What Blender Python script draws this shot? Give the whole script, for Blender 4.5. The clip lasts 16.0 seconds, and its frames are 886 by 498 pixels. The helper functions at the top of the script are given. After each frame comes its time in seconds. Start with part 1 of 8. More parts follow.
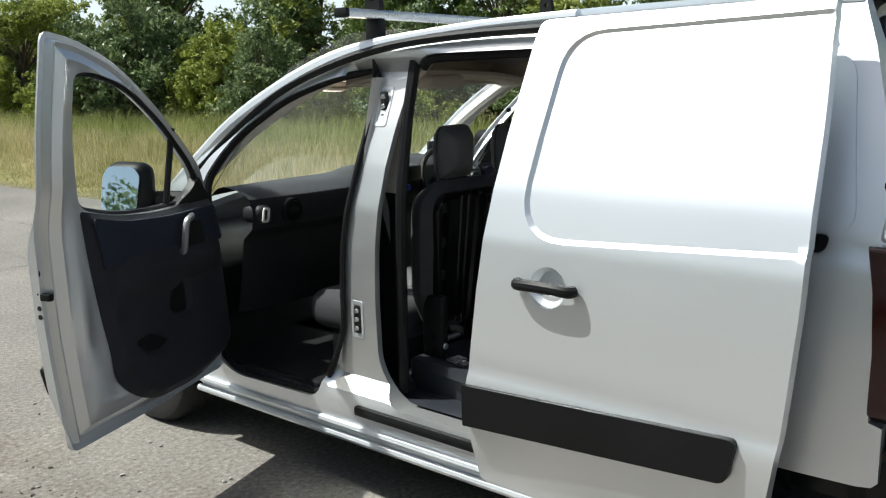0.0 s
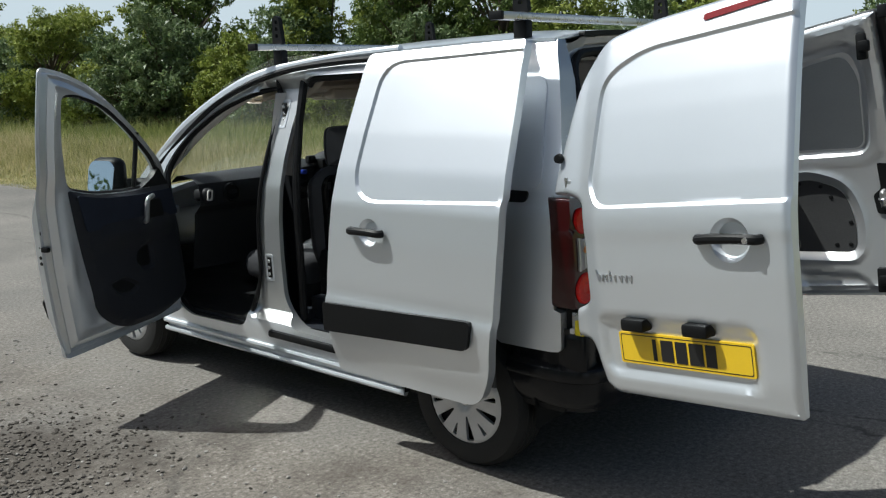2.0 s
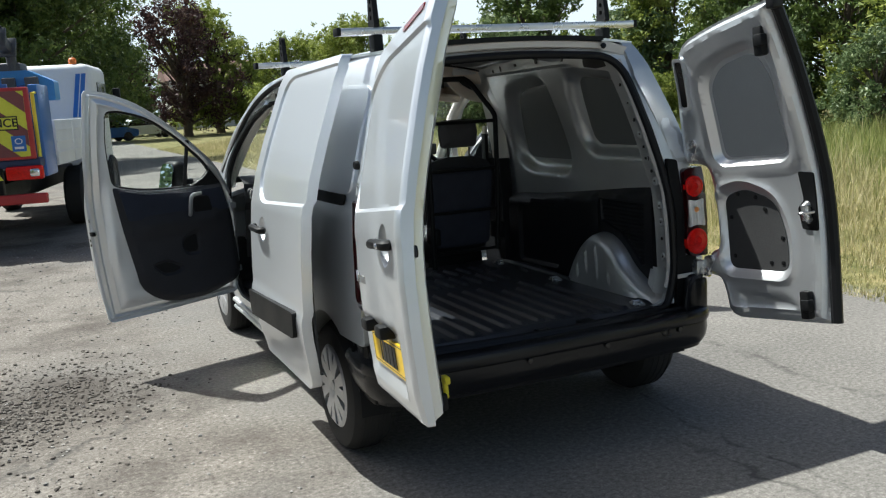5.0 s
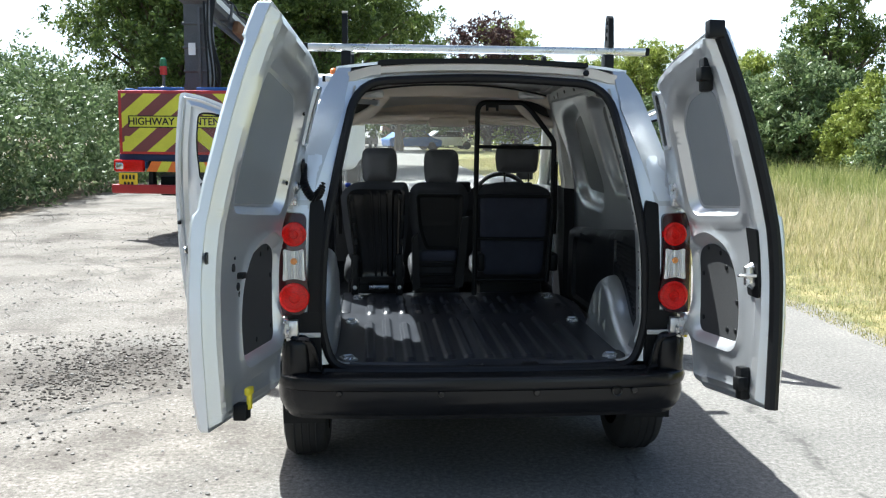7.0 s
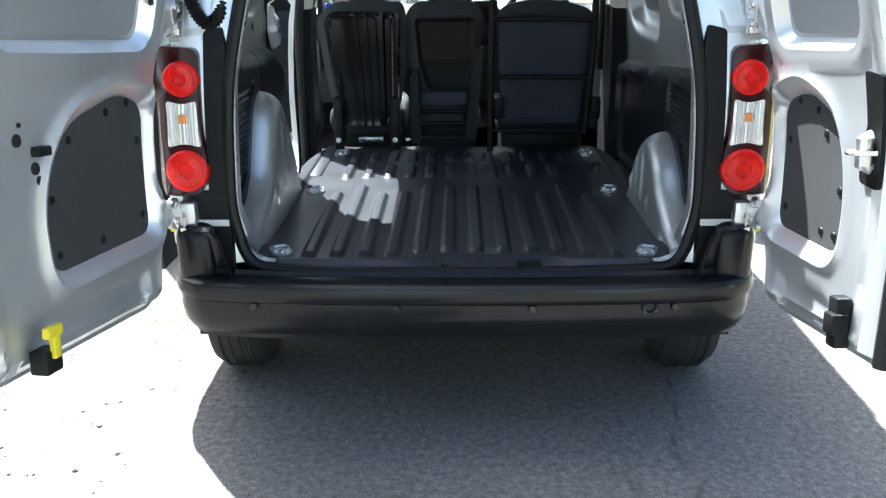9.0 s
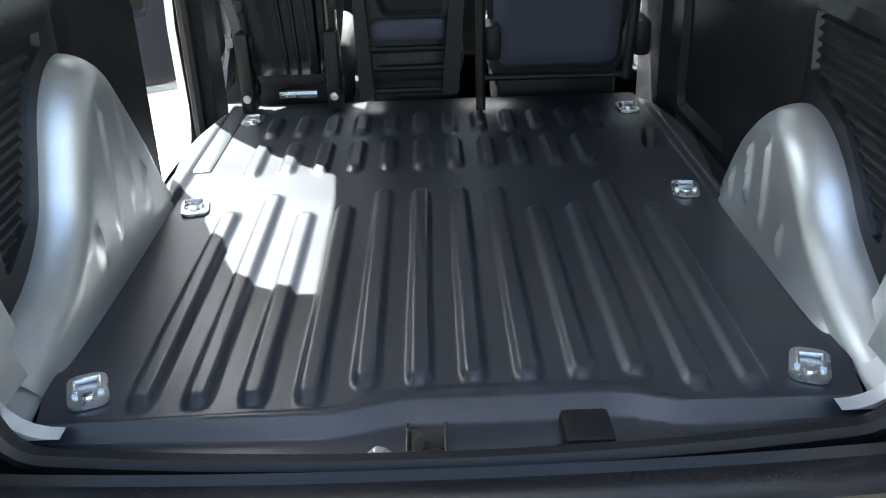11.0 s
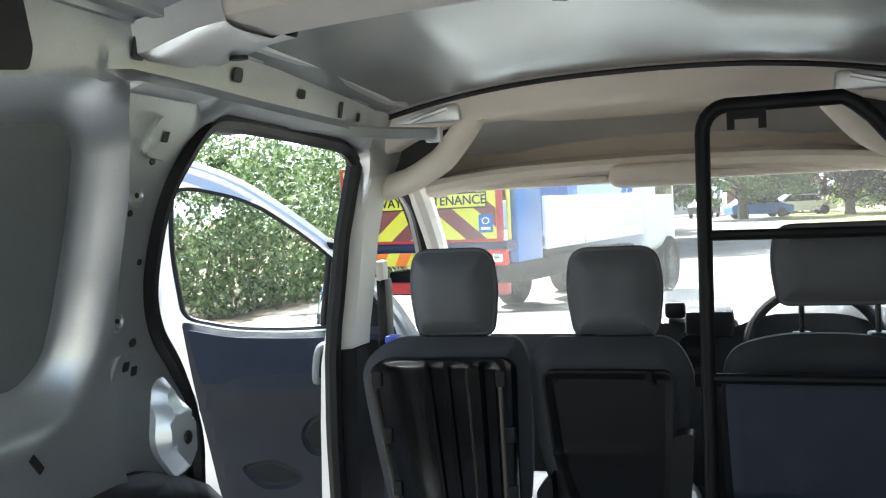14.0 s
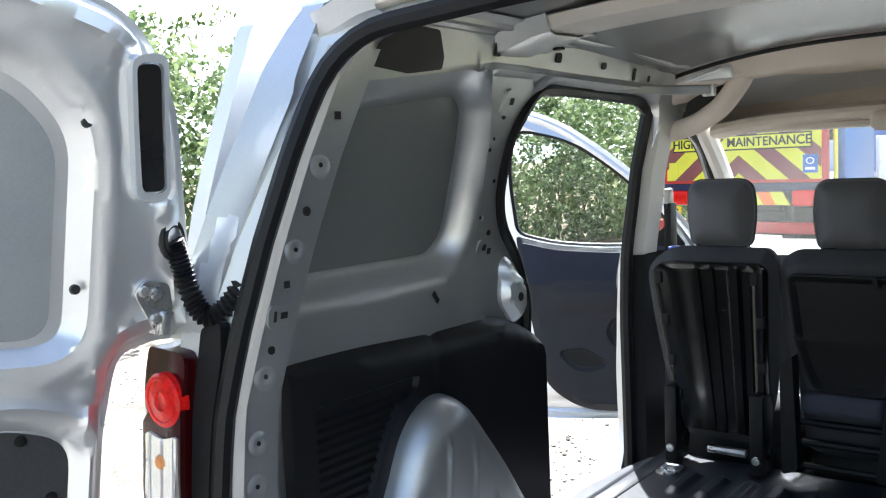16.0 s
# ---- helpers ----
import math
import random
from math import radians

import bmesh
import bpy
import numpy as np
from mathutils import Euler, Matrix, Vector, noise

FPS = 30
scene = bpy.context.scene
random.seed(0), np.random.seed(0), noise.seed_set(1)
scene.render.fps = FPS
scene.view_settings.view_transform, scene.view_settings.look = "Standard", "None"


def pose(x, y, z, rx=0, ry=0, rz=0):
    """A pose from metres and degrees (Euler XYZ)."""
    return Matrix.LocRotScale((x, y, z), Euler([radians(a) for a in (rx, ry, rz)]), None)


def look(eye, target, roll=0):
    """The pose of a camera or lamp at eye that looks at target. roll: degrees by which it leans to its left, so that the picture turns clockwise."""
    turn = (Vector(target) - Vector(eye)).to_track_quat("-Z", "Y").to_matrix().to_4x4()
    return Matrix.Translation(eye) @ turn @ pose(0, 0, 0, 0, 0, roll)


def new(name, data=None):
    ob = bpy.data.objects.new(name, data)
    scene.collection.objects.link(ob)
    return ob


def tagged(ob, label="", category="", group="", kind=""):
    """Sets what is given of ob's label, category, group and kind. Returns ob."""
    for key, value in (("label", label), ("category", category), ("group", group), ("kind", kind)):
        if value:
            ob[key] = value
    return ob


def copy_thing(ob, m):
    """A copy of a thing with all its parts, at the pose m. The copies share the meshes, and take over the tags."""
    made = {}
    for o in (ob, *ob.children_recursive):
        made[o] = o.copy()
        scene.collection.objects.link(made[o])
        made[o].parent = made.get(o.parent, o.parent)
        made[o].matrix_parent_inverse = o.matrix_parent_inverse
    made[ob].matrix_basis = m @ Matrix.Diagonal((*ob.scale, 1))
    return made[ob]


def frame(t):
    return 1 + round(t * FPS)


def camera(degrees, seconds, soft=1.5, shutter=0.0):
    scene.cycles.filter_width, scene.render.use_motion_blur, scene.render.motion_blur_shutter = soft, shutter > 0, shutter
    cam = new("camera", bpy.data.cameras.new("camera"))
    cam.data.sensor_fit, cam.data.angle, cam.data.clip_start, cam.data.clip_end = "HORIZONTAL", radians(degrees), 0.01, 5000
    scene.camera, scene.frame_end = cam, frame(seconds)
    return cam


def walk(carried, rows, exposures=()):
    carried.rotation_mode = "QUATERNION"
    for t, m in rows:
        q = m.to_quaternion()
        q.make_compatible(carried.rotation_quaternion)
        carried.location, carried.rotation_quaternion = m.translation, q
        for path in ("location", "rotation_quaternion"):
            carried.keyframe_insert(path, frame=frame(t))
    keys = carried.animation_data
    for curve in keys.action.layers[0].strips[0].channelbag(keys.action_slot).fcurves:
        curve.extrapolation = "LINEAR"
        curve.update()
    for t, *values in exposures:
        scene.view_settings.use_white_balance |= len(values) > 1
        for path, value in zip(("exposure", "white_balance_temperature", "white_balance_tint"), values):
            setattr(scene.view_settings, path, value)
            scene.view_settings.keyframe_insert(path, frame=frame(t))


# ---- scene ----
cam = camera(52.3, 16.0, soft=1.2)
PATH = [
    (0, (-3.182, -0.47, 1.632), (-1.666, 0.778, 1.253), -0.6),
    (0.5, (-3.412, -0.827, 1.637), (-1.887, 0.418, 1.282), -0.5),
    (1, (-3.544, -1.232, 1.627), (-2.048, 0.052, 1.293), -0.2),
    (1.5, (-3.652, -1.59, 1.643), (-2.156, -0.302, 1.323), -1.2),
    (2, (-3.727, -1.867, 1.677), (-2.25, -0.571, 1.304), -1.8),
    (2.5, (-3.677, -2.204, 1.689), (-2.279, -0.815, 1.345), -2.7),
    (3, (-3.513, -2.453, 1.689), (-2.189, -0.993, 1.351), -4.4),
    (3.5, (-3.172, -2.683, 1.656), (-1.941, -1.15, 1.287), -3.5),
    (3.7, (-3.018, -2.777, 1.657), (-1.83, -1.207, 1.302), -4.0),
    (5.8, (-1.385, -3.688, 1.537), (-0.845, -1.784, 1.247), -1.3),
    (6, (-1.215, -3.71, 1.522), (-0.731, -1.787, 1.262), -0.9),
    (6.5, (-0.842, -3.74, 1.551), (-0.516, -1.784, 1.288), -1.4),
    (7, (-0.49, -3.752, 1.558), (-0.33, -1.776, 1.294), 0.5),
    (7.5, (-0.275, -3.599, 1.534), (-0.189, -1.624, 1.226), -0.1),
    (8, (-0.144, -3.31, 1.528), (-0.081, -1.342, 1.174), 0.1),
    (8.5, (-0.042, -2.958, 1.493), (-0.029, -1.008, 1.052), -0.6),
    (8.7, (-0.021, -2.816, 1.487), (-0.054, -0.886, 0.964), -0.3),
    (10.8, (-0.014, -1.184, 1.359), (-0.004, 0.613, 0.483), -1.6),
    (11, (-0.008, -1.072, 1.373), (0.0, 0.731, 0.508), -2.0),
    (11.5, (0.044, -0.784, 1.421), (-0.01, 1.07, 0.673), -1.8),
    (12, (0.056, -0.556, 1.464), (-0.03, 1.349, 0.86), -1.3),
    (12.5, (0.016, -0.382, 1.468), (0.001, 1.585, 1.105), -1.7),
    (13, (0.062, -0.281, 1.514), (-0.017, 1.705, 1.296), -1.4),
    (13.5, (0.078, -0.266, 1.533), (-0.111, 1.722, 1.415), -2.5),
    (14, (0.173, -0.305, 1.534), (-0.418, 1.604, 1.447), -2.8),
    (14.5, (0.244, -0.385, 1.535), (-0.682, 1.385, 1.432), -3.5),
    (15, (0.284, -0.537, 1.546), (-0.773, 1.159, 1.475), -3.2),
    (15.5, (0.379, -0.76, 1.545), (-0.744, 0.888, 1.39), -3.9),
    (16, (0.582, -0.956, 1.521), (-0.644, 0.613, 1.335), -2.5),
]
EXPOSURES = [(0.0, 0.57, 6250, 3), (0.5, 0.2, 6150, 3), (1.0, -0.18, 6100, 3), (2.0, 0.03, 6050, 3), (2.5, 0.18, 6050, 3), (3.0, 0.13, 6100, 3), (3.5, -0.08, 6050, 3), (3.7, -0.05, 6050, 3), (5.8, 1.05, 6150, 4), (7.0, 1.42, 5850, 4), (8.5, 2.12, 5750, 3), (10.8, 3.58, 6250, 3), (11.0, 3.58, 6250, 3), (11.5, 4.15, 6200, 3), (12.0, 4.0, 6250, 4), (12.5, 3.55, 6300, 4), (13.0, 3.12, 6250, 4), (14.0, 2.66, 5900, 4), (14.5, 2.58, 5850, 4), (15.0, 2.67, 6050, 7), (16.0, 2.52, 5950, 8)]
walk(cam, [(t, look(eye, target, roll)) for t, eye, target, roll in PATH], EXPOSURES)

# ---- daylight ----
SUN_DIR = Vector((-0.38, 0.535, 1.0)).normalized()
world = bpy.data.worlds.new("sky")
scene.world = world
world.use_nodes = True
wn = world.node_tree.nodes
wl = world.node_tree.links
sky = wn.new("ShaderNodeTexSky")
sky.sky_type = "NISHITA"
sky.sun_disc = False
sky.sun_elevation = math.asin(SUN_DIR.z)
sky.sun_rotation = math.atan2(SUN_DIR.x, SUN_DIR.y)
sky.air_density, sky.dust_density, sky.ozone_density = 1.0, 4.0, 1.0
wl.new(sky.outputs[0], wn["Background"].inputs[0])
wn["Background"].inputs[1].default_value = 0.066
sun_data = bpy.data.lights.new("sun", "SUN")
sun_data.energy = 5.0
sun_data.angle = radians(0.55)
sun_data.color = (1.0, 0.96, 0.9)
sun = new("sun", sun_data)
sun.matrix_world = look(SUN_DIR * 50, (0, 0, 0))

# ---- tools ----
from mathutils.geometry import delaunay_2d_cdt


def nodes_of(name):
    m = bpy.data.materials.new(name)
    m.use_nodes = True
    return m, m.node_tree.nodes, m.node_tree.links, m.node_tree.nodes["Principled BSDF"]


def surface(name, base, rough=0.5, metal=0.0, var=0.12, scale=6.0, fine=90.0, bump=0.1, depth=0.002, coat=0.0, spec=0.5, rvar=0.08, tint=None, per_object=False):
    """A principled material with colour drift at two scales, uneven gloss and fine relief."""
    m, n, l, b = nodes_of(name)
    co = n.new("ShaderNodeTexCoord")
    big = n.new("ShaderNodeTexNoise")
    big.inputs["Scale"].default_value, big.inputs["Detail"].default_value = scale, 5
    small = n.new("ShaderNodeTexNoise")
    small.inputs["Scale"].default_value, small.inputs["Detail"].default_value = fine, 3
    for t in (big, small):
        l.new(co.outputs["Object"], t.inputs["Vector"])
    mixf = n.new("ShaderNodeMath")
    mixf.operation = "MULTIPLY_ADD"
    mixf.inputs[1].default_value = 0.45
    l.new(small.outputs["Fac"], mixf.inputs[0])
    half = n.new("ShaderNodeMath")
    half.operation = "MULTIPLY"
    half.inputs[1].default_value = 0.55
    l.new(big.outputs["Fac"], half.inputs[0])
    l.new(half.outputs[0], mixf.inputs[2])
    drive = mixf.outputs[0]
    if per_object:
        info = n.new("ShaderNodeObjectInfo")
        add = n.new("ShaderNodeMath")
        add.operation = "MULTIPLY_ADD"
        add.inputs[1].default_value = 0.4
        l.new(info.outputs["Random"], add.inputs[0])
        l.new(mixf.outputs[0], add.inputs[2])
        drive = add.outputs[0]
    ramp = n.new("ShaderNodeValToRGB")
    ramp.color_ramp.elements[0].position, ramp.color_ramp.elements[1].position = 0.3, 0.7
    lo = tint or base
    ramp.color_ramp.elements[0].color = (*[max(0, c * (1 - var)) for c in lo], 1)
    ramp.color_ramp.elements[1].color = (*[min(1, c * (1 + var)) for c in base], 1)
    l.new(drive, ramp.inputs["Fac"])
    l.new(ramp.outputs[0], b.inputs["Base Color"])
    rr = n.new("ShaderNodeMapRange")
    rr.inputs["To Min"].default_value, rr.inputs["To Max"].default_value = max(0.02, rough - rvar), min(1, rough + rvar)
    l.new(big.outputs["Fac"], rr.inputs["Value"])
    l.new(rr.outputs[0], b.inputs["Roughness"])
    b.inputs["Metallic"].default_value = metal
    b.inputs["Specular IOR Level"].default_value = spec
    b.inputs["Coat Weight"].default_value = coat
    b.inputs["Coat Roughness"].default_value = 0.06
    if bump:
        bp = n.new("ShaderNodeBump")
        bp.inputs["Strength"].default_value, bp.inputs["Distance"].default_value = bump, depth
        l.new(small.outputs["Fac"], bp.inputs["Height"])
        l.new(bp.outputs[0], b.inputs["Normal"])
    return m


def glass(name, colour=(0.93, 0.97, 0.95), rough=0.0, ior=1.45):
    m, n, l, b = nodes_of(name)
    b.inputs["Base Color"].default_value = (*colour, 1)
    b.inputs["Transmission Weight"].default_value = 1.0
    b.inputs["Roughness"].default_value = rough
    b.inputs["IOR"].default_value = ior
    return m


def finish(name, bm, material, smooth=35):
    bmesh.ops.remove_doubles(bm, verts=bm.verts, dist=1e-5)
    bmesh.ops.recalc_face_normals(bm, faces=bm.faces)
    me = bpy.data.meshes.new(name)
    bm.to_mesh(me)
    bm.free()
    if smooth:
        me.shade_smooth()
        me.set_sharp_from_angle(angle=radians(smooth))
    me.materials.append(material)
    return me


def part(name, bm, material, parent=None, label="", at=None, smooth=35):
    """Links a bmesh as one mesh object under a thing or a part; at is its pose in the parent's own space."""
    ob = new(name, finish(name, bm, material, smooth))
    ob.parent = parent
    if at is not None:
        ob.matrix_basis = at
    return tagged(ob, label)


def thing(name, m, label, category, group=""):
    ob = new(name)
    ob.empty_display_size = 0.2
    ob.matrix_basis = m
    return tagged(ob, label, category, group)


def box(bm, x0, x1, y0, y1, z0, z1, bevel=0.0, seg=2, m=None):
    g = bmesh.ops.create_cube(bm, size=1.0)["verts"]
    for v in g:
        v.co = Vector(((x0 + x1) / 2 + v.co.x * (x1 - x0), (y0 + y1) / 2 + v.co.y * (y1 - y0), (z0 + z1) / 2 + v.co.z * (z1 - z0)))
    if bevel:
        edges = list({e for v in g for e in v.link_edges})
        r = bmesh.ops.bevel(bm, geom=edges, offset=bevel, segments=seg, affect="EDGES", profile=0.5)
        g = list({v for f in r["faces"] for v in f.verts} | {v for v in g if v.is_valid})
    if m is not None:
        for v in g:
            v.co = m @ v.co
    return bm


def tube(bm, pts, r, seg=10, closed=False, caps=True):
    """A round tube along a line of points; r is one radius or one for each point."""
    pts = [Vector(p) for p in pts]
    n = len(pts)
    rs = r if isinstance(r, (list, tuple)) else [r] * n
    rings, up = [], None
    for i, p in enumerate(pts):
        a = pts[i - 1] if (i or closed) else pts[i]
        b = pts[(i + 1) % n] if (i < n - 1 or closed) else pts[i]
        d = (b - a).normalized()
        if up is None:
            up = d.orthogonal().normalized()
        up = (up - d * up.dot(d))
        up = up.normalized() if up.length > 1e-6 else d.orthogonal().normalized()
        side = d.cross(up)
        rings.append([bm.verts.new(p + (up * math.cos(k * 2 * math.pi / seg) + side * math.sin(k * 2 * math.pi / seg)) * rs[i]) for k in range(seg)])
    for i in range(n if closed else n - 1):
        a, b = rings[i], rings[(i + 1) % n]
        for k in range(seg):
            bm.faces.new((a[k], a[(k + 1) % seg], b[(k + 1) % seg], b[k]))
    if caps and not closed:
        bm.faces.new(rings[0][::-1])
        bm.faces.new(rings[-1])
    return bm


def lathe(bm, profile, m, seg=32):
    """Turns a profile of (radius, height) round the z axis of m."""
    rings = []
    for r, h in profile:
        if r < 1e-5:
            rings.append([bm.verts.new(m @ Vector((0, 0, h)))])
        else:
            rings.append([bm.verts.new(m @ Vector((r * math.cos(k * 2 * math.pi / seg), r * math.sin(k * 2 * math.pi / seg), h))) for k in range(seg)])
    for a, b in zip(rings, rings[1:]):
        for k in range(seg):
            j = (k + 1) % seg
            if len(a) == 1 and len(b) == 1:
                continue
            if len(a) == 1:
                bm.faces.new((a[0], b[j], b[k]))
            elif len(b) == 1:
                bm.faces.new((a[k], a[j], b[0]))
            else:
                bm.faces.new((a[k], a[j], b[j], b[k]))
    return bm


def curve(pts, n=8):
    """A smooth line through the points."""
    p = [Vector(q) for q in pts]
    p = [2 * p[0] - p[1]] + p + [2 * p[-1] - p[-2]]
    out = []
    for i in range(1, len(p) - 2):
        for k in range(n):
            t = k / n
            out.append(0.5 * ((2 * p[i]) + (p[i + 1] - p[i - 1]) * t + (2 * p[i - 1] - 5 * p[i] + 4 * p[i + 1] - p[i + 2]) * t * t + (3 * p[i] - p[i - 1] - 3 * p[i + 1] + p[i + 2]) * t ** 3))
    return out + [p[-2]]


def rounded(pts, r=0.03, n=6):
    """A closed outline with rounded corners; a point may carry its own radius as a third number."""
    out, k = [], len(pts)
    for i in range(k):
        p, a, b = Vector(pts[i][:2]), Vector(pts[i - 1][:2]), Vector(pts[(i + 1) % k][:2])
        rad = pts[i][2] if len(pts[i]) > 2 else r
        da, db = (a - p), (b - p)
        cut = min(rad, da.length * 0.45, db.length * 0.45)
        if cut < 1e-4:
            out.append(p)
            continue
        s, e = p + da.normalized() * cut, p + db.normalized() * cut
        for j in range(n + 1):
            t = j / n
            out.append(s * (1 - t) ** 2 + p * 2 * t * (1 - t) + e * t * t)
    return out


def resample(poly, step):
    out = []
    for i in range(len(poly)):
        a, b = Vector(poly[i][:2]), Vector(poly[(i + 1) % len(poly)][:2])
        k = max(1, int(math.ceil((b - a).length / step)))
        out += [a + (b - a) * j / k for j in range(k)]
    return out


def within_poly(px, py, poly):
    px, py = np.asarray(px, float), np.asarray(py, float)
    hit = np.zeros(px.shape, bool)
    for i in range(len(poly)):
        (x0, y0), (x1, y1) = poly[i - 1][:2], poly[i][:2]
        if y0 == y1:
            continue
        c = ((y0 > py) != (y1 > py)) & (px < (x1 - x0) * (py - y0) / (y1 - y0) + x0)
        hit ^= c
    return hit


def edge_dist(px, py, poly):
    """Distance to an outline, positive inside it."""
    px, py = np.asarray(px, float), np.asarray(py, float)
    best = np.full(px.shape, 1e9)
    for i in range(len(poly)):
        (x0, y0), (x1, y1) = poly[i - 1][:2], poly[i][:2]
        dx, dy = x1 - x0, y1 - y0
        q = dx * dx + dy * dy
        if q < 1e-14:
            continue
        t = np.clip(((px - x0) * dx + (py - y0) * dy) / q, 0, 1)
        best = np.minimum(best, np.hypot(px - x0 - t * dx, py - y0 - t * dy))
    return np.where(within_poly(px, py, poly), best, -best)


def ease(v, a, b):
    t = np.clip((np.asarray(v, float) - a) / (b - a), 0, 1)
    return t * t * (3 - 2 * t)


def offset_loop(poly, d):
    """A closed outline moved outwards by d."""
    p = [Vector(q[:2]) for q in resample(poly, 0.02)]
    k = len(p)
    area = sum(p[i - 1].x * p[i].y - p[i].x * p[i - 1].y for i in range(k))
    out = []
    for i in range(k):
        t = p[(i + 1) % k] - p[i - 1]
        nrm = Vector((t.y, -t.x))
        nrm = nrm.normalized() if nrm.length > 1e-9 else Vector((0, 0))
        out.append(p[i] + nrm * (d if area > 0 else -d))
    return out


def sheet(bm, outer, front, back=None, holes=(), step=0.03, lines=()):
    """A pressed sheet: an outline with holes in a plane (u, v), carried into space by front(u, v) and, where it has
    thickness, back(u, v). Both take arrays and return an n x 3 array."""
    outer = resample(outer, step)
    holes = [resample(h, step) for h in holes]
    pts, edges = [], []
    for loop in [outer, *holes]:
        s = len(pts)
        pts += [(p[0], p[1]) for p in loop]
        edges += [(s + i, s + (i + 1) % len(loop)) for i in range(len(loop))]
    arr = np.array(pts)
    lo, hi = arr.min(0), arr.max(0)
    gu, gv = np.meshgrid(np.arange(lo[0] + step * 0.37, hi[0], step), np.arange(lo[1] + step * 0.41, hi[1], step))
    gu, gv = gu.ravel(), gv.ravel()
    ok = edge_dist(gu, gv, outer) > step * 0.45
    for h in holes:
        ok &= edge_dist(gu, gv, h) < -step * 0.45
    for loop in lines:
        loop = resample(loop, step * 0.8)
        lu, lv = np.array([q.x for q in loop]), np.array([q.y for q in loop])
        good = edge_dist(lu, lv, outer) > step * 0.25
        for h in holes:
            good &= edge_dist(lu, lv, h) < -step * 0.25
        ok &= np.abs(edge_dist(gu, gv, loop)) > step * 0.35
        s = len(pts)
        index = {}
        for i in np.nonzero(good)[0]:
            index[i] = len(pts)
            pts.append((lu[i], lv[i]))
        edges += [(index[i], index[(i + 1) % len(loop)]) for i in index if (i + 1) % len(loop) in index]
    pts += list(zip(gu[ok], gv[ok]))
    vv, _, ff = delaunay_2d_cdt([Vector(p) for p in pts], edges, [], 0, 1e-5)[:3]
    vv = np.array([tuple(v) for v in vv])
    tri = np.array([f for f in ff if len(f) == 3])
    c = vv[tri].mean(1)
    keep = within_poly(c[:, 0], c[:, 1], outer)
    for h in holes:
        keep &= ~within_poly(c[:, 0], c[:, 1], h)
    tri = tri[keep]
    p = front(vv[:, 0], vv[:, 1])
    used = np.unique(tri)
    top = {i: bm.verts.new(p[i]) for i in used}
    for f in tri:
        bm.faces.new([top[i] for i in f])
    if back is None:
        return bm
    q = back(vv[:, 0], vv[:, 1])
    low = {i: bm.verts.new(q[i]) for i in used}
    count = {}
    for f in tri:
        bm.faces.new([low[i] for i in f[::-1]]).material_index = 1
        for k in range(3):
            e = (f[k], f[(k + 1) % 3])
            count[tuple(sorted(e))] = count.get(tuple(sorted(e)), 0) + 1
    for (a, b), k in count.items():
        if k == 1:
            bm.faces.new((top[a], top[b], low[b], low[a]))
    return bm


def slab(bm, outline, d0, d1, to, holes=(), step=0.05):
    """A flat plate: an outline in (u, v), between the depths d0 and d1, carried into space by to(u, v, d)."""
    def lay(d):
        return lambda u, v: np.array([tuple(to(a, b, d)) for a, b in zip(u, v)])
    return sheet(bm, outline, lay(d0), lay(d1), holes, step)


def lettering(text, size, material, parent, m, name="lettering", width=1.0, bold=0.0):
    cu = bpy.data.curves.new(name, "FONT")
    cu.body, cu.size, cu.extrude, cu.align_x, cu.align_y = text, size, 0.002, "CENTER", "CENTER"
    cu.offset = bold
    tmp = bpy.data.objects.new("text", cu)
    me = bpy.data.meshes.new_from_object(tmp)
    bpy.data.objects.remove(tmp)
    me.name = name
    me.materials.clear()
    me.materials.append(material)
    ob = new(name, me)
    ob.parent = parent
    ob.matrix_basis = m @ Matrix.Diagonal((width, 1, 1, 1))
    return ob


# ---- materials ----
SILVER = surface("silver_paint", (0.75, 0.78, 0.815), 0.39, metal=0.72, var=0.03, scale=1.2, fine=900, bump=0.03, depth=0.0005, coat=0.7, rvar=0.05)
SILVER_IN = surface("silver_primer", (0.60, 0.615, 0.62), 0.38, metal=0.82, var=0.08, scale=3, fine=300, bump=0.05, depth=0.0008, rvar=0.1)
DOOR_IN = surface("door_inner_paint", (0.73, 0.745, 0.765), 0.36, metal=0.78, var=0.05, scale=3, fine=400, bump=0.04, depth=0.0008, rvar=0.08)
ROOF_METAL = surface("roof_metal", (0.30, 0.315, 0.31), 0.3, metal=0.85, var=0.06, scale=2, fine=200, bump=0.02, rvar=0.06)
GREY_PANEL = surface("grey_panel", (0.175, 0.185, 0.187), 0.45, metal=0.3, var=0.1, scale=3, fine=200, bump=0.1)
DOOR_BLANK = surface("door_blank", (0.33, 0.35, 0.365), 0.38, metal=0.35, var=0.1, scale=3, fine=200, bump=0.1)
BOARD = surface("dark_board", (0.035, 0.035, 0.036), 0.75, var=0.25, scale=5, fine=180, bump=0.25)
BLACK = surface("black_plastic", (0.007, 0.0074, 0.008), 0.5, spec=0.2, var=0.25, scale=5, fine=400, bump=0.2, depth=0.001, rvar=0.12)
TRIM = surface("charcoal_trim", (0.008, 0.0085, 0.0105), 0.6, spec=0.15, var=0.2, scale=4, fine=350, bump=0.25, depth=0.001)
LINING = surface("lining_plastic", (0.008, 0.0085, 0.0105), 0.42, spec=0.3, var=0.2, scale=4, fine=350, bump=0.2, depth=0.001)
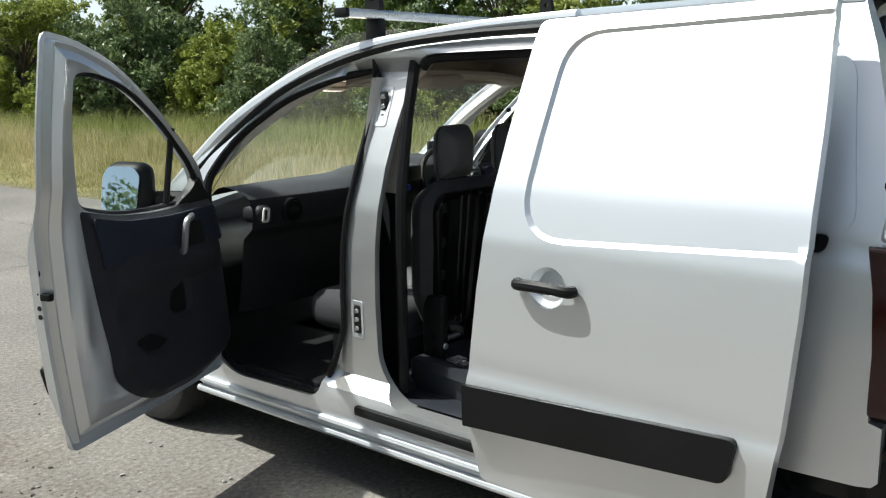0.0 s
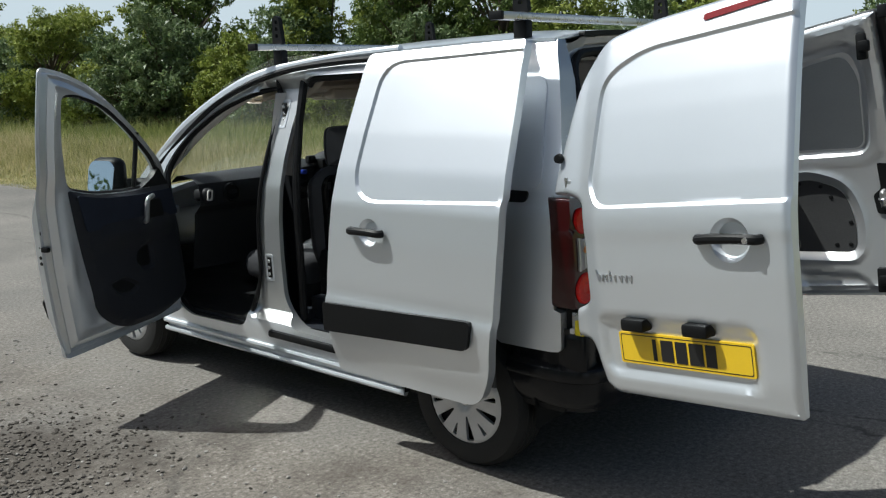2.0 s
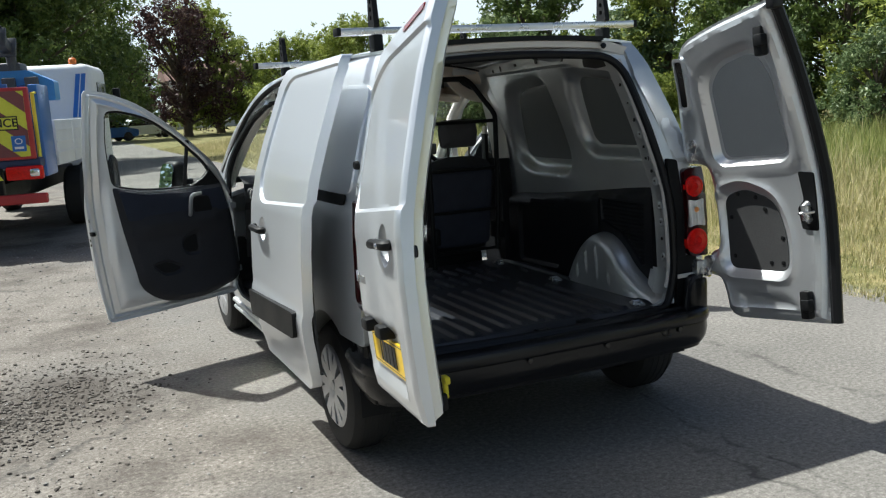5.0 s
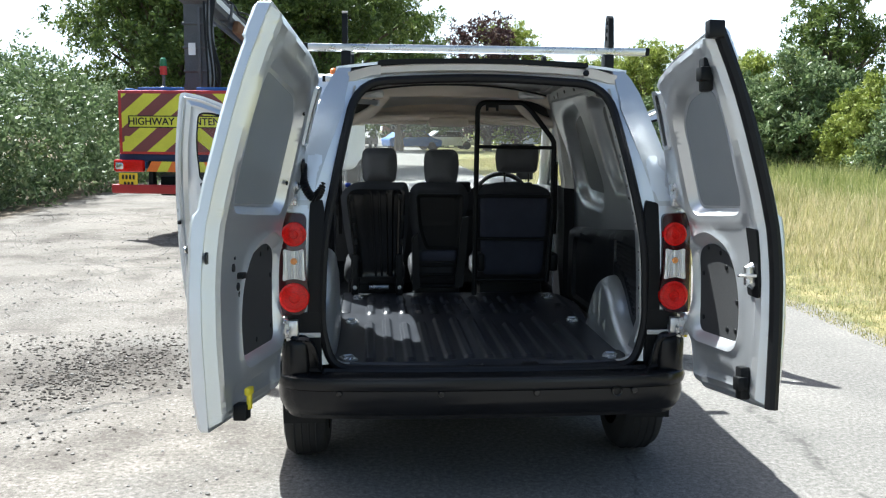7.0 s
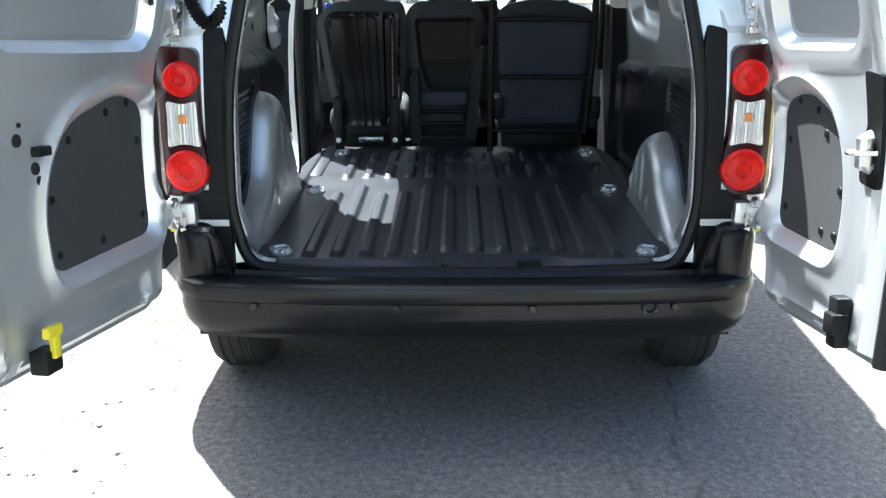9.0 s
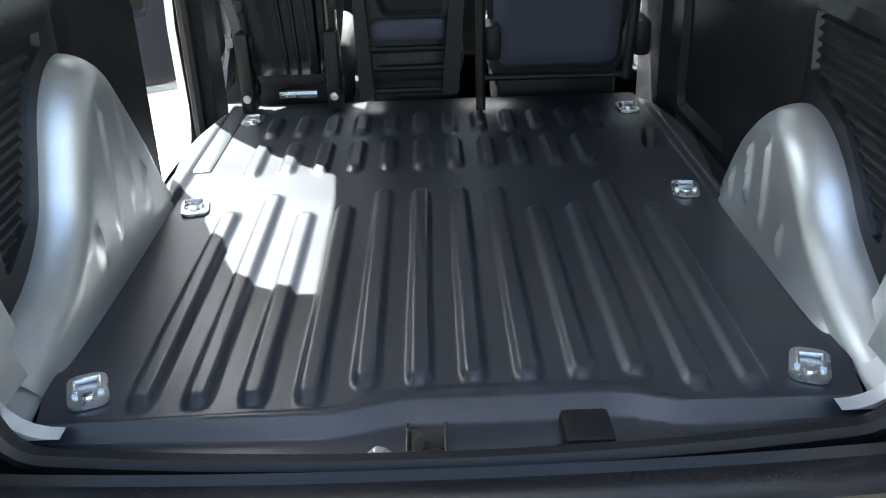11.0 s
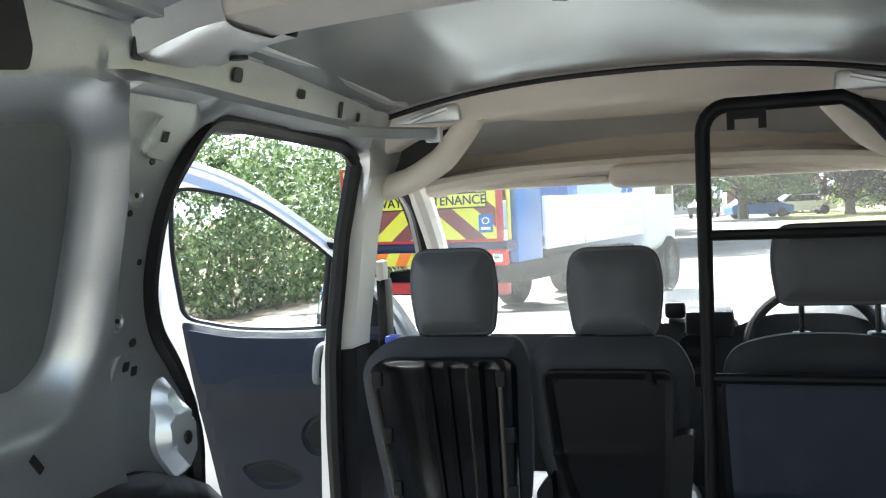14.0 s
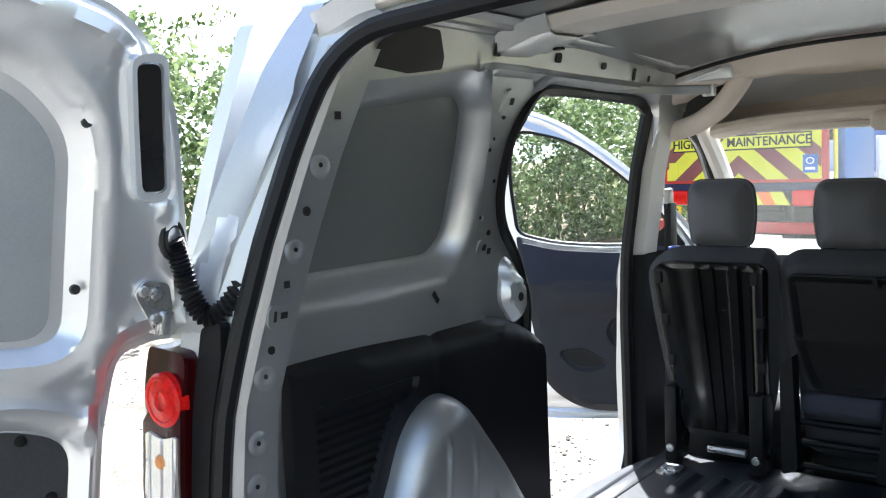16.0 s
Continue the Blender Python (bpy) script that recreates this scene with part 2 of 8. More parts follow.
DOOR_TRIM = surface("grey_door_trim", (0.022, 0.0235, 0.029), 0.65, var=0.2, scale=4, fine=350, bump=0.25, depth=0.001, spec=0.25)
LINER = surface("bed_liner", (0.021, 0.024, 0.031), 0.36, spec=0.62, var=0.3, scale=4, fine=260, bump=0.3, depth=0.001, rvar=0.05)
GREY_SATIN = surface("grey_satin", (0.2, 0.205, 0.215), 0.4, metal=0.25, var=0.08, scale=8, fine=300, bump=0.05)
RUBBER = surface("rubber", (0.008, 0.008, 0.009), 0.45, spec=0.25, var=0.2, scale=8, fine=200, bump=0.2)
TYRE = surface("tyre_rubber", (0.015, 0.0145, 0.014), 0.8, var=0.35, scale=9, fine=150, bump=0.4)
HUB = surface("hubcap_silver", (0.55, 0.56, 0.58), 0.35, metal=0.6, var=0.08, scale=9, fine=300, bump=0.05)
STEEL = surface("bright_steel", (0.62, 0.62, 0.62), 0.28, metal=0.9, var=0.15, scale=15, fine=300, bump=0.1)
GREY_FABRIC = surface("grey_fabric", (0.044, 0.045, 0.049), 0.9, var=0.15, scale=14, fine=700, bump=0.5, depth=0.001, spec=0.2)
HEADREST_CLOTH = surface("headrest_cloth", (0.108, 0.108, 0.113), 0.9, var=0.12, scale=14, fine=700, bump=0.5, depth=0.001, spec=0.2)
INSERT = surface("blue_grey_insert", (0.022, 0.027, 0.042), 0.8, var=0.18, scale=10, fine=800, bump=0.5, depth=0.001, spec=0.2)
BLUE_FABRIC = surface("blue_grey_fabric", (0.048, 0.052, 0.072), 0.92, var=0.18, scale=10, fine=800, bump=0.6, depth=0.001, spec=0.2)
HEADLINER = surface("headliner", (0.68, 0.61, 0.53), 0.9, var=0.06, scale=5, fine=500, bump=0.3, depth=0.001, spec=0.2)
PALE_TRIM = surface("pale_trim", (0.64, 0.615, 0.575), 0.6, var=0.05, scale=5, fine=400, bump=0.2, depth=0.001)
SHELL = surface("moulded_shell", (0.005, 0.005, 0.005), 0.19, spec=0.3, var=0.2, scale=6, fine=120, bump=0.03, rvar=0.08)
BLACK_GLOSS = surface("gloss_black", (0.010, 0.010, 0.010), 0.27, var=0.3, scale=6, fine=120, bump=0.06, rvar=0.1)
DASH = surface("dash_plastic", (0.015, 0.016, 0.018), 0.55, spec=0.3, var=0.15, scale=5, fine=400, bump=0.3, depth=0.001)
BUMPER = surface("bumper_plastic", (0.009, 0.0095, 0.011), 0.24, var=0.3, scale=3, fine=500, bump=0.12, depth=0.0008, spec=0.27, rvar=0.1)
YELLOW_PLATE = surface("yellow_plate", (0.85, 0.56, 0.02), 0.35, var=0.04, scale=8, fine=200, bump=0.02, coat=0.3)
YELLOW = surface("yellow_plastic", (0.75, 0.62, 0.02), 0.45, var=0.1, scale=20)
BLUE_TAG = surface("blue_clip", (0.02, 0.05, 0.4), 0.4, var=0.1, scale=20)
# flat black for print, and for shade painted in holes and hollows
INK_AND_SHADE = surface("ink_and_hole_shade", (0.012, 0.012, 0.012), 0.5, var=0.1, scale=20, bump=0)
MIRROR = surface("mirror_glass", (0.6, 0.7, 0.78), 0.02, metal=1.0, var=0.0, scale=5, bump=0, rvar=0.0)
GLASS = glass("window_glass", ior=1.25)
def filmed(name, share):
    """Clear glass under a thin, uneven, pale translucent film."""
    m = glass(name, ior=1.15)
    n, l = m.node_tree.nodes, m.node_tree.links
    film = n.new("ShaderNodeBsdfTranslucent")
    film.inputs["Color"].default_value = (0.85, 0.84, 0.8, 1)
    noise = n.new("ShaderNodeTexNoise")
    noise.inputs["Scale"].default_value = 2.5
    rate = n.new("ShaderNodeMath")
    rate.operation = "MULTIPLY"
    rate.inputs[1].default_value = 2 * share
    l.new(noise.outputs["Fac"], rate.inputs[0])
    both = n.new("ShaderNodeMixShader")
    l.new(rate.outputs[0], both.inputs[0])
    l.new(n["Principled BSDF"].outputs[0], both.inputs[1])
    l.new(film.outputs[0], both.inputs[2])
    l.new(both.outputs[0], n["Material Output"].inputs["Surface"])
    return m


SCREEN_GLASS = filmed("windscreen_glass", 0.011)
REFLECTOR = surface("lamp_reflector", (0.75, 0.75, 0.75), 0.15, metal=1.0, var=0.05, scale=30, bump=0.2, fine=120)
REFLECT_RED = surface("red_reflector", (0.64, 0.009, 0.006), 0.16, metal=0.0, spec=0.3, var=0.35, scale=40, fine=160, bump=0.4, coat=0.06)
RED_DARK = surface("dark_red_lens", (0.03, 0.0015, 0.0025), 0.15, var=0.15, scale=30, fine=150, bump=0.2, coat=0.1)
RED_LENS = surface("brake_lens", (0.2, 0.008, 0.012), 0.15, var=0.15, scale=30, fine=150, bump=0.2, coat=0.2)
CLEAR_RIB = surface("ribbed_lens", (0.66, 0.66, 0.66), 0.2, metal=0.55, var=0.12, scale=60, fine=300, bump=0.1, coat=0.6)
AMBER = surface("amber_bulb", (0.7, 0.28, 0.08), 0.3, var=0.1, scale=30)

# ---- the van's shape ----
HALF = np.array([(0.15, 0.83), (0.25, 0.855), (0.35, 0.878), (0.6, 0.9), (0.8, 0.905), (1.0, 0.898), (1.15, 0.885), (1.3, 0.85), (1.45, 0.8), (1.6, 0.742), (1.72, 0.695), (1.78, 0.662), (1.82, 0.63), (1.9, 0.6)])
RAKE = np.array([(0.3, 0.0), (0.95, 0.0), (1.1, 0.012), (1.25, 0.04), (1.4, 0.075), (1.55, 0.12), (1.7, 0.178), (1.8, 0.222), (1.92, 0.316)])


def half(z):
    return np.interp(z, HALF[:, 0], HALF[:, 1])


def rake(z):
    return np.interp(z, RAKE[:, 0], RAKE[:, 1])


def side_x(y, z):
    """Half width of the body, a little narrower at the nose."""
    y, z = np.asarray(y, float), np.asarray(z, float)
    return half(z) - 0.05 * ease(y, 2.6, 4.0) - 0.02 * ease(-y, -0.5, 0.1)


def on_side(sign, inset=0.0):
    def f(y, z):
        inn = inset(y, z) if callable(inset) else inset
        return np.stack([sign * (side_x(y, z) - inn), y, z], 1)
    return f


van = thing("van", pose(0, 0, 0), "silver panel van with its front, sliding and rear doors open", "van")

ARCH = [(0.53 + 0.36 * math.cos(a), 0.31 + 0.36 * math.sin(a)) for a in np.linspace(math.pi * 0.70, 0.06, 14)]
ARCH_F = [(3.26 + 0.36 * math.cos(a), 0.31 + 0.36 * math.sin(a)) for a in np.linspace(math.pi * 0.98, 0.06, 14)]
SIDE = [(0.03, 0.62), (0.03, 0.765), (0.062, 0.775), (0.064, 1.0), (0.085, 1.215), (0.035, 1.222), (0.04, 1.25), (0.115, 1.55), (0.16, 1.7), (0.21, 1.815), (0.6, 1.825), (1.2, 1.805), (1.6, 1.78), (1.9, 1.745), (2.15, 1.685), (2.35, 1.615), (2.6, 1.47), (2.85, 1.27), (3.02, 1.13), (3.3, 1.06), (3.7, 0.97), (3.95, 0.82), (4.04, 0.6), (4.03, 0.35), (3.9, 0.24), (3.64, 0.24)] + ARCH_F[::-1] + [(2.86, 0.235), (0.95, 0.235)] + ARCH[::-1] + [(0.2, 0.6), (0.08, 0.6), (0.045, 0.605)]
FRONT_DOOR_GAP = rounded([(2.08, 0.385, 0.06), (2.62, 0.375, 0.12), (2.77, 0.5, 0.1), (2.71, 0.9, 0.05), (2.76, 1.2, 0.06), (2.6, 1.39, 0.1), (2.35, 1.545, 0.1), (2.1, 1.625, 0.1), (1.885, 1.655, 0.07), (1.9, 1.35, 0.1), (1.95, 1.0, 0.1), (1.95, 0.68, 0.08), (2.02, 0.5, 0.05)])
SLIDE_GAP = rounded([(1.15, 0.43, 0.05), (1.69, 0.43, 0.1), (1.785, 0.55, 0.1), (1.795, 1.0, 0.1), (1.77, 1.4, 0.1), (1.735, 1.705, 0.16), (1.03, 1.715, 0.07), (0.955, 1.62, 0.1), (0.95, 1.5, 0.1), (0.985, 1.39, 0.08), (1.1, 1.285, 0.05), (1.185, 1.19, 0.05), (1.19, 1.1, 0.06), (1.175, 1.0, 0.06), (1.17, 0.6, 0.05)])
RECESS_A = rounded([(0.2, 1.296), (0.735, 1.296, 0.09), (0.782, 1.34, 0.06), (0.785, 1.42, 0.1), (0.766, 1.56, 0.1), (0.742, 1.655, 0.05), (0.69, 1.688, 0.05), (0.2, 1.63)], 0.05)
RECESS_B = rounded([(1.02, 1.165), (1.45, 1.165, 0.12), (1.575, 1.22, 0.1), (1.55, 1.4, 0.15), (1.45, 1.6, 0.07), (1.3, 1.645, 0.07), (1.04, 1.66)], 0.07)


def post_crease(z):
    """Where the rolled frame of the rear recess meets the flat post behind the side opening."""
    return np.interp(z, [1.0, 1.206, 1.315, 1.416, 1.576, 1.655, 1.72, 1.8], [0.97, 0.902, 0.866, 0.846, 0.815, 0.79, 0.75, 0.72])


def arch_line(y):
    """The lower crease of the roof rail."""
    return np.interp(y, [0.2, 0.3, 0.4, 0.6, 0.765, 0.93, 1.2, 1.7], [1.655, 1.672, 1.682, 1.712, 1.735, 1.734, 1.728, 1.72])


def body_inset(recesses, side_door):
    """The inner skin: a rolled frame round each recess, a set-back post and an overhanging roof rail."""
    def f(y, z):
        y, z = np.asarray(y, float), np.asarray(z, float)
        d = np.max([edge_dist(y, z, r) for r in recesses], axis=0)
        v = 0.052 + 0.06 * ease(-d, -0.006, 0.055) + 0.012 * ease(1.27 - z, 0, 0.12)
        if side_door:
            v = v - 0.034 * ease(y - post_crease(z), -0.004, 0.014) * ease(arch_line(y) - z, 0, 0.015)
        rail = ease(z - arch_line(y), -0.003, 0.012)
        v = v * (1 - rail) + rail * (side_x(y, z) - (np.interp(y, [0.3, 0.7, 1.1, 1.4, 1.8], [0.59, 0.597, 0.603, 0.602, 0.595]) - 0.2 * (z - 1.72)))
        v = np.where(y > 1.68, 0.045 + 0.05 * ease(2.05 - y, 0, 0.1), v)
        return np.maximum(v, 0.014)
    return f


LEFT_INSET = body_inset([RECESS_A], True)
RIGHT_INSET = body_inset([RECESS_A, RECESS_B], False)


def on_inner(s, y, z, d=0.0):
    """A point on the inner skin, d towards the cabin."""
    f = LEFT_INSET if s < 0 else RIGHT_INSET
    y, z = np.array([y]), np.array([z])
    return Vector((s * float(side_x(y, z)[0] - f(y, z)[0] - d), float(y[0]), float(z[0])))


def outer_press(y, z):
    """Shallow panel lines pressed into the body side."""
    z, y = np.asarray(z), np.asarray(y)
    return 0.006 * np.exp(-((z - 1.19) / 0.012) ** 2) * (y < 1.0)


def left_press(y, z):
    """As above, with the centre post set back behind the doors that close over it."""
    z, y = np.asarray(z), np.asarray(y)
    post = ease(y, 1.55, 1.6) * ease(2.05 - y, 0, 0.05) * ease(z, 0.43, 0.5) * ease(1.72 - z, 0, 0.08)
    return outer_press(y, z) + 0.07 * post


CREASES = [[(float(post_crease(z)) - 0.005, z) for z in np.linspace(1.0, 1.725, 30)] + [(float(post_crease(z)) + 0.015, z) for z in np.linspace(1.725, 1.0, 30)],
           [(y, float(arch_line(y)) - 0.004) for y in np.linspace(0.24, 1.62, 56)] + [(y, float(arch_line(y)) + 0.013) for y in np.linspace(1.62, 0.24, 56)]]
ROLLS_A = [offset_loop(RECESS_A, k) for k in (-0.007, 0.008, 0.024, 0.04, 0.055)]
ROLLS_B = [offset_loop(RECESS_B, k) for k in (-0.007, 0.008, 0.024, 0.04, 0.055)]
left_side = part("body_side", sheet(bmesh.new(), SIDE, on_side(-1, left_press), on_side(-1, LEFT_INSET), [FRONT_DOOR_GAP, SLIDE_GAP], 0.025, ROLLS_A + CREASES), SILVER, van)
right_side = part("body_side", sheet(bmesh.new(), SIDE, on_side(1, outer_press), on_side(1, RIGHT_INSET), [FRONT_DOOR_GAP], 0.025, ROLLS_A + ROLLS_B + CREASES[1:]), SILVER, van)

# the inside of the body sides is dull primer
for ob in (left_side, right_side):
    ob.data.materials.append(SILVER_IN)
    for f in ob.data.polygons:
        c = f.center
        if abs(c.x) < float(side_x(c.y, c.z)) - 0.013:
            f.material_index = 1

# roof skin, its inner face and the cross beams
def roof_z(x, y):
    edge = np.interp(y, [0.0, 0.21, 0.6, 1.2, 1.6, 1.9, 2.15, 2.35, 2.5], [1.8, 1.815, 1.825, 1.805, 1.78, 1.745, 1.685, 1.615, 1.54])
    crown = np.interp(y, [0.0, 0.3, 1.2, 2.0, 2.5], [0.03, 0.045, 0.06, 0.085, 0.13])
    return edge + crown * (1 - (np.abs(x) / 0.64) ** 2.4)


ROOF = [(-0.635, 0.215), (0.635, 0.215), (0.655, 0.6), (0.665, 1.2), (0.68, 1.6), (0.695, 1.9), (0.715, 2.12), (0.4, 2.33), (0.0, 2.38), (-0.4, 2.33), (-0.715, 2.12), (-0.695, 1.9), (-0.68, 1.6), (-0.665, 1.2), (-0.655, 0.6)]
roof = part("roof", sheet(bmesh.new(), ROOF, lambda x, y: np.stack([x, y, roof_z(x, y) + 0.004], 1), lambda x, y: np.stack([x, y, roof_z(x, y) - 0.008], 1), (), 0.05), SILVER, van)
ROOF_IN = [(-0.62, 0.24), (0.62, 0.24), (0.645, 0.6), (0.65, 1.2), (0.655, 1.715), (-0.655, 1.715), (-0.65, 1.2), (-0.645, 0.6)]
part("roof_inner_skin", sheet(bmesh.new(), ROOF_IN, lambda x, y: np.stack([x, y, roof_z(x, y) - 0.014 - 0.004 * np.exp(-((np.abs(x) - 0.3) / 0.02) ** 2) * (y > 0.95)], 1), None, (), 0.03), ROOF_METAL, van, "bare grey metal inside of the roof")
def swept(bm, prof, xs, lift):
    """A section in (y, z) carried across the roof."""
    grid = [[bm.verts.new((x, yy, zz + lift(x))) for yy, zz in prof] for x in xs]
    for a, b in zip(grid, grid[1:]):
        for k in range(len(prof) - 1):
            bm.faces.new((a[k], a[k + 1], b[k + 1], b[k]))
    return bm


def bow(x):
    return 0.033 * (1 - (abs(x) / 0.62) ** 2)


for y0, y1, z, name in ((0.765, 0.93, 1.786, "middle_beam"), (0.2, 0.33, 1.775, "rear_beam")):
    web = [(y0 - 0.008, z + 0.03), (y0, z + 0.028), (y0 + 0.006, z + 0.004), (y0 + 0.014, z), (y1 - 0.02, z), (y1 - 0.01, z + 0.004), (y1 - 0.004, z + 0.014)]
    beam = part(name, swept(bmesh.new(), web, np.linspace(-0.47, 0.47, 21), bow), PALE_TRIM, van, "pale pressed roof cross beam")
    edge = [(y1 - 0.005, z + 0.012), (y1 + 0.002, z + 0.016), (y1 + 0.045, z + 0.017), (y1 + 0.05, z + 0.024), (y1 + 0.05, z + 0.032)]
    part("beam_flange", swept(bmesh.new(), edge, np.linspace(-0.47, 0.47, 21), bow), SILVER_IN, beam, "bare metal flange of the beam")
    for x in (-0.4, -0.33, -0.27, 0.0, 0.27, 0.4):
        part("flange_hole", slab(bmesh.new(), rounded([(x - 0.016, y1 + 0.013), (x + 0.016, y1 + 0.013), (x + 0.016, y1 + 0.024), (x - 0.016, y1 + 0.024)], 0.005), 0, 0.003, lambda u, v, d: Vector((u, v, z + 0.0125 + bow(u) + d)), (), 0.03), INK_AND_SHADE, beam)
    for s in (-1, 1):
        foot = [(y0 - 0.014, z + 0.035), (y0 - 0.006, z + 0.02), (y0 + 0.004, z - 0.004), (y0 + 0.03, z - 0.01), (y1 - 0.03, z - 0.006), (y1 + 0.0, z + 0.006), (y1 + 0.05, z + 0.008), (y1 + 0.058, z + 0.02)]
        end = part("beam_foot", swept(bmesh.new(), foot, [s * x for x in (0.445, 0.46, 0.49, 0.53, 0.56, 0.585)], lambda x: bow(x) - 0.018 * float(ease(abs(x), 0.47, 0.585))), SILVER_IN, beam, "silver pressed beam foot")
        part("foot_hole", lathe(bmesh.new(), [(0.0, 0.0), (0.016, 0.0), (0.016, 0.006)], Matrix.Translation((s * 0.535, y1 + 0.028, z - 0.004)) @ Matrix.Diagonal((1.0, 0.6, 1.0, 1.0)), 14), INK_AND_SHADE, end)
# stepped flange where the rails meet the roof skin
for s in (-1, 1):
    bm = bmesh.new()
    rows = []
    for y in np.linspace(0.3, 1.72, 40):
        top = 1.81 - 0.03 * float(ease(y, 1.2, 1.72))
        p = on_inner(s, y, top)
        rows.append([bm.verts.new((p.x - s * dx, y, top + dz)) for dx, dz in ((-0.004, -0.006), (0.006, -0.004), (0.009, 0.004), (0.03, 0.006), (0.034, -0.001), (0.05, 0.0), (0.053, 0.01), (0.085, 0.018))])
    for a, b in zip(rows, rows[1:]):
        for k in range(7):
            bm.faces.new((a[k], a[k + 1], b[k + 1], b[k]))
    part("cant_rail", bm, SILVER_IN, van, "pressed silver roof rail flange")
# channel of the sliding door along the rail, curving in at its front end
TRACK = curve([(-0.668, 1.075, 1.728), (-0.655, 1.2, 1.727), (-0.636, 1.36, 1.722), (-0.605, 1.5, 1.717), (-0.55, 1.61, 1.713), (-0.452, 1.685, 1.71)], 6)
bm = bmesh.new()
rows = []
for i, p in enumerate(TRACK):
    d = TRACK[min(i + 1, len(TRACK) - 1)] - TRACK[max(i - 1, 0)]
    n_in = Vector((d.y, -d.x, 0)).normalized()
    rows.append([bm.verts.new(p + n_in * a + Vector((0, 0, b))) for a, b in ((-0.03, 0.012), (0.004, 0.014), (0.008, 0.009), (0.008, -0.012), (0.004, -0.015), (-0.004, -0.013), (-0.004, 0.002), (-0.03, 0.002))])
for a, b in zip(rows, rows[1:]):
    for k in range(8):
        bm.faces.new((a[k], a[(k + 1) % 8], b[(k + 1) % 8], b[k]))
track = part("door_track", bm, SILVER_IN, van, "steel upper track of the sliding door")
bm = bmesh.new()
box(bm, -0.69, -0.64, 1.052, 1.082, 1.702, 1.748, 0.005)
part("track_end", bm, GREY_PANEL, track, "grey end block of the track")
bm = bmesh.new()
box(bm, -0.69, -0.65, 1.05, 1.16, 1.688, 1.702, 0.004)
part("track_roller", bm, BLACK, track)
bm = bmesh.new()
box(bm, -0.472, -0.462, 1.68, 1.70, 1.69, 1.725, 0.003)
box(bm, -0.445, -0.435, 1.68, 1.70, 1.69, 1.725, 0.003)
box(bm, -0.472, -0.435, 1.695, 1.705, 1.69, 1.725, 0.003)
part("track_stop", bm, SILVER_IN, track)
# opening in the upper rail, its inner shade painted as a black plate
OPENING = rounded([(0.33, 1.716), (0.46, 1.706), (0.568, 1.72), (0.572, 1.745), (0.548, 1.798), (0.456, 1.801), (0.37, 1.764)], 0.008)
part("rail_opening_shade", slab(bmesh.new(), OPENING, 0.0015, 0.004, lambda u, v, d: on_inner(-1, u, v, d), (), 0.03), INK_AND_SHADE, van, "black plate painting the shade of a rear roof rail opening")
part("rail_opening_shade", slab(bmesh.new(), OPENING, 0.0015, 0.004, lambda u, v, d: on_inner(1, u, v, d), (), 0.03), INK_AND_SHADE, van, "black plate painting the shade of a rear roof rail opening")
# keyhole and slots of the rails, their inner shade painted as black plates
for s in (-1, 1):
    for y, z, w, t in ((0.773, 1.78, 0.013, 0.02), (1.048, 1.775, 0.014, 0.012), (1.291, 1.769, 0.013, 0.009), (1.478, 1.756, 0.007, 0.017), (1.573, 1.748, 0.006, 0.009)):
        part("rail_hole", slab(bmesh.new(), rounded([(y - w, z - t), (y + w, z - t), (y + w, z + t), (y - w, z + t)], w * 0.6), 0.001, 0.004, lambda u, v, d: on_inner(s, u, v, d), (), 0.03), INK_AND_SHADE, van)

# rear frame round the load opening
REAR_OUT = [(s * (float(side_x(0.05, z)) - 0.004 if z > 0.79 else 0.74), z) for s, zs in ((1, np.linspace(0.56, 1.80, 20)), (-1, np.linspace(1.80, 0.56, 20))) for z in zs]
REAR_GAP = rounded([(-0.655, 0.56, 0.1), (0.655, 0.56, 0.1), (0.7, 0.72, 0.1), (0.685, 1.1, 0.2), (0.625, 1.4, 0.2), (0.545, 1.755, 0.13), (0.0, 1.785, 0.3), (-0.545, 1.755, 0.13), (-0.625, 1.4, 0.2), (-0.685, 1.1, 0.2), (-0.7, 0.72, 0.1)], 0.1)


def rear_front(x, z):
    d = edge_dist(x, z, REAR_GAP)
    return np.stack([x, rake(z) + 0.02 * (1 - ease(-d, 0.02, 0.08)) + 0.06 * ease(np.abs(x), half(z) - 0.05, half(z)), z], 1)


rear_frame = part("rear_frame", sheet(bmesh.new(), REAR_OUT, rear_front, lambda x, z: rear_front(x, z) + np.array([0, 0.03, 0]), [REAR_GAP], 0.03), SILVER, van)
REAR_TOP = rounded([(-0.46, 1.828), (0.46, 1.828), (0.455, 1.848), (-0.455, 1.848)], 0.008)
part("roof_seal_strip", slab(bmesh.new(), REAR_TOP, 0, 0.03, lambda u, v, d: Vector((u, 0.19 + d, v + 0.012 * (1 - (u / 0.46) ** 2)))), BLACK, van, "black strip over the rear opening")
loop = [(p.x, float(rake(p.y)) + 0.007 - 0.06 * (1 - (p.x / 0.72) ** 2) * (1 - float(ease(p.y, 0.56, 0.64))), p.y - 0.012 * (1 - float(ease(p.y, 0.56, 0.64)))) for p in resample(REAR_GAP, 0.03)]
part("door_seal", tube(bmesh.new(), loop, 0.019, 8, True), RUBBER, van, "black rubber seal round the rear opening")
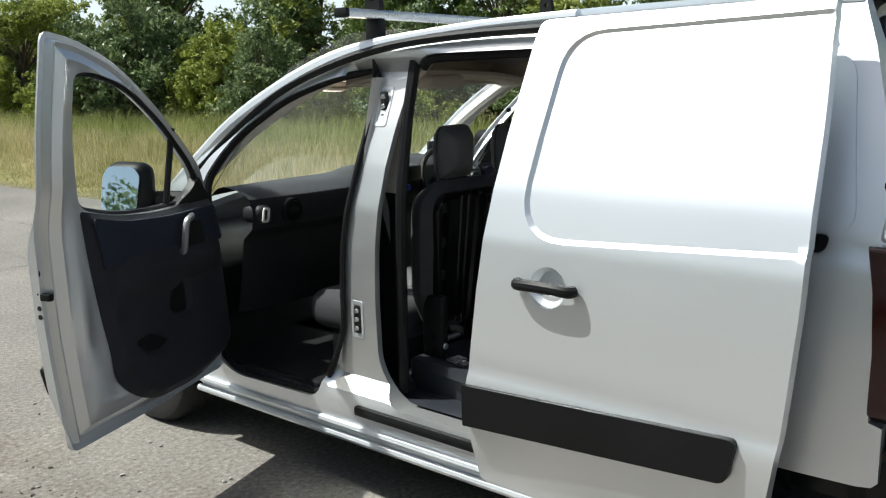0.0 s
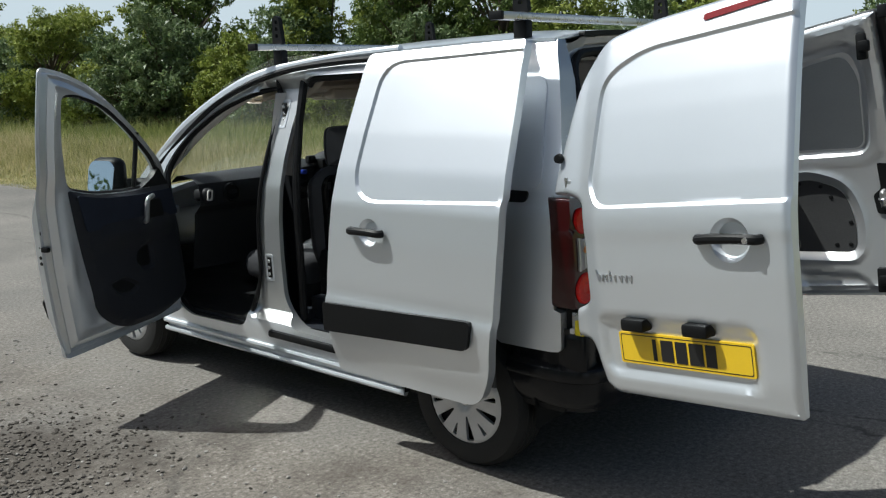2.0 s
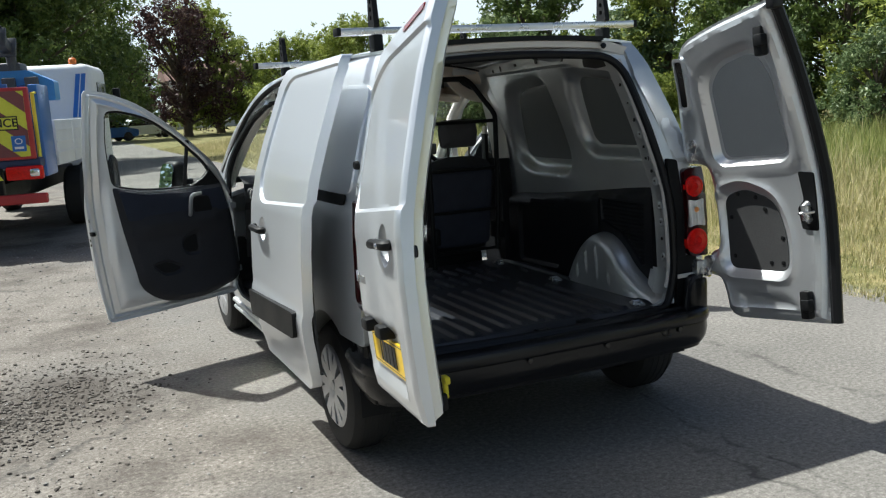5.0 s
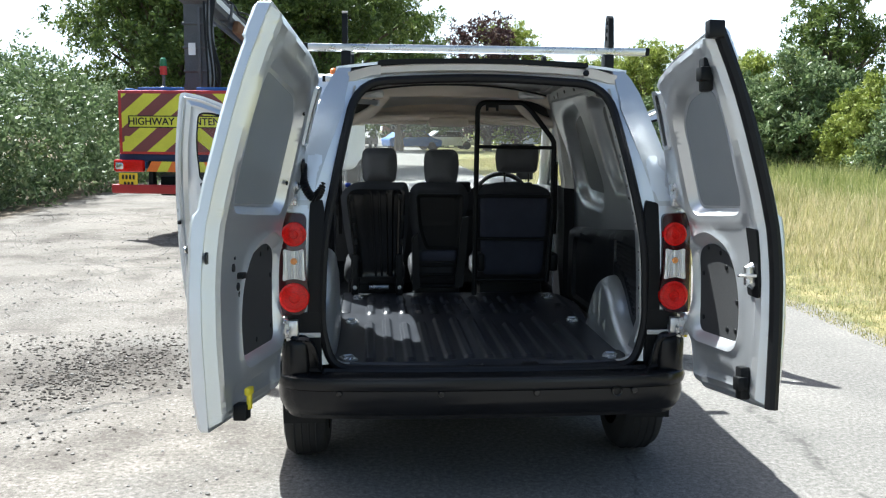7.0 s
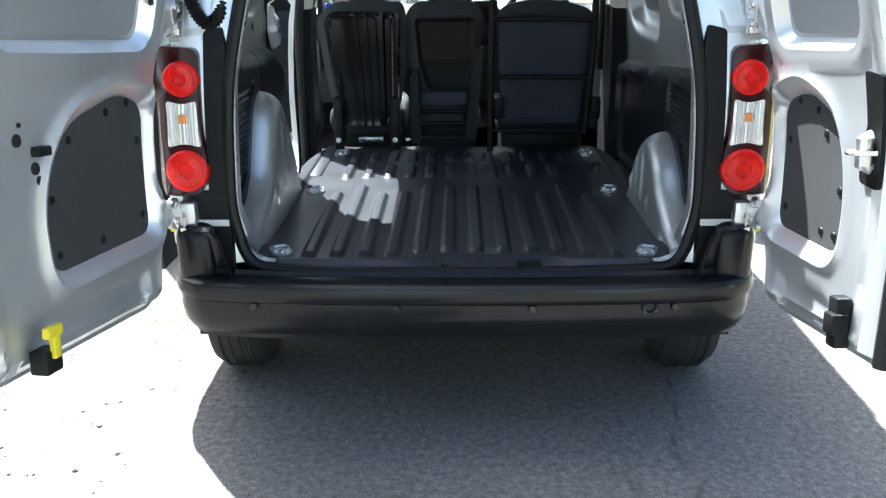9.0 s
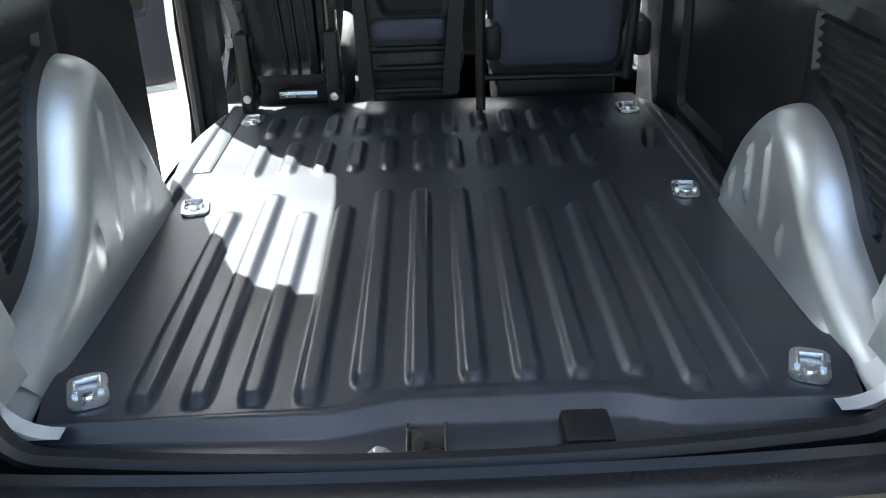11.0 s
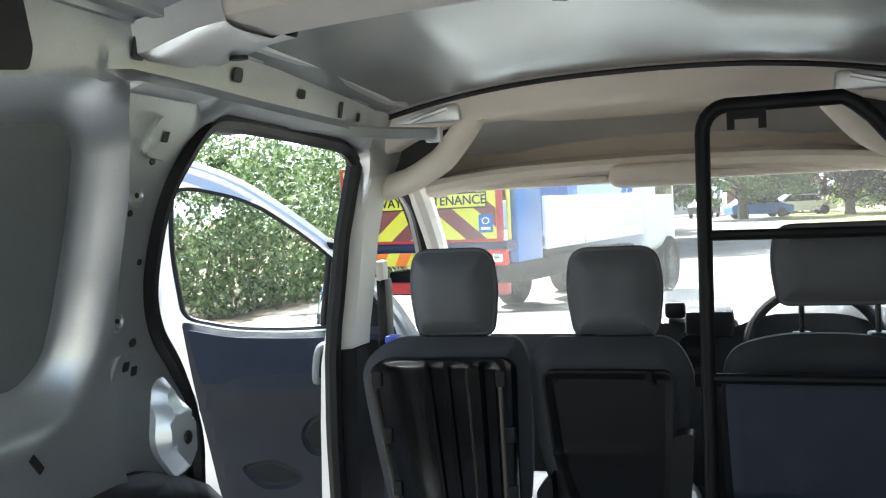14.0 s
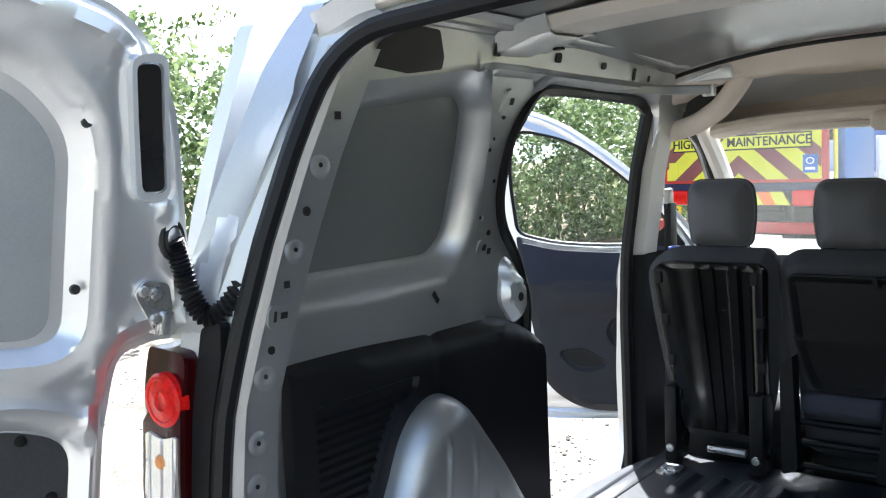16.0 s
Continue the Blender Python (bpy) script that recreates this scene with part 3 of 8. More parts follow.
# black plastic beside each lamp
for s in (-1, 1):
    bm = bmesh.new()
    slab(bm, rounded([(s * 0.758, 0.6), (s * 0.705, 0.6), (s * 0.70, 1.0), (s * 0.68, 1.2), (s * 0.69, 1.262), (s * 0.742, 1.25)], 0.012), -0.012, 0.01, lambda u, v, d: Vector((u, float(rake(v)) + d, v)), (), 0.04)
    part("pillar_cover", bm, BLACK, van)
    bm = bmesh.new()
    slab(bm, rounded([(0.695, 0.5), (0.868, 0.5), (0.87, 0.79), (0.70, 0.79)], 0.01), -0.014, 0.02, lambda u, v, d: Vector((s * u, d + 0.085 * float(ease(u, 0.80, 0.875)) ** 1.5, v)), (), 0.03)
    part("corner_cover", bm, BLACK, van)
    # flange with stamped holes inside the opening
    bm = bmesh.new()
    zz = np.linspace(0.6, 1.74, 30)
    rows = []
    for z in zz:
        xo = float(np.interp(z, [0.56, 0.72, 1.1, 1.4, 1.76], [0.655, 0.7, 0.685, 0.625, 0.55]))
        r = float(rake(z))
        rows.append([bm.verts.new((s * (xo - 0.012), r + 0.02, z)), bm.verts.new((s * (xo - 0.002), r + 0.045, z)), bm.verts.new((s * (xo - 0.004), r + 0.135, z)), bm.verts.new((s * (xo + 0.06), r + 0.155, z)), bm.verts.new((s * (xo + 0.12), r + 0.175, z))])
    for a, b in zip(rows, rows[1:]):
        for k in range(4):
            bm.faces.new((a[k], a[k + 1], b[k + 1], b[k]))
    # narrow strip, paler than the flange beside it
    lip = bmesh.new()
    strip = []
    for z in zz[zz > 0.63]:
        xo = float(np.interp(z, [0.56, 0.72, 1.1, 1.4, 1.76], [0.655, 0.7, 0.685, 0.625, 0.55]))
        r = float(rake(z))
        strip.append([lip.verts.new((s * (xo + 0.006), r + 0.008, z)), lip.verts.new((s * (xo - 0.014), r + 0.03, z)), lip.verts.new((s * (xo - 0.016), r + 0.045, z)), lip.verts.new((s * (xo - 0.006), r + 0.052, z))])
    for a, b in zip(strip, strip[1:]):
        for k in range(3):
            lip.faces.new((a[k], a[k + 1], b[k + 1], b[k]))
    part("pillar_lip", lip, PALE_TRIM, van, "pale lip inside the rear seal")
    flange = part("pillar_flange", bm, SILVER_IN, van, "silver pressed pillar flange with round holes")
    for z, r, dark in ((1.618, 0.01, 1), (1.53, 0.017, 0), (1.448, 0.009, 1), (1.38, 0.017, 0), (1.318, 0.009, 1), (1.2, 0.008, 1), (1.152, 0.018, 0), (1.03, 0.014, 0), (0.95, 0.014, 0), (0.87, 0.008, 1), (0.78, 0.014, 0)):
        xo = float(np.interp(z, [0.56, 0.72, 1.1, 1.4, 1.76], [0.655, 0.7, 0.685, 0.625, 0.55]))
        m = Matrix.Translation((s * (xo - 0.004), float(rake(z)) + 0.086, z)) @ pose(0, 0, 0, 0, -90 * s, 0) @ pose(0, 0, 0, 0, 0, 45)
        bm = bmesh.new()
        if dark:
            lathe(bm, [(0, 0.0025), (r, 0.0025), (r, 0.0)], m, 4 if z in (1.618, 1.318) else 14)
            part("hole", bm, INK_AND_SHADE, flange)
        else:
            lathe(bm, [(r + 0.009, 0.0), (r + 0.005, 0.0015), (r + 0.001, 0.003), (r * 0.75, 0.0032), (r * 0.55, 0.0015), (0, 0.001)], m, 20)
            part("boss", bm, SILVER_IN, flange)
            part("hole", lathe(bmesh.new(), [(0, 0.003), (0.0045, 0.003), (0.005, 0)], m, 8), INK_AND_SHADE, flange)
    z = 1.262
    xo = float(np.interp(z, [1.1, 1.4], [0.685, 0.625])) - 0.004
    y0 = float(rake(z)) + 0.086
    pad = part("slotted_pad", slab(bmesh.new(), rounded([(-0.026, -0.022), (0.03, -0.022), (0.03, 0.022), (-0.026, 0.022)], 0.016), -0.002, 0.003, lambda u, v, d: Vector((s * (xo - 0.2 * v - d), y0 + u, z + v)), (), 0.02), SILVER_IN, flange)
    for u0, u1, hv in ((-0.014, -0.008, 0.01), (0.002, 0.018, 0.006)):
        part("hole", slab(bmesh.new(), [(u0, -hv), (u1, -hv), (u1, hv), (u0, hv)], 0.002, 0.0045, lambda u, v, d: Vector((s * (xo - 0.2 * v - d), y0 + u, z + v))), INK_AND_SHADE, pad)

# tail lamps
def tail_lamp(s):
    bm = bmesh.new()
    out = rounded([(0.755, 1.205, 0.03), (0.866, 1.212, 0.012), (0.886, 1.05, 0.05), (0.894, 0.82, 0.03), (0.888, 0.785, 0.02), (0.765, 0.785, 0.05), (0.742, 0.86, 0.06), (0.758, 0.96, 0.05)], 0.02)
    def lens(u, v, off):
        return np.stack([s * u, rake(v) - 0.03 + off + 0.03 * ease(u, 0.862, 0.893) ** 2, v], 1)
    sheet(bm, out, lambda u, v: lens(u, v, 0.0), lambda u, v: np.stack([s * u, rake(v) + 0.066, v], 1), (), 0.02)
    lamp = part("tail_lamp", bm, RED_DARK, van, "red and clear tail lamp with round lights")
    for z, r in ((1.12, 0.043), (0.858, 0.054)):
        m = Matrix.Translation((s * 0.806, float(rake(z)) - 0.026, z)) @ pose(0, 0, 0, 90, 0, 0)
        part("round_light", lathe(bmesh.new(), [(r + 0.009, -0.012), (r + 0.008, 0.008), (r + 0.003, 0.013), (r * 0.93, 0.0135), (r * 0.88, 0.0115), (r * 0.6, 0.0125), (r * 0.42, 0.0145), (r * 0.36, 0.0105), (r * 0.2, 0.0095), (0, 0.0092)], m, 28), REFLECT_RED, lamp, "glossy red ringed light")
    bm = bmesh.new()
    mid = rounded([(0.757, 0.928, 0.01), (0.806, 0.94, 0.05), (0.853, 0.928, 0.01), (0.849, 0.99, 0.1), (0.85, 1.062, 0.01), (0.806, 1.05, 0.05), (0.765, 1.062, 0.01), (0.764, 0.99, 0.1)], 0.01)
    def ripple(u, v):
        p = lens(u, v, -0.006)
        p[:, 1] += 0.0025 * np.sin(u * 700)
        return p
    sheet(bm, mid, ripple, lambda u, v: lens(u, v, 0.004), (), 0.004)
    part("clear_light", bm, CLEAR_RIB, lamp, "clear ribbed reversing light")
    part("bulb", lathe(bmesh.new(), [(0, 0.006), (0.01, 0.005), (0.014, 0)], Matrix.Translation((s * 0.806, float(rake(1.0)) - 0.036, 1.01)) @ pose(0, 0, 0, 90, 0, 0), 14), AMBER, lamp)


tail_lamp(-1)
tail_lamp(1)

# rear bumper, one moulding that wraps round the corners
bm = bmesh.new()
plan = [(-0.862, 0.3), (-0.872, 0.12), (-0.862, 0.02), (-0.82, -0.055), (-0.72, -0.095), (-0.4, -0.12), (0, -0.128), (0.4, -0.12), (0.72, -0.095), (0.82, -0.055), (0.862, 0.02), (0.872, 0.12), (0.862, 0.3)]
plan = curve([(x, y, 0) for x, y in plan], 8)
prof = [(0.03, 0.675), (0.0, 0.69), (0.012, 0.7), (0.035, 0.66), (0.05, 0.56), (0.04, 0.548), (0.0, 0.543), (-0.018, 0.53), (-0.026, 0.505), (-0.02, 0.484), (-0.012, 0.478), (-0.015, 0.44), (-0.008, 0.4), (0.008, 0.372), (0.02, 0.367), (0.022, 0.352), (0.06, 0.342), (0.14, 0.33)]
rows = []
for i, p in enumerate(plan):
    a, b = plan[max(0, i - 1)], plan[min(len(plan) - 1, i + 1)]
    nrm = Vector((b.y - a.y, -(b.x - a.x), 0)).normalized()
    mid = 1 - float(ease(abs(p.x), 0.68, 0.735))
    flush = float(ease(abs(p.x), 0.78, 0.85))
    rows.append([bm.verts.new((p.x - nrm.x * (d * (1 - 0.85 * flush) if 0.54 < z else d), p.y - nrm.y * (d * (1 - 0.85 * flush) if 0.54 < z else d), z if (z < 0.6 or not mid) else z - 0.17 * mid * (z - 0.53) / 0.17)) for d, z in prof])
for a, b in zip(rows, rows[1:]):
    for k in range(len(prof) - 1):
        bm.faces.new((a[k], a[k + 1], b[k + 1], b[k]))
for s in (-1, 1):
    box(bm, *sorted((s * 0.735, s * 0.862)), -0.062, 0.14, 0.47, 0.70, 0.045, 4)
bumper = part("rear_bumper", bm, BUMPER, van, "black plastic rear bumper with parking sensors")
for x in (-0.62, -0.2, 0.2, 0.62):
    y = -0.128 + 0.018 + 0.03 * (abs(x) / 0.72) ** 2 - 0.04
    part("parking_sensor", lathe(bmesh.new(), [(0, 0.004), (0.011, 0.003), (0.013, 0)], Matrix.Translation((x, y, 0.47)) @ pose(0, 0, 0, 90, 0, 0), 14), BLACK_GLOSS, bumper)
part("towing_cover", lathe(bmesh.new(), [(0.018, 0.001), (0.022, 0.003), (0.024, 0)], Matrix.Translation((0.545, -0.135, 0.47)) @ pose(0, 0, 0, 90, 0, 0), 18), BLACK_GLOSS, bumper)
bm = bmesh.new()
box(bm, -0.72, 0.72, -0.06, 0.1, 0.48, 0.522, 0.012)
part("loading_sill", bm, BLACK, van)

# underside and rear lower panel
for s in (-1, 1):
    bm = bmesh.new()
    box(bm, *sorted((s * 0.74, s * 0.858)), 0.03, 0.3, 0.34, 0.655, 0.02)
    part("bumper_return", bm, BLACK, van)
bm = bmesh.new()
box(bm, -0.83, 0.83, 0.25, 3.9, 0.24, 0.42, 0.02)
part("underbody", bm, BLACK, van)

# windscreen, bonnet, nose
def screen_y(x, z):
    return 2.38 + (1.86 - z) * 0.92 - 0.22 * (np.abs(x) / 0.75) ** 2


SCREEN = [(-0.70, 1.665), (-0.35, 1.81), (0, 1.845), (0.35, 1.81), (0.70, 1.665), (0.78, 1.45), (0.82, 1.14), (0, 1.10), (-0.82, 1.14), (-0.78, 1.45)]
screen = part("windscreen", sheet(bmesh.new(), SCREEN, lambda x, z: np.stack([x, screen_y(x, z), z], 1), lambda x, z: np.stack([x, screen_y(x, z) - 0.005, z], 1), (), 0.08), SCREEN_GLASS, van, "windscreen with a thin pale film")
screen.visible_shadow = False
BONNET = [(-0.8, 2.95), (0.8, 2.95), (0.78, 3.6), (0.55, 3.95), (0, 4.05), (-0.55, 3.95), (-0.78, 3.6)]
part("bonnet", sheet(bmesh.new(), BONNET, lambda x, y: np.stack([x, y, 1.125 - 0.17 * (y - 2.95) - 0.22 * ease(y, 3.4, 4.1) - 0.08 * (np.abs(x) / 0.8) ** 3], 1), lambda x, y: np.stack([x, y, 1.095 - 0.17 * (y - 2.95) - 0.22 * ease(y, 3.4, 4.1) - 0.08 * (np.abs(x) / 0.8) ** 3], 1), (), 0.06), SILVER, van)
bm = bmesh.new()
box(bm, -0.8, 0.8, 3.75, 4.12, 0.24, 0.62, 0.08, 3)
part("front_bumper", bm, BLACK, van)
bm = bmesh.new()
box(bm, -0.78, 0.78, 3.7, 4.02, 0.55, 0.82, 0.05, 3)
part("nose", bm, SILVER, van)
for s in (-1, 1):
    pillar = [(s * 0.655, 1.05, 1.812), (s * 0.662, 1.4, 1.796), (s * 0.676, 1.7, 1.77), (s * 0.69, 1.9, 1.742), (s * 0.715, 2.1, 1.69), (s * 0.745, 2.35, 1.59), (s * 0.79, 2.62, 1.44), (s * 0.825, 2.87, 1.25), (s * 0.84, 3.02, 1.13)]
    part("windscreen_pillar", tube(bmesh.new(), curve(pillar, 5), [0.02 + 0.016 * float(ease(p.y, 1.7, 2.2)) for p in curve(pillar, 5)], 10), SILVER, van)
    inner = [(s * 0.66, 2.1, 1.66), (s * 0.70, 2.33, 1.555), (s * 0.745, 2.6, 1.4), (s * 0.785, 2.85, 1.21), (s * 0.79, 3.0, 1.1)]
    part("pillar_trim", tube(bmesh.new(), curve(inner, 5), 0.036, 10), PALE_TRIM, van)

# sills, steps and the lower track
bm = bmesh.new()
for z, d in ((0.36, 0.0), (0.3, 0.012), (0.25, 0.006)):
    tube(bm, [(-0.858 - d, 0.9, z), (-0.858 - d, 2.88, z)], 0.016, 8)
part("sill_rib", bm, SILVER, van)
bm = bmesh.new()
box(bm, -0.90, -0.72, 1.18, 1.86, 0.365, 0.405, 0.012)
part("lower_track", bm, BLACK, van, "black lower track of the sliding door")
bm = bmesh.new()
box(bm, -0.82, -0.62, 1.17, 1.76, 0.40, 0.43, 0.01)
box(bm, -0.66, -0.60, 1.17, 1.78, 0.4, 0.55, 0.012)
part("step_well", bm, LINER, van)
bm = bmesh.new()
box(bm, -0.84, -0.3, 2.02, 2.72, 0.36, 0.4, 0.01)
box(bm, -0.3, 0.84, 1.8, 2.9, 0.36, 0.42, 0.01)
box(bm, -0.84, -0.3, 1.75, 2.1, 0.36, 0.47, 0.03)
part("cab_floor", bm, LINER, van)
# latches on the centre post
for y, z in ((1.845, 1.52), (1.885, 0.725)):
    xs = -float(side_x(y, z)) + 0.07
    bm = bmesh.new()
    box(bm, xs - 0.006, xs + 0.01, y - 0.018, y + 0.018, z - 0.055, z + 0.055, 0.008)
    frame_ = rounded([(y - 0.03, z - 0.072), (y + 0.03, z - 0.072), (y + 0.03, z + 0.072), (y - 0.03, z + 0.072)], 0.014)
    part("latch_recess", slab(bmesh.new(), frame_, -0.003, 0.008, lambda u, v, d: Vector((-float(side_x(u, v)) + 0.07 + d, u, v)), [rounded([(y - 0.02, z - 0.06), (y + 0.02, z - 0.06), (y + 0.02, z + 0.06), (y - 0.02, z + 0.06)], 0.01)], 0.02), SILVER, van)
    latch = part("latch_plate", bm, INK_AND_SHADE if z < 0 else BLACK_GLOSS, van, "black latch plate on the door post")
    for dz in (-0.034, 0.0, 0.034):
        part("bolt", lathe(bmesh.new(), [(0, 0.008), (0.008, 0.006), (0.01, 0)], Matrix.Translation((xs - 0.006, y, z + dz)) @ pose(0, 0, 0, 0, -90, 0), 10), STEEL, latch)
# rubber round the two side openings
for gap, nm in ((FRONT_DOOR_GAP, "front_door_seal"),):
    loop = [(-float(side_x(p.x, p.y)) + 0.03 + 0.028 * float(ease(2.06 - p.x, 0, 0.1)), p.x, p.y) for p in resample(gap, 0.05)]
    part(nm, tube(bmesh.new(), loop, [0.017 - 0.006 * float(ease(2.06 - p[1], 0, 0.1)) for p in loop], 8, True), RUBBER, van)
# roof gutter in black along the side openings
for s in (-1,):
    g = curve([(s * 0.70, 1.05, 1.775), (s * 0.70, 1.45, 1.765), (s * 0.715, 1.8, 1.735), (s * 0.745, 2.1, 1.665), (s * 0.775, 2.38, 1.555), (s * 0.82, 2.65, 1.37), (s * 0.865, 2.85, 1.2)], 6)
    part("gutter_strip", tube(bmesh.new(), g, 0.015, 6), RUBBER, van)
# blind quarter window behind the sliding door
bm = bmesh.new()
slab(bm, rounded([(0.13, 1.235), (0.6, 1.235), (0.6, 1.69), (0.2, 1.68)], 0.07), 0, 0.009, lambda u, v, d: Vector((-float(side_x(u, v)) - d, u, v)), (), 0.04)
part("quarter_panel", bm, SILVER, van, "silver blind quarter panel")
bm = bmesh.new()
slab(bm, rounded([(0.2, 1.185), (0.95, 1.185), (0.95, 1.23), (0.19, 1.23)], 0.02), 0, 0.01, lambda u, v, d: Vector((-float(side_x(u, v)) - d, u, v)), (), 0.04)
part("middle_track", bm, BLACK, van, "black middle track of the sliding door")
part("fuel_catch", lathe(bmesh.new(), [(0, 0.02), (0.016, 0.018), (0.02, 0)], Matrix.Translation((-0.84, 0.06, 1.36)) @ pose(0, 0, 0, 0, -90, 0), 14), BLACK, van, "black rubber door stop")
part("roof_bump_stop", lathe(bmesh.new(), [(0, 0.012), (0.012, 0.01), (0.014, 0)], Matrix.Translation((0.446, 0.178, 1.802)) @ pose(0, 0, 0, 70, 0, 0), 14), RUBBER, van)


# ---- wheels ----
def wheel(x, y, s):
    m = Matrix.Translation((x, y, 0.305)) @ pose(0, 0, 0, 0, 90 * s, 0)
    bm = bmesh.new()
    lathe(bm, [(0.19, -0.1), (0.24, -0.105), (0.285, -0.09), (0.305, -0.06), (0.308, 0), (0.305, 0.06), (0.285, 0.09), (0.24, 0.102), (0.2, 0.096), (0.19, 0.08)], m, 48)
    tyre = part("tyre", bm, TYRE, van, "black road tyre")
    bm = bmesh.new()
    for zz in (-0.05, -0.017, 0.017, 0.05):
        lathe(bm, [(0.307, zz - 0.004), (0.3105, zz - 0.003), (0.3105, zz + 0.003), (0.307, zz + 0.004)], m, 48)
    part("tread_rib", bm, TYRE, tyre)
    bm = bmesh.new()
    def petal(a, r0, r1, w0, w1):
        pts = [(r0, -w0), ((r0 + r1) / 2, -(w0 + w1) * 0.56), (r1 - 0.006, -w1), (r1, -w1 * 0.6), (r1, w1 * 0.6), (r1 - 0.006, w1), ((r0 + r1) / 2, (w0 + w1) * 0.56), (r0, w0)]
        return [Vector((r * math.cos(a) - w * math.sin(a), r * math.sin(a) + w * math.cos(a))) for r, w in pts]
    slots = [petal(k * math.pi / 3 + 0.2, 0.075, 0.182, 0.004, 0.021) for k in range(6)] + [petal(k * math.pi / 3 + 0.2 + math.pi / 6, 0.118, 0.178, 0.002, 0.011) for k in range(6)]
    ring = [Vector((0.2 * math.cos(a), 0.2 * math.sin(a))) for a in np.linspace(0, 2 * math.pi, 60, endpoint=False)]
    def dome(off):
        def f(u, v):
            r = np.hypot(u, v)
            h = 0.104 - 0.35 * (r - 0.11) ** 2 - 0.012 * ease(r, 0.186, 0.2) - 0.012 * (1 - ease(r, 0.03, 0.05)) + off
            return np.array([tuple(m @ Vector(p)) for p in zip(u, v, h)])
        return f
    sheet(bm, ring, dome(0.0), dome(-0.016), slots, 0.016)
    part("hubcap", bm, HUB, tyre, "silver wheel trim with dark slots")
    bm = bmesh.new()
    lathe(bm, [(0.0, 0.1), (0.022, 0.0995), (0.027, 0.094), (0.028, 0.085)], m, 24)
    part("hub_centre", bm, HUB, tyre)
    bm = bmesh.new()
    lathe(bm, [(0.0, 0.06), (0.1, 0.06), (0.19, 0.07)], m, 32)
    part("rim", bm, BLACK, tyre)


for yy in (0.53, 3.26):
    wheel(-0.79, yy, -1)
    wheel(0.79, yy, 1)
for yy in (0.53, 3.26):
    for s in (-1, 1):
        bm = bmesh.new()
        rows = []
        for a in np.linspace(-0.15, math.pi + 0.15, 18):
            rows.append([bm.verts.new((s * x, yy + 0.372 * math.cos(a), 0.31 + 0.372 * math.sin(a))) for x in (0.875, 0.69)])
        for a, b in zip(rows, rows[1:]):
            bm.faces.new((a[0], a[1], b[1], b[0]))
        part("wheel_liner", bm, BLACK, van)

# ---- sliding door, slid back along the body ----
SLIDE = rounded([(0.33, 0.36, 0.1), (1.15, 0.365, 0.03), (1.175, 0.6, 0.1), (1.14, 0.95, 0.1), (1.105, 1.3, 0.1), (1.065, 1.79, 0.03), (0.225, 1.815, 0.02), (0.195, 1.5, 0.1), (0.185, 1.1, 0.1), (0.21, 0.75, 0.1), (0.25, 0.5, 0.05)])
SLIDE_PANEL = rounded([(-0.4, 1.235), (1.0, 1.16, 0.16), (0.95, 1.745, 0.11), (-0.4, 1.80)], 0.02)


def slide_out(y, z):
    x = half(z) + 0.178
    x = x - 0.012 * ease(edge_dist(y, z, SLIDE_PANEL), -0.006, 0.006)
    d = np.hypot(y - 0.885, (z - 1.035))
    x = x - 0.024 * (1 - ease(d, 0.044, 0.06))
    x = x - 0.018 * ease(0.52 - z, 0, 0.14) + 0.012 * ease(0.75 - z, 0, 0.05) * ease(z, 0.5, 0.7)
    return np.stack([-x, y, z], 1)


def dish(u, v, r):
    return [Vector((u + r * math.cos(a), v + r * math.sin(a))) for a in np.linspace(0, 2 * math.pi, 24, endpoint=False)]


slider = part("sliding_door", sheet(bmesh.new(), SLIDE, slide_out, lambda y, z: slide_out(y, z) + np.array([0.045, 0, 0]), (), 0.02, [offset_loop(SLIDE_PANEL, 0.006), offset_loop(SLIDE_PANEL, -0.006)] + [dish(0.885, 1.035, r) for r in (0.03, 0.044, 0.06)]), SILVER, van, "silver sliding side door, slid open")
bm = bmesh.new()
STRIP = rounded([(0.33, 0.612, 0.03), (0.305, 0.735, 0.03), (1.17, 0.695, 0.004), (1.172, 0.562, 0.004)], 0.02)
slab(bm, STRIP, 0, 1, lambda u, v, d: Vector((-(half(v) + 0.178 + 0.012) - 0.016 * (1 - d) + 0.01 * d, u, v)), (), 0.03)
part("rub_strip", bm, BLACK, slider, "black plastic rubbing strip")
def door_handle(parent, to, u, v, length, lock=False):
    """A bar handle over a round dish; to carries (u, v, depth) into the door's space."""
    bm = bmesh.new()
    path = [to(u - length / 2, v, 0.006), to(u - length * 0.44, v, 0.03), to(u - length * 0.2, v + 0.004, 0.04), to(u + length * 0.2, v + 0.004, 0.04), to(u + length * 0.44, v, 0.03), to(u + length / 2, v, 0.006)]
    tube(bm, curve(path, 5), [0.009] + [0.017] * 24 + [0.009], 10)
    h = part("door_handle", bm, BLACK, parent, "black bar door handle")
    if lock:
        bm = bmesh.new()
        tube(bm, [to(u + length * 0.36, v, 0.03), to(u + length * 0.36, v, 0.056)], 0.01, 12)
        part("lock_barrel", bm, STEEL, parent)
    return h


door_handle(slider, lambda u, v, d: Vector((-(half(v) + 0.178 + d), u, v)), 0.885, 1.04, 0.19)
bm = bmesh.new()
slab(bm, [(0.26, 0.45), (1.1, 0.43), (1.08, 1.12), (0.24, 1.12)], 0.0, 0.012, lambda u, v, d: Vector((-(half(v) + 0.178 - 0.05) + d, u, v)), (), 0.1)
part("inner_board", bm, BOARD, slider)


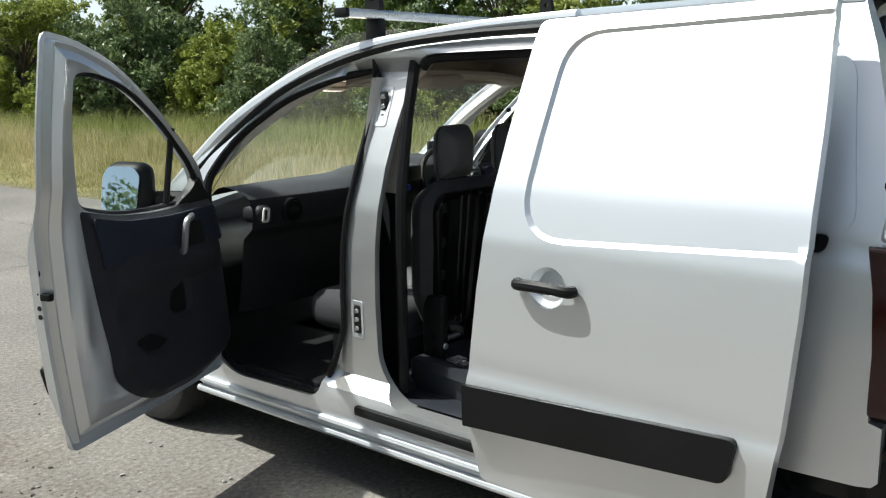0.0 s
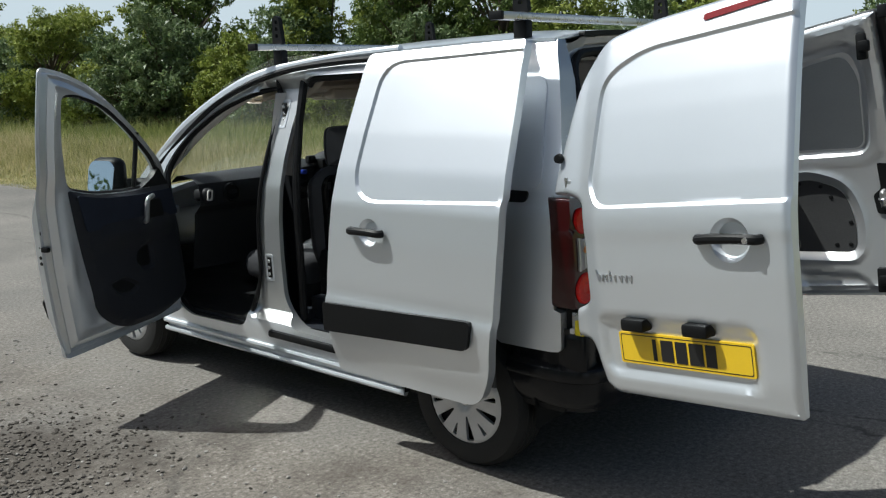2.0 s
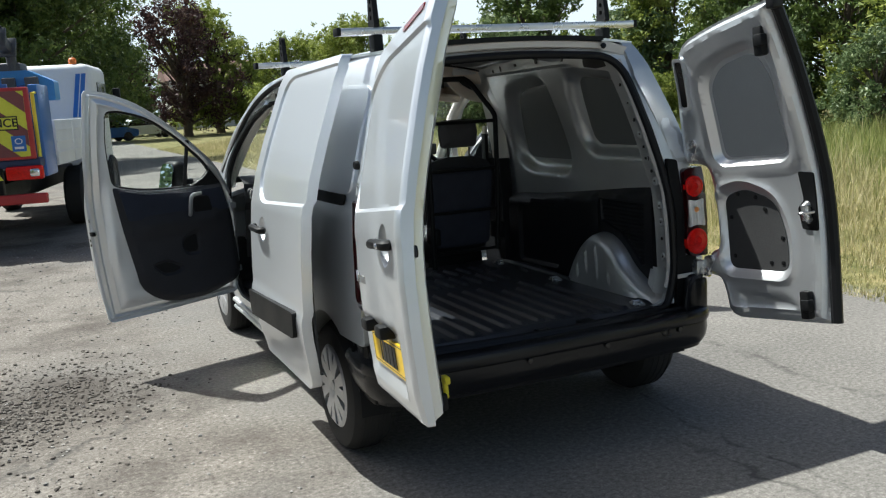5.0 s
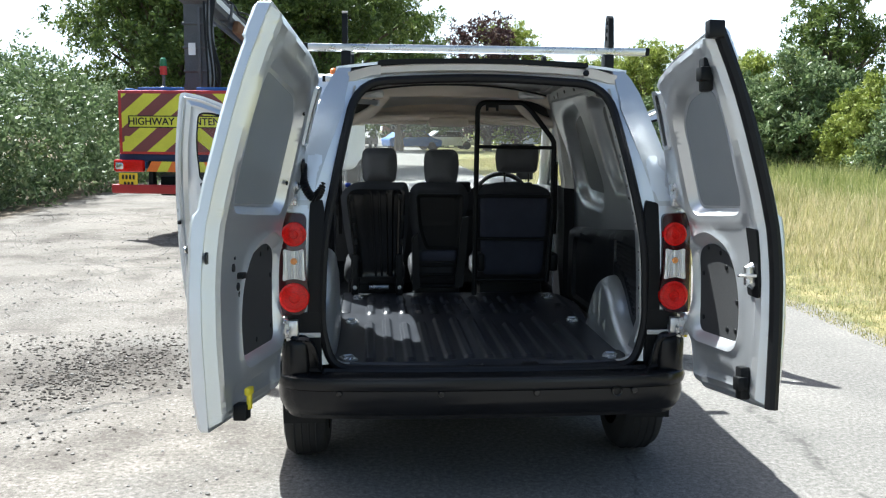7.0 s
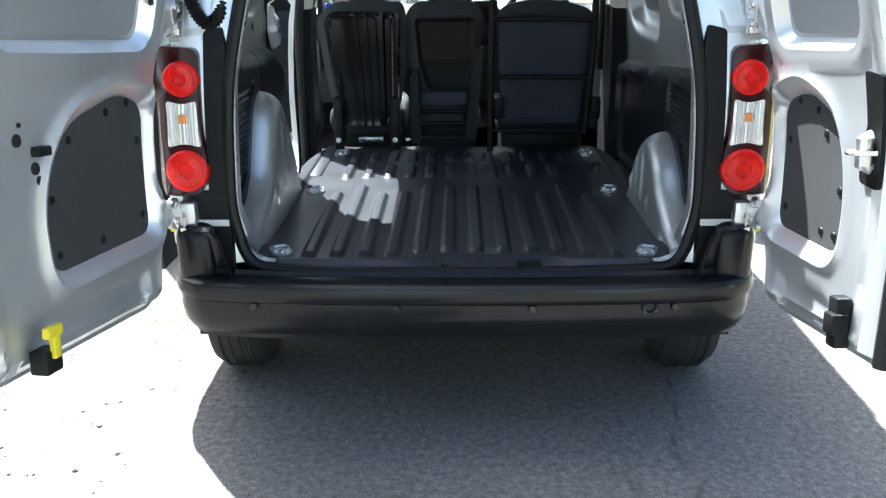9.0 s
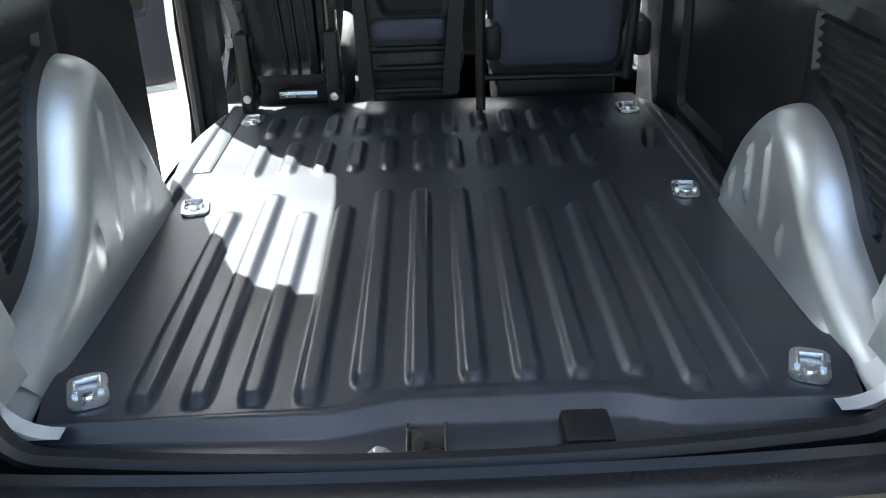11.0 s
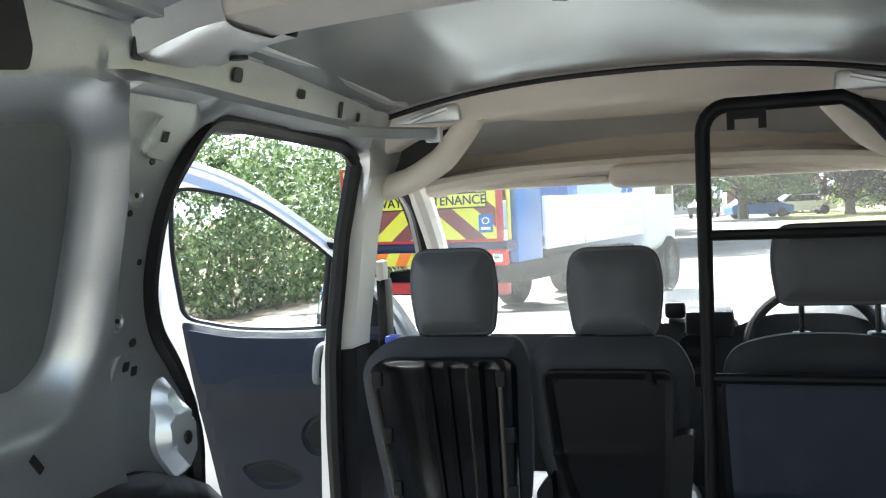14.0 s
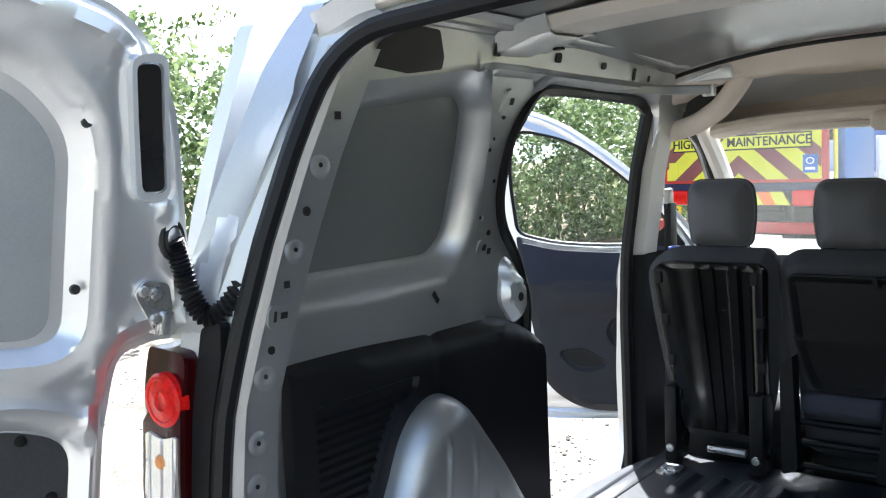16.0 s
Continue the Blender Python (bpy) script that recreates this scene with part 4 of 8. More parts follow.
# ---- rear doors on raked hinges ----
DOOR_BOW = np.array([(-0.45, 0.02), (-0.3, 0.012), (-0.1, 0.002), (0.05, 0.0), (0.15, 0.005), (0.25, 0.016), (0.38, 0.044), (0.5, 0.075), (0.6, 0.101), (0.7, 0.13), (0.8, 0.164), (0.9, 0.203), (1.0, 0.243)])


def rear_surface(h):
    """Distance by which the closed door falls back behind its hinge line, by height above it."""
    return np.interp(h, DOOR_BOW[:, 0], DOOR_BOW[:, 1])


def rear_door(s, width, angle, wide):
    """s: -1 for the wide door. Local axes: u away from the hinge, w out of the closed door, h up the hinge line."""
    hinge = Matrix.Translation((s * 0.868, 0.0, 0.9)) @ pose(0, 0, 0, -6.5, 0, 0) @ pose(0, 0, 0, 0, 0, s * angle)
    k = -s
    def to(u, h, d):
        return Vector((k * u, float(rear_surface(h)) - d, h))
    def face(off):
        return lambda u, h: np.stack([k * u, rear_surface(h) - off(u, h), h], 1)
    W = width
    outline = rounded([(0.2, -0.41, 0.05), (W - 0.005, -0.405, 0.01), (W + 0.012, -0.05, 0.2), (W, 0.55, 0.2), (W - 0.015, 0.95, 0.012), (0.36, 0.912, 0.25), (0.15, 0.87, 0.12), (0.055, 0.75, 0.1), (-0.01, 0.5, 0.1), (-0.05, 0.325, 0.02), (0.03, 0.322, 0.02), (0.095, 0.3, 0.06), (0.112, 0.15, 0.05), (0.112, -0.08, 0.04), (0.035, -0.11, 0.02), (0.025, -0.212, 0.03), (0.1, -0.226, 0.05), (0.13, -0.3, 0.05), (0.145, -0.385, 0.04)])
    panel = rounded([(0.15, 0.36, 0.03), (0.20, 0.28, 0.1), (W + 0.4, 0.287), (W + 0.4, 0.86), (0.36, 0.815, 0.2), (0.195, 0.74, 0.12)], 0.05)
    lower = rounded([(0.18, -0.34, 0.07), (0.87 * W, -0.335, 0.07), (0.87 * W, -0.115, 0.05), (0.165, -0.115, 0.05)], 0.05)
    def outside(u, h):
        off = 0.062 - 0.012 * ease(edge_dist(u, h, panel), -0.006, 0.006) + 0.006 * ease(np.asarray(h), 0.15, 0.2) - 0.035 * ease(0.22 - np.asarray(u), 0, 0.14) - 0.016 * (1 - ease(edge_dist(u, h, outline), 0.0, 0.016)) - 0.012 * ease(-0.28 - np.asarray(h), 0, 0.12)
        if wide:
            off = off - 0.026 * ease(edge_dist(u, h, lower), -0.012, 0.03)
            off = off - 0.024 * (1 - ease(np.hypot(u - 0.745, h - 0.165), 0.055, 0.072))
        return off
    pan_in = rounded([(0.185, 0.31), (W - 0.12, 0.30), (W - 0.105, 0.68), (W - 0.15, 0.80), (0.32, 0.77), (0.215, 0.68)], 0.07)
    E = 0.65 if wide else W - 0.19
    F, G = (0.03, 0.0) if wide else (0.05, 0.05)
    low_in = rounded([(0.165, -0.235 + F), (E, -0.25 + F), (E + 0.01, -0.03, 0.12), (E - 0.1 + G, 0.14, 0.14), (0.3, 0.205, 0.1), (0.16, 0.17)], 0.06)
    SLOT = rounded([(0.055, 0.575), (0.125, 0.57), (0.182, 0.808), (0.118, 0.82)], 0.03)
    foot_in = rounded([(0.27, -0.385), (W - 0.1, -0.38), (W - 0.2, -0.3), (0.235, -0.285)], 0.03)
    def inside(u, h):
        off = -0.03 + 0.034 * ease(edge_dist(u, h, pan_in), -0.016, 0.014) + 0.02 * ease(edge_dist(u, h, low_in), -0.012, 0.012)
        off = off + 0.014 * ease(edge_dist(u, h, SLOT), -0.012, 0.012)
        off = off - 0.011 * np.exp(-((edge_dist(u, h, low_in) + 0.03) / 0.016) ** 2) - 0.006 * np.exp(-((edge_dist(u, h, pan_in) + 0.045) / 0.014) ** 2)
        off = off + 0.016 * ease(edge_dist(u, h, foot_in), -0.012, 0.012)
        edge = edge_dist(u, h, outline)
        return off + 0.04 * (1 - ease(edge, 0.01, 0.036)) - 0.006 * np.exp(-((edge - 0.055) / 0.008) ** 2)
    door = part("rear_door", sheet(bmesh.new(), outline, face(outside), face(inside), (), 0.02, [offset_loop(panel, 0.006), offset_loop(panel, -0.006), offset_loop(pan_in, -0.014), offset_loop(pan_in, 0.0), offset_loop(pan_in, 0.016), offset_loop(low_in, -0.012), offset_loop(low_in, 0.012), offset_loop(low_in, 0.03), offset_loop(low_in, 0.046), offset_loop(SLOT, 0.012), offset_loop(SLOT, -0.012), offset_loop(outline, -0.055), offset_loop(outline, -0.01), offset_loop(outline, -0.02), offset_loop(outline, -0.031)] + ([dish(0.745, 0.165, r) for r in (0.04, 0.055, 0.072)] if wide else [])), SILVER, van, "wide silver rear door, open" if wide else "narrow silver rear door, open", hinge)
    door.data.materials.append(DOOR_IN)
    def plate(name, poly, d0, d1, mat_, label="", holes=(), step=0.04):
        return part(name, slab(bmesh.new(), poly, d0, d1, to, holes, step), mat_, door, label)
    # inner boards
    plate("window_blank", rounded([(0.225, 0.335), (W - 0.14, 0.322), (W - 0.13, 0.66), (W - 0.18, 0.765), (0.34, 0.735), (0.25, 0.66)], 0.05), 0.006, -0.001, DOOR_BLANK, "grey blanking panel")
    plate("lining_board", rounded([(0.178, -0.225 + F), (E - 0.012, -0.24 + F), (E - 0.01, -0.03, 0.12), (E - 0.11 + G, 0.125, 0.14), (0.3, 0.19, 0.1), (0.178, 0.155)], 0.05), -0.002, -0.013, BOARD, "dark fibre lining board")
    for u, h in ((0.26, 0.165), (0.36, 0.145), (E - 0.12, 0.09), (E - 0.035, -0.04), (E - 0.04, -0.2 + F), (0.42, -0.2 + F), (0.21, -0.17 + F), (0.205, 0.06)):
        bm = bmesh.new()
        lathe(bm, [(0, 0.006), (0.009, 0.004), (0.011, 0)], Matrix.Translation(to(u, h, -0.013)) @ pose(0, 0, 0, -90, 0, 0), 10)
        part("board_clip", bm, BLACK, door)
    # slotted grip near the hinge, in a raised bezel
    bezel = rounded([(0.058, 0.575, 0.025), (0.118, 0.568, 0.025), (0.166, 0.80, 0.025), (0.105, 0.812, 0.025)], 0.025)
    hole = rounded([(0.067, 0.587), (0.111, 0.583), (0.156, 0.789), (0.111, 0.797)], 0.016)
    plate("slot_bezel", bezel, -0.012, -0.037, SILVER, "", [hole], 0.015)
    plate("drain_slot", rounded([(0.069, 0.59), (0.109, 0.586), (0.154, 0.787), (0.113, 0.794)], 0.015), -0.016, -0.031, BLACK_GLOSS, "black slot cover")
    # rubber along the meeting edge
    if not wide:
        bm = bmesh.new()
        tube(bm, [to(W + 0.012 - 0.012 * max(0, h - 0.5) / 0.4, h, 0.012) for h in np.linspace(-0.40, 0.94, 24)], 0.024, 8)
        part("edge_seal", bm, RUBBER, door)
        bm = bmesh.new()
        box(bm, *sorted((k * (W - 0.005), k * (W + 0.035))), rear_surface(0.93) - 0.02, rear_surface(0.93) + 0.04, 0.9, 0.96, 0.006)
        part("top_cap", bm, RUBBER, door)
        plate("lock_plate", rounded([(W - 0.095, 0.0), (W - 0.02, -0.01), (W - 0.012, 0.235), (W - 0.085, 0.245), (W - 0.075, 0.12), (W - 0.11, 0.09)], 0.012), -0.03, -0.04, BLACK, "black lock cover")
        bm = bmesh.new()
        tube(bm, [to(W - 0.06, 0.04, -0.04), to(W - 0.06, 0.042, -0.052), to(W - 0.06, 0.098, -0.052), to(W - 0.06, 0.1, -0.04)], 0.02, 10)
        tube(bm, curve([to(W - 0.03, 0.07, -0.04), to(W - 0.045, 0.07, -0.085), to(W - 0.07, 0.07, -0.085), to(W - 0.085, 0.07, -0.04)], 4), 0.006, 6)
        part("lock_catch", bm, STEEL, door, "bright steel lock catch")
        for nm, hh in (("upper_catch", 0.79), ("lower_catch", -0.32)):
            bm = bmesh.new()
            c = to(W - 0.085, hh, -0.035)
            box(bm, c.x - 0.022, c.x + 0.022, c.y - 0.005, c.y + 0.035, c.z - 0.06, c.z + 0.06, 0.008)
            box(bm, c.x - 0.035, c.x + 0.01, c.y + 0.01, c.y + 0.05, c.z - 0.025, c.z + 0.025, 0.006)
            part(nm, bm, BLACK, door)
    else:
        # meeting edge: sealing holes and the striker
        bm = bmesh.new()
        for u, h, r, d in ((W - 0.012, 0.145, 0.019, 0.0), (W - 0.19, 0.108, 0.014, -0.03), (W - 0.25, 0.042, 0.014, -0.03), (W - 0.26, 0.014, 0.011, -0.03), (W - 0.2, 0.14, 0.005, -0.03), (0.2, 0.42, 0.008, -0.026), (0.216, 0.69, 0.008, -0.026)):
            bm = bmesh.new()
            lathe(bm, [(0, 0.003), (r, 0.003), (r + 0.001, -0.004)], Matrix.Translation(to(u, h, d - 0.001)) @ pose(0, 0, 0, -90, 0, 0), 14)
            part("edge_hole", bm, INK_AND_SHADE, door)
        bm = bmesh.new()
        box(bm, *sorted((k * (W - 0.29), k * (W - 0.24))), rear_surface(0.08) + 0.025, rear_surface(0.08) + 0.05, 0.068, 0.09, 0.004)
        part("striker", bm, BLACK, door)
        bm = bmesh.new()
        c = to(W - 0.17, -0.35, -0.03)
        box(bm, c.x - 0.03, c.x + 0.03, c.y - 0.0, c.y + 0.045, c.z - 0.045, c.z + 0.01, 0.006)
        part("lower_catch", bm, BLACK, door)
        bm = bmesh.new()
        box(bm, c.x - 0.012, c.x + 0.012, c.y + 0.04, c.y + 0.055, c.z - 0.01, c.z + 0.06, 0.004)
        box(bm, c.x - 0.02, c.x + 0.035, c.y + 0.04, c.y + 0.058, c.z + 0.04, c.z + 0.065, 0.004)
        part("release_lever", bm, YELLOW, door, "yellow release lever")
        # number plate, its lamps and marks
        plate("number_plate", rounded([(0.25, -0.287), (0.79, -0.287), (0.79, -0.172), (0.25, -0.172)], 0.01), 0.034, 0.046, YELLOW_PLATE, "yellow number plate with plain dark bars")
        for u0, u1 in ((0.395, 0.41), (0.43, 0.48), (0.49, 0.535), (0.545, 0.60), (0.61, 0.65)):
            bm = bmesh.new()
            slab(bm, [(u0, -0.267), (u1, -0.267), (u1, -0.19), (u0, -0.19)], 0.0455, 0.048, to, (), 0.1)
            part("plate_bar", bm, INK_AND_SHADE, door)
        bm = bmesh.new()
        slab(bm, rounded([(0.258, -0.28), (0.782, -0.28), (0.782, -0.179), (0.258, -0.179)], 0.008), 0.0456, 0.0466, to, [rounded([(0.261, -0.277), (0.779, -0.277), (0.779, -0.182), (0.261, -0.182)], 0.008)], 0.05)
        part("plate_border", bm, INK_AND_SHADE, door)
        for u in (0.345, 0.60):
            bm = bmesh.new()
            c = to(u, -0.135, 0.045)
            box(bm, c.x - 0.05, c.x + 0.05, c.y - 0.045, c.y + 0.02, c.z - 0.025, c.z + 0.022, 0.012)
            part("plate_lamp", bm, BLACK, door, "black number plate lamp housing")
        door_handle(door, lambda u, v, d: to(u, v, d + 0.055), 0.745, 0.17, 0.225, True)
        for i, w in enumerate((0.026, 0.02, 0.014, 0.008, 0.008, 0.02, 0.022, 0.022)):
            u = 0.19 + i * 0.021
            bm = bmesh.new()
            tube(bm, [to(u, 0.035 + (0.02 if i in (0, 3) else 0), 0.062), to(u + w * 0.5, 0.015, 0.064), to(u + w * 0.6, 0.04, 0.062)], 0.004, 6)
            part("badge_mark", bm, STEEL, door, "chrome badge stroke")
        bm = bmesh.new()
        slab(bm, rounded([(0.6, 0.872), (0.86, 0.897), (0.86, 0.918), (0.6, 0.893)], 0.009), 0.055, 0.073, to, (), 0.05)
        part("high_brake_light", bm, RED_LENS, door, "dark red high brake light")
    # hinges and check strap
    for nm, hh in (("upper_hinge", 0.36), ("lower_hinge", -0.19)):
        bm = bmesh.new()
        tube(bm, [(k * 0.024, 0.014, hh - 0.03), (k * 0.024, 0.014, hh + 0.03)], 0.009, 12)
        base = float(rear_surface(hh + 0.03)) + 0.031
        box(bm, *sorted((k * 0.024, k * 0.05)), 0.008, base + 0.006, hh - 0.024, hh + 0.02, 0.004)
        leaf = part(nm, bm, STEEL, door, "zinc hinge")
        bm = bmesh.new()
        slab(bm, rounded([(0.01, hh - 0.025), (0.05, hh - 0.02), (0.1, hh + 0.05), (0.085, hh + 0.075), (0.04, hh + 0.07)], 0.012), -0.031, -0.038, to, (), 0.03)
        part("hinge_plate", bm, STEEL, leaf)
        for u, v in ((0.055, 0.005), (0.062, 0.05), (0.085, 0.055)):
            part("bolt", lathe(bmesh.new(), [(0, 0.008), (0.009, 0.007), (0.011, 0)], Matrix.Translation(to(u, hh + v, -0.038)) @ pose(0, 0, 0, -90, 0, 0), 8), STEEL, leaf)
    return door, to, hinge


left_rear, left_to, left_hinge = rear_door(-1, 0.94, 98.6, True)
right_rear, right_to, right_hinge = rear_door(1, 0.715, 94.6, False)
# corrugated cable boots from door to pillar
for s, m, hh in ((-1, left_hinge, 0.47),):
    a = m @ left_to(0.042, 0.507, -0.03)
    b = Vector((-0.685, 0.125, 1.4))
    path = curve([a, a * 0.6 + Vector((-0.768, 0.02, 1.35)) * 0.4, Vector((-0.768, 0.02, 1.345)), Vector((-0.75, 0.025, 1.295)), Vector((-0.724, 0.035, 1.27)), Vector((-0.7, 0.065, 1.295)), Vector((-0.69, 0.1, 1.35)), b], 10)
    bm = bmesh.new()
    tube(bm, path, [0.021 if i % 2 else 0.016 for i in range(len(path))], 10)
    lathe(bm, [(0.03, 0.006), (0.031, 0.014), (0.027, 0.019), (0.023, 0.017), (0.018, 0.022)], Matrix.Translation(a - Vector((0.012, 0, 0))) @ pose(0, 0, 0, 0, 90, 0) @ Matrix.Diagonal((1.25, 0.85, 1, 1)), 18)
    tube(bm, [b + Vector((0, -0.01, -0.012)), b + Vector((0, 0.012, 0.006)), b + Vector((0, 0.05, 0.01))], [0.022, 0.03, 0.026], 14)
    part("cable_boot", bm, RUBBER, van, "black corrugated cable boot")
# check straps with yellow buffers
for s in (-1, 1):
    bm = bmesh.new()
    box(bm, *sorted((s * 0.70, s * 0.87)), -0.02, 0.0, 0.685, 0.705, 0.003)
    part("check_strap", bm, PALE_TRIM, van)
    bm = bmesh.new()
    box(bm, *sorted((s * 0.85, s * 0.865)), -0.06, -0.02, 0.68, 0.74, 0.004)
    part("strap_buffer", bm, YELLOW, van, "yellow check strap buffer")
    bm = bmesh.new()
    box(bm, *sorted((s * 0.79, s * 0.84)), -0.05, 0.01, 0.665, 0.765, 0.006)
    part("hinge_bracket", bm, STEEL, van)


# ---- front doors, both swung open ----
DOOR = rounded([(0.02, 0.395, 0.03), (0.57, 0.367, 0.1), (0.92, 0.36, 0.03), (0.95, 0.7, 0.15), (0.962, 1.02, 0.2), (0.97, 1.4, 0.2), (0.93, 1.785, 0.04), (0.79, 1.762, 0.1), (0.6, 1.69, 0.2), (0.408, 1.556, 0.2), (0.223, 1.397, 0.15), (0.07, 1.24, 0.1), (-0.03, 1.05, 0.05), (-0.04, 0.9, 0.1), (-0.03, 0.55, 0.1)])
DOOR_WIN = rounded([(0.11, 1.15, 0.03), (0.4, 1.135, 0.1), (0.64, 1.15, 0.1), (0.815, 1.195, 0.05), (0.84, 1.45, 0.1), (0.822, 1.65, 0.06), (0.738, 1.654, 0.06), (0.558, 1.606, 0.15), (0.36, 1.468, 0.2), (0.17, 1.28, 0.1)])
LEAN = np.array([(0.3, -0.02), (0.8, 0.0), (1.2, 0.0), (1.8, -0.045)])


def lean(z):
    return np.interp(z, LEAN[:, 0], LEAN[:, 1])


def front_door(s, angle):
    """u runs back from the hinge, w is out of the closed door."""
    hinge = Matrix.Translation((s * 0.868, 2.70, 0.0)) @ pose(0, 0, 0, 0, 0, s * angle)
    def face(off):
        return lambda u, z: np.stack([s * (lean(z) + off(u, z)), -u, z], 1)
    def to(u, z, d):
        return Vector((s * (float(lean(z)) + d), -u, z))
    def out(u, z):
        z = np.asarray(z)
        return 0.015 + 0.06 * ease(z, 0.36, 0.6) * ease(1.25 - z, 0, 0.2) - 0.02 * (1 - ease(edge_dist(u, z, DOOR), 0.0, 0.03))
    def inn(u, z):
        d = edge_dist(u, z, DOOR)
        return -0.04 - 0.007 * np.exp(-((d - 0.075) / 0.009) ** 2) + 0.012 * np.exp(-((u - 0.70) / 0.05) ** 2) * np.exp(-((z - 0.56) / 0.07) ** 2) - 0.012 * np.exp(-((u - 0.84) / 0.025) ** 2) * np.exp(-((z - 0.8) / 0.12) ** 2) + 0.028 * (1 - ease(d, 0.018, 0.03)) + 0.03 * (1 - ease(d, 0.04, 0.13)) * ease(1.3 - np.asarray(z), 0, 0.2) + 0.008 * np.exp(-((d - 0.045) / 0.008) ** 2)
    door = part("front_door", sheet(bmesh.new(), DOOR, face(out), face(inn), [DOOR_WIN], 0.02, [offset_loop(DOOR, -k) for k in (0.018, 0.03, 0.045, 0.066, 0.075, 0.084)]), SILVER, van, "silver front door, swung open", hinge)
    door.data.materials.append(DOOR_IN)
    # window rubber, glass, divider
    bm = bmesh.new()
    tube(bm, [to(p.x, p.y, -0.02) for p in resample(DOOR_WIN, 0.05)], 0.014, 8, True)
    part("window_seal", bm, RUBBER, door)
    pane = part("window", slab(bmesh.new(), DOOR_WIN, -0.02, -0.024, to, (), 0.08), GLASS, door, "clear side window")
    pane.visible_shadow = False
    bm = bmesh.new()
    tube(bm, [to(0.33, 1.13, -0.015), to(0.285, 1.44, -0.015)], 0.013, 8)
    part("window_divider", bm, RUBBER, door)
    # lining with armrest, pocket and speaker
    LIN = rounded([(0.0, 0.5, 0.08), (0.25, 0.42, 0.1), (0.54, 0.42, 0.12), (0.70, 0.52, 0.15), (0.785, 0.96, 0.1), (0.815, 1.19, 0.02), (0.64, 1.148, 0.1), (0.4, 1.13, 0.1), (0.08, 1.145, 0.02), (0.02, 0.9, 0.1)])
    POCKET = rounded([(0.42, 0.635, 0.02), (0.48, 0.605, 0.03), (0.56, 0.61, 0.03), (0.622, 0.675, 0.02), (0.52, 0.692, 0.03)], 0.03)
    SPEAKER = rounded([(0.29, 0.71), (0.385, 0.715), (0.412, 0.775), (0.385, 0.825), (0.29, 0.85)], 0.03)
    def relief(u, z):
        d = edge_dist(u, z, LIN)
        r = -0.043 - 0.03 * ease(d, 0, 0.04)
        r = r - 0.03 * np.exp(-((z - 0.93) / 0.05) ** 2) * ease(u, 0.08, 0.2) * ease(-np.asarray(u), -0.72, -0.6)
        r = r + 0.022 * ease(edge_dist(u, z, POCKET), -0.012, 0.006) + 0.022 * ease(edge_dist(u, z, SPEAKER), -0.012, 0.006)
        return r - 0.006 * np.exp(-((z - 0.88) / 0.008) ** 2) * ease(u, 0.05, 0.1)
    lining = part("door_lining", sheet(bmesh.new(), LIN, face(relief), face(lambda u, z: np.full(np.shape(u), -0.03)), (), 0.025, [POCKET, offset_loop(POCKET, 0.012), SPEAKER, offset_loop(SPEAKER, 0.012)]), DOOR_TRIM, door, "charcoal door lining with armrest and pocket")
    upper = rounded([(0.06, 0.97, 0.02), (0.75, 0.975, 0.02), (0.79, 1.165, 0.02), (0.64, 1.13, 0.1), (0.4, 1.115, 0.1), (0.1, 1.12, 0.02)], 0.02)
    part("lining_insert", slab(bmesh.new(), upper, -0.072, -0.079, to, (), 0.05), INSERT, door, "blue-grey upper lining insert")
    bm = bmesh.new()
    slab(bm, rounded([(0.43, 0.635, 0.02), (0.48, 0.612, 0.03), (0.555, 0.618, 0.03), (0.612, 0.672, 0.02), (0.52, 0.685, 0.03)], 0.03), -0.045, -0.056, to)
    part("door_pocket", bm, BLACK, door)
    bm = bmesh.new()
    slab(bm, rounded([(0.30, 0.72), (0.38, 0.725), (0.405, 0.775), (0.38, 0.815), (0.30, 0.84)], 0.03), -0.045, -0.056, to)
    part("speaker_grille", bm, BLACK, door)
    bm = bmesh.new()
    tube(bm, curve([to(0.345, 0.965, -0.085), to(0.352, 0.975, -0.108), to(0.35, 1.02, -0.114), to(0.34, 1.07, -0.114), to(0.325, 1.09, -0.112), to(0.29, 1.095, -0.1), to(0.25, 1.095, -0.075)], 6), 0.013, 8)
    part("pull_handle", bm, GREY_SATIN, door, "satin silver pull handle")
    bm = bmesh.new()
    slab(bm, rounded([(0.18, 0.97), (0.31, 0.97), (0.32, 1.07), (0.2, 1.08)], 0.03), -0.074, -0.085, to)
    part("switch_panel", bm, BLACK, door)
    # edge holes and latch at the free end
    for z, r in ((1.0, 0.016), (0.96, 0.008), (0.93, 0.008), (0.88, 0.009), (0.85, 0.009)):
        part("edge_hole", lathe(bmesh.new(), [(0, 0.004), (r, 0.003), (r, 0)], Matrix.Translation(to(0.955, z, 0.03)) @ pose(0, 0, 0, 90, 0, 0), 12), INK_AND_SHADE, door)
    bm = bmesh.new()
    c = to(0.95, 0.92, -0.0)
    box(bm, c.x - 0.02, c.x + 0.02, c.y - 0.012, c.y + 0.01, c.z - 0.012, c.z + 0.012, 0.003)
    part("latch", bm, BLACK, door)
    bm = bmesh.new()
    slab(bm, rounded([(0.0, 0.54), (0.9, 0.54), (0.93, 0.66), (0.0, 0.66)], 0.03), 0.06, 0.095, to, (), 0.06)
    part("rub_strip", bm, BLACK, door)
    # mirror
    bm = bmesh.new()
    c = to(0.30, 1.205, 0.18)
    box(bm, c.x - 0.1, c.x + 0.1, c.y - 0.04, c.y + 0.07, c.z - 0.1, c.z + 0.1, 0.052, 4)
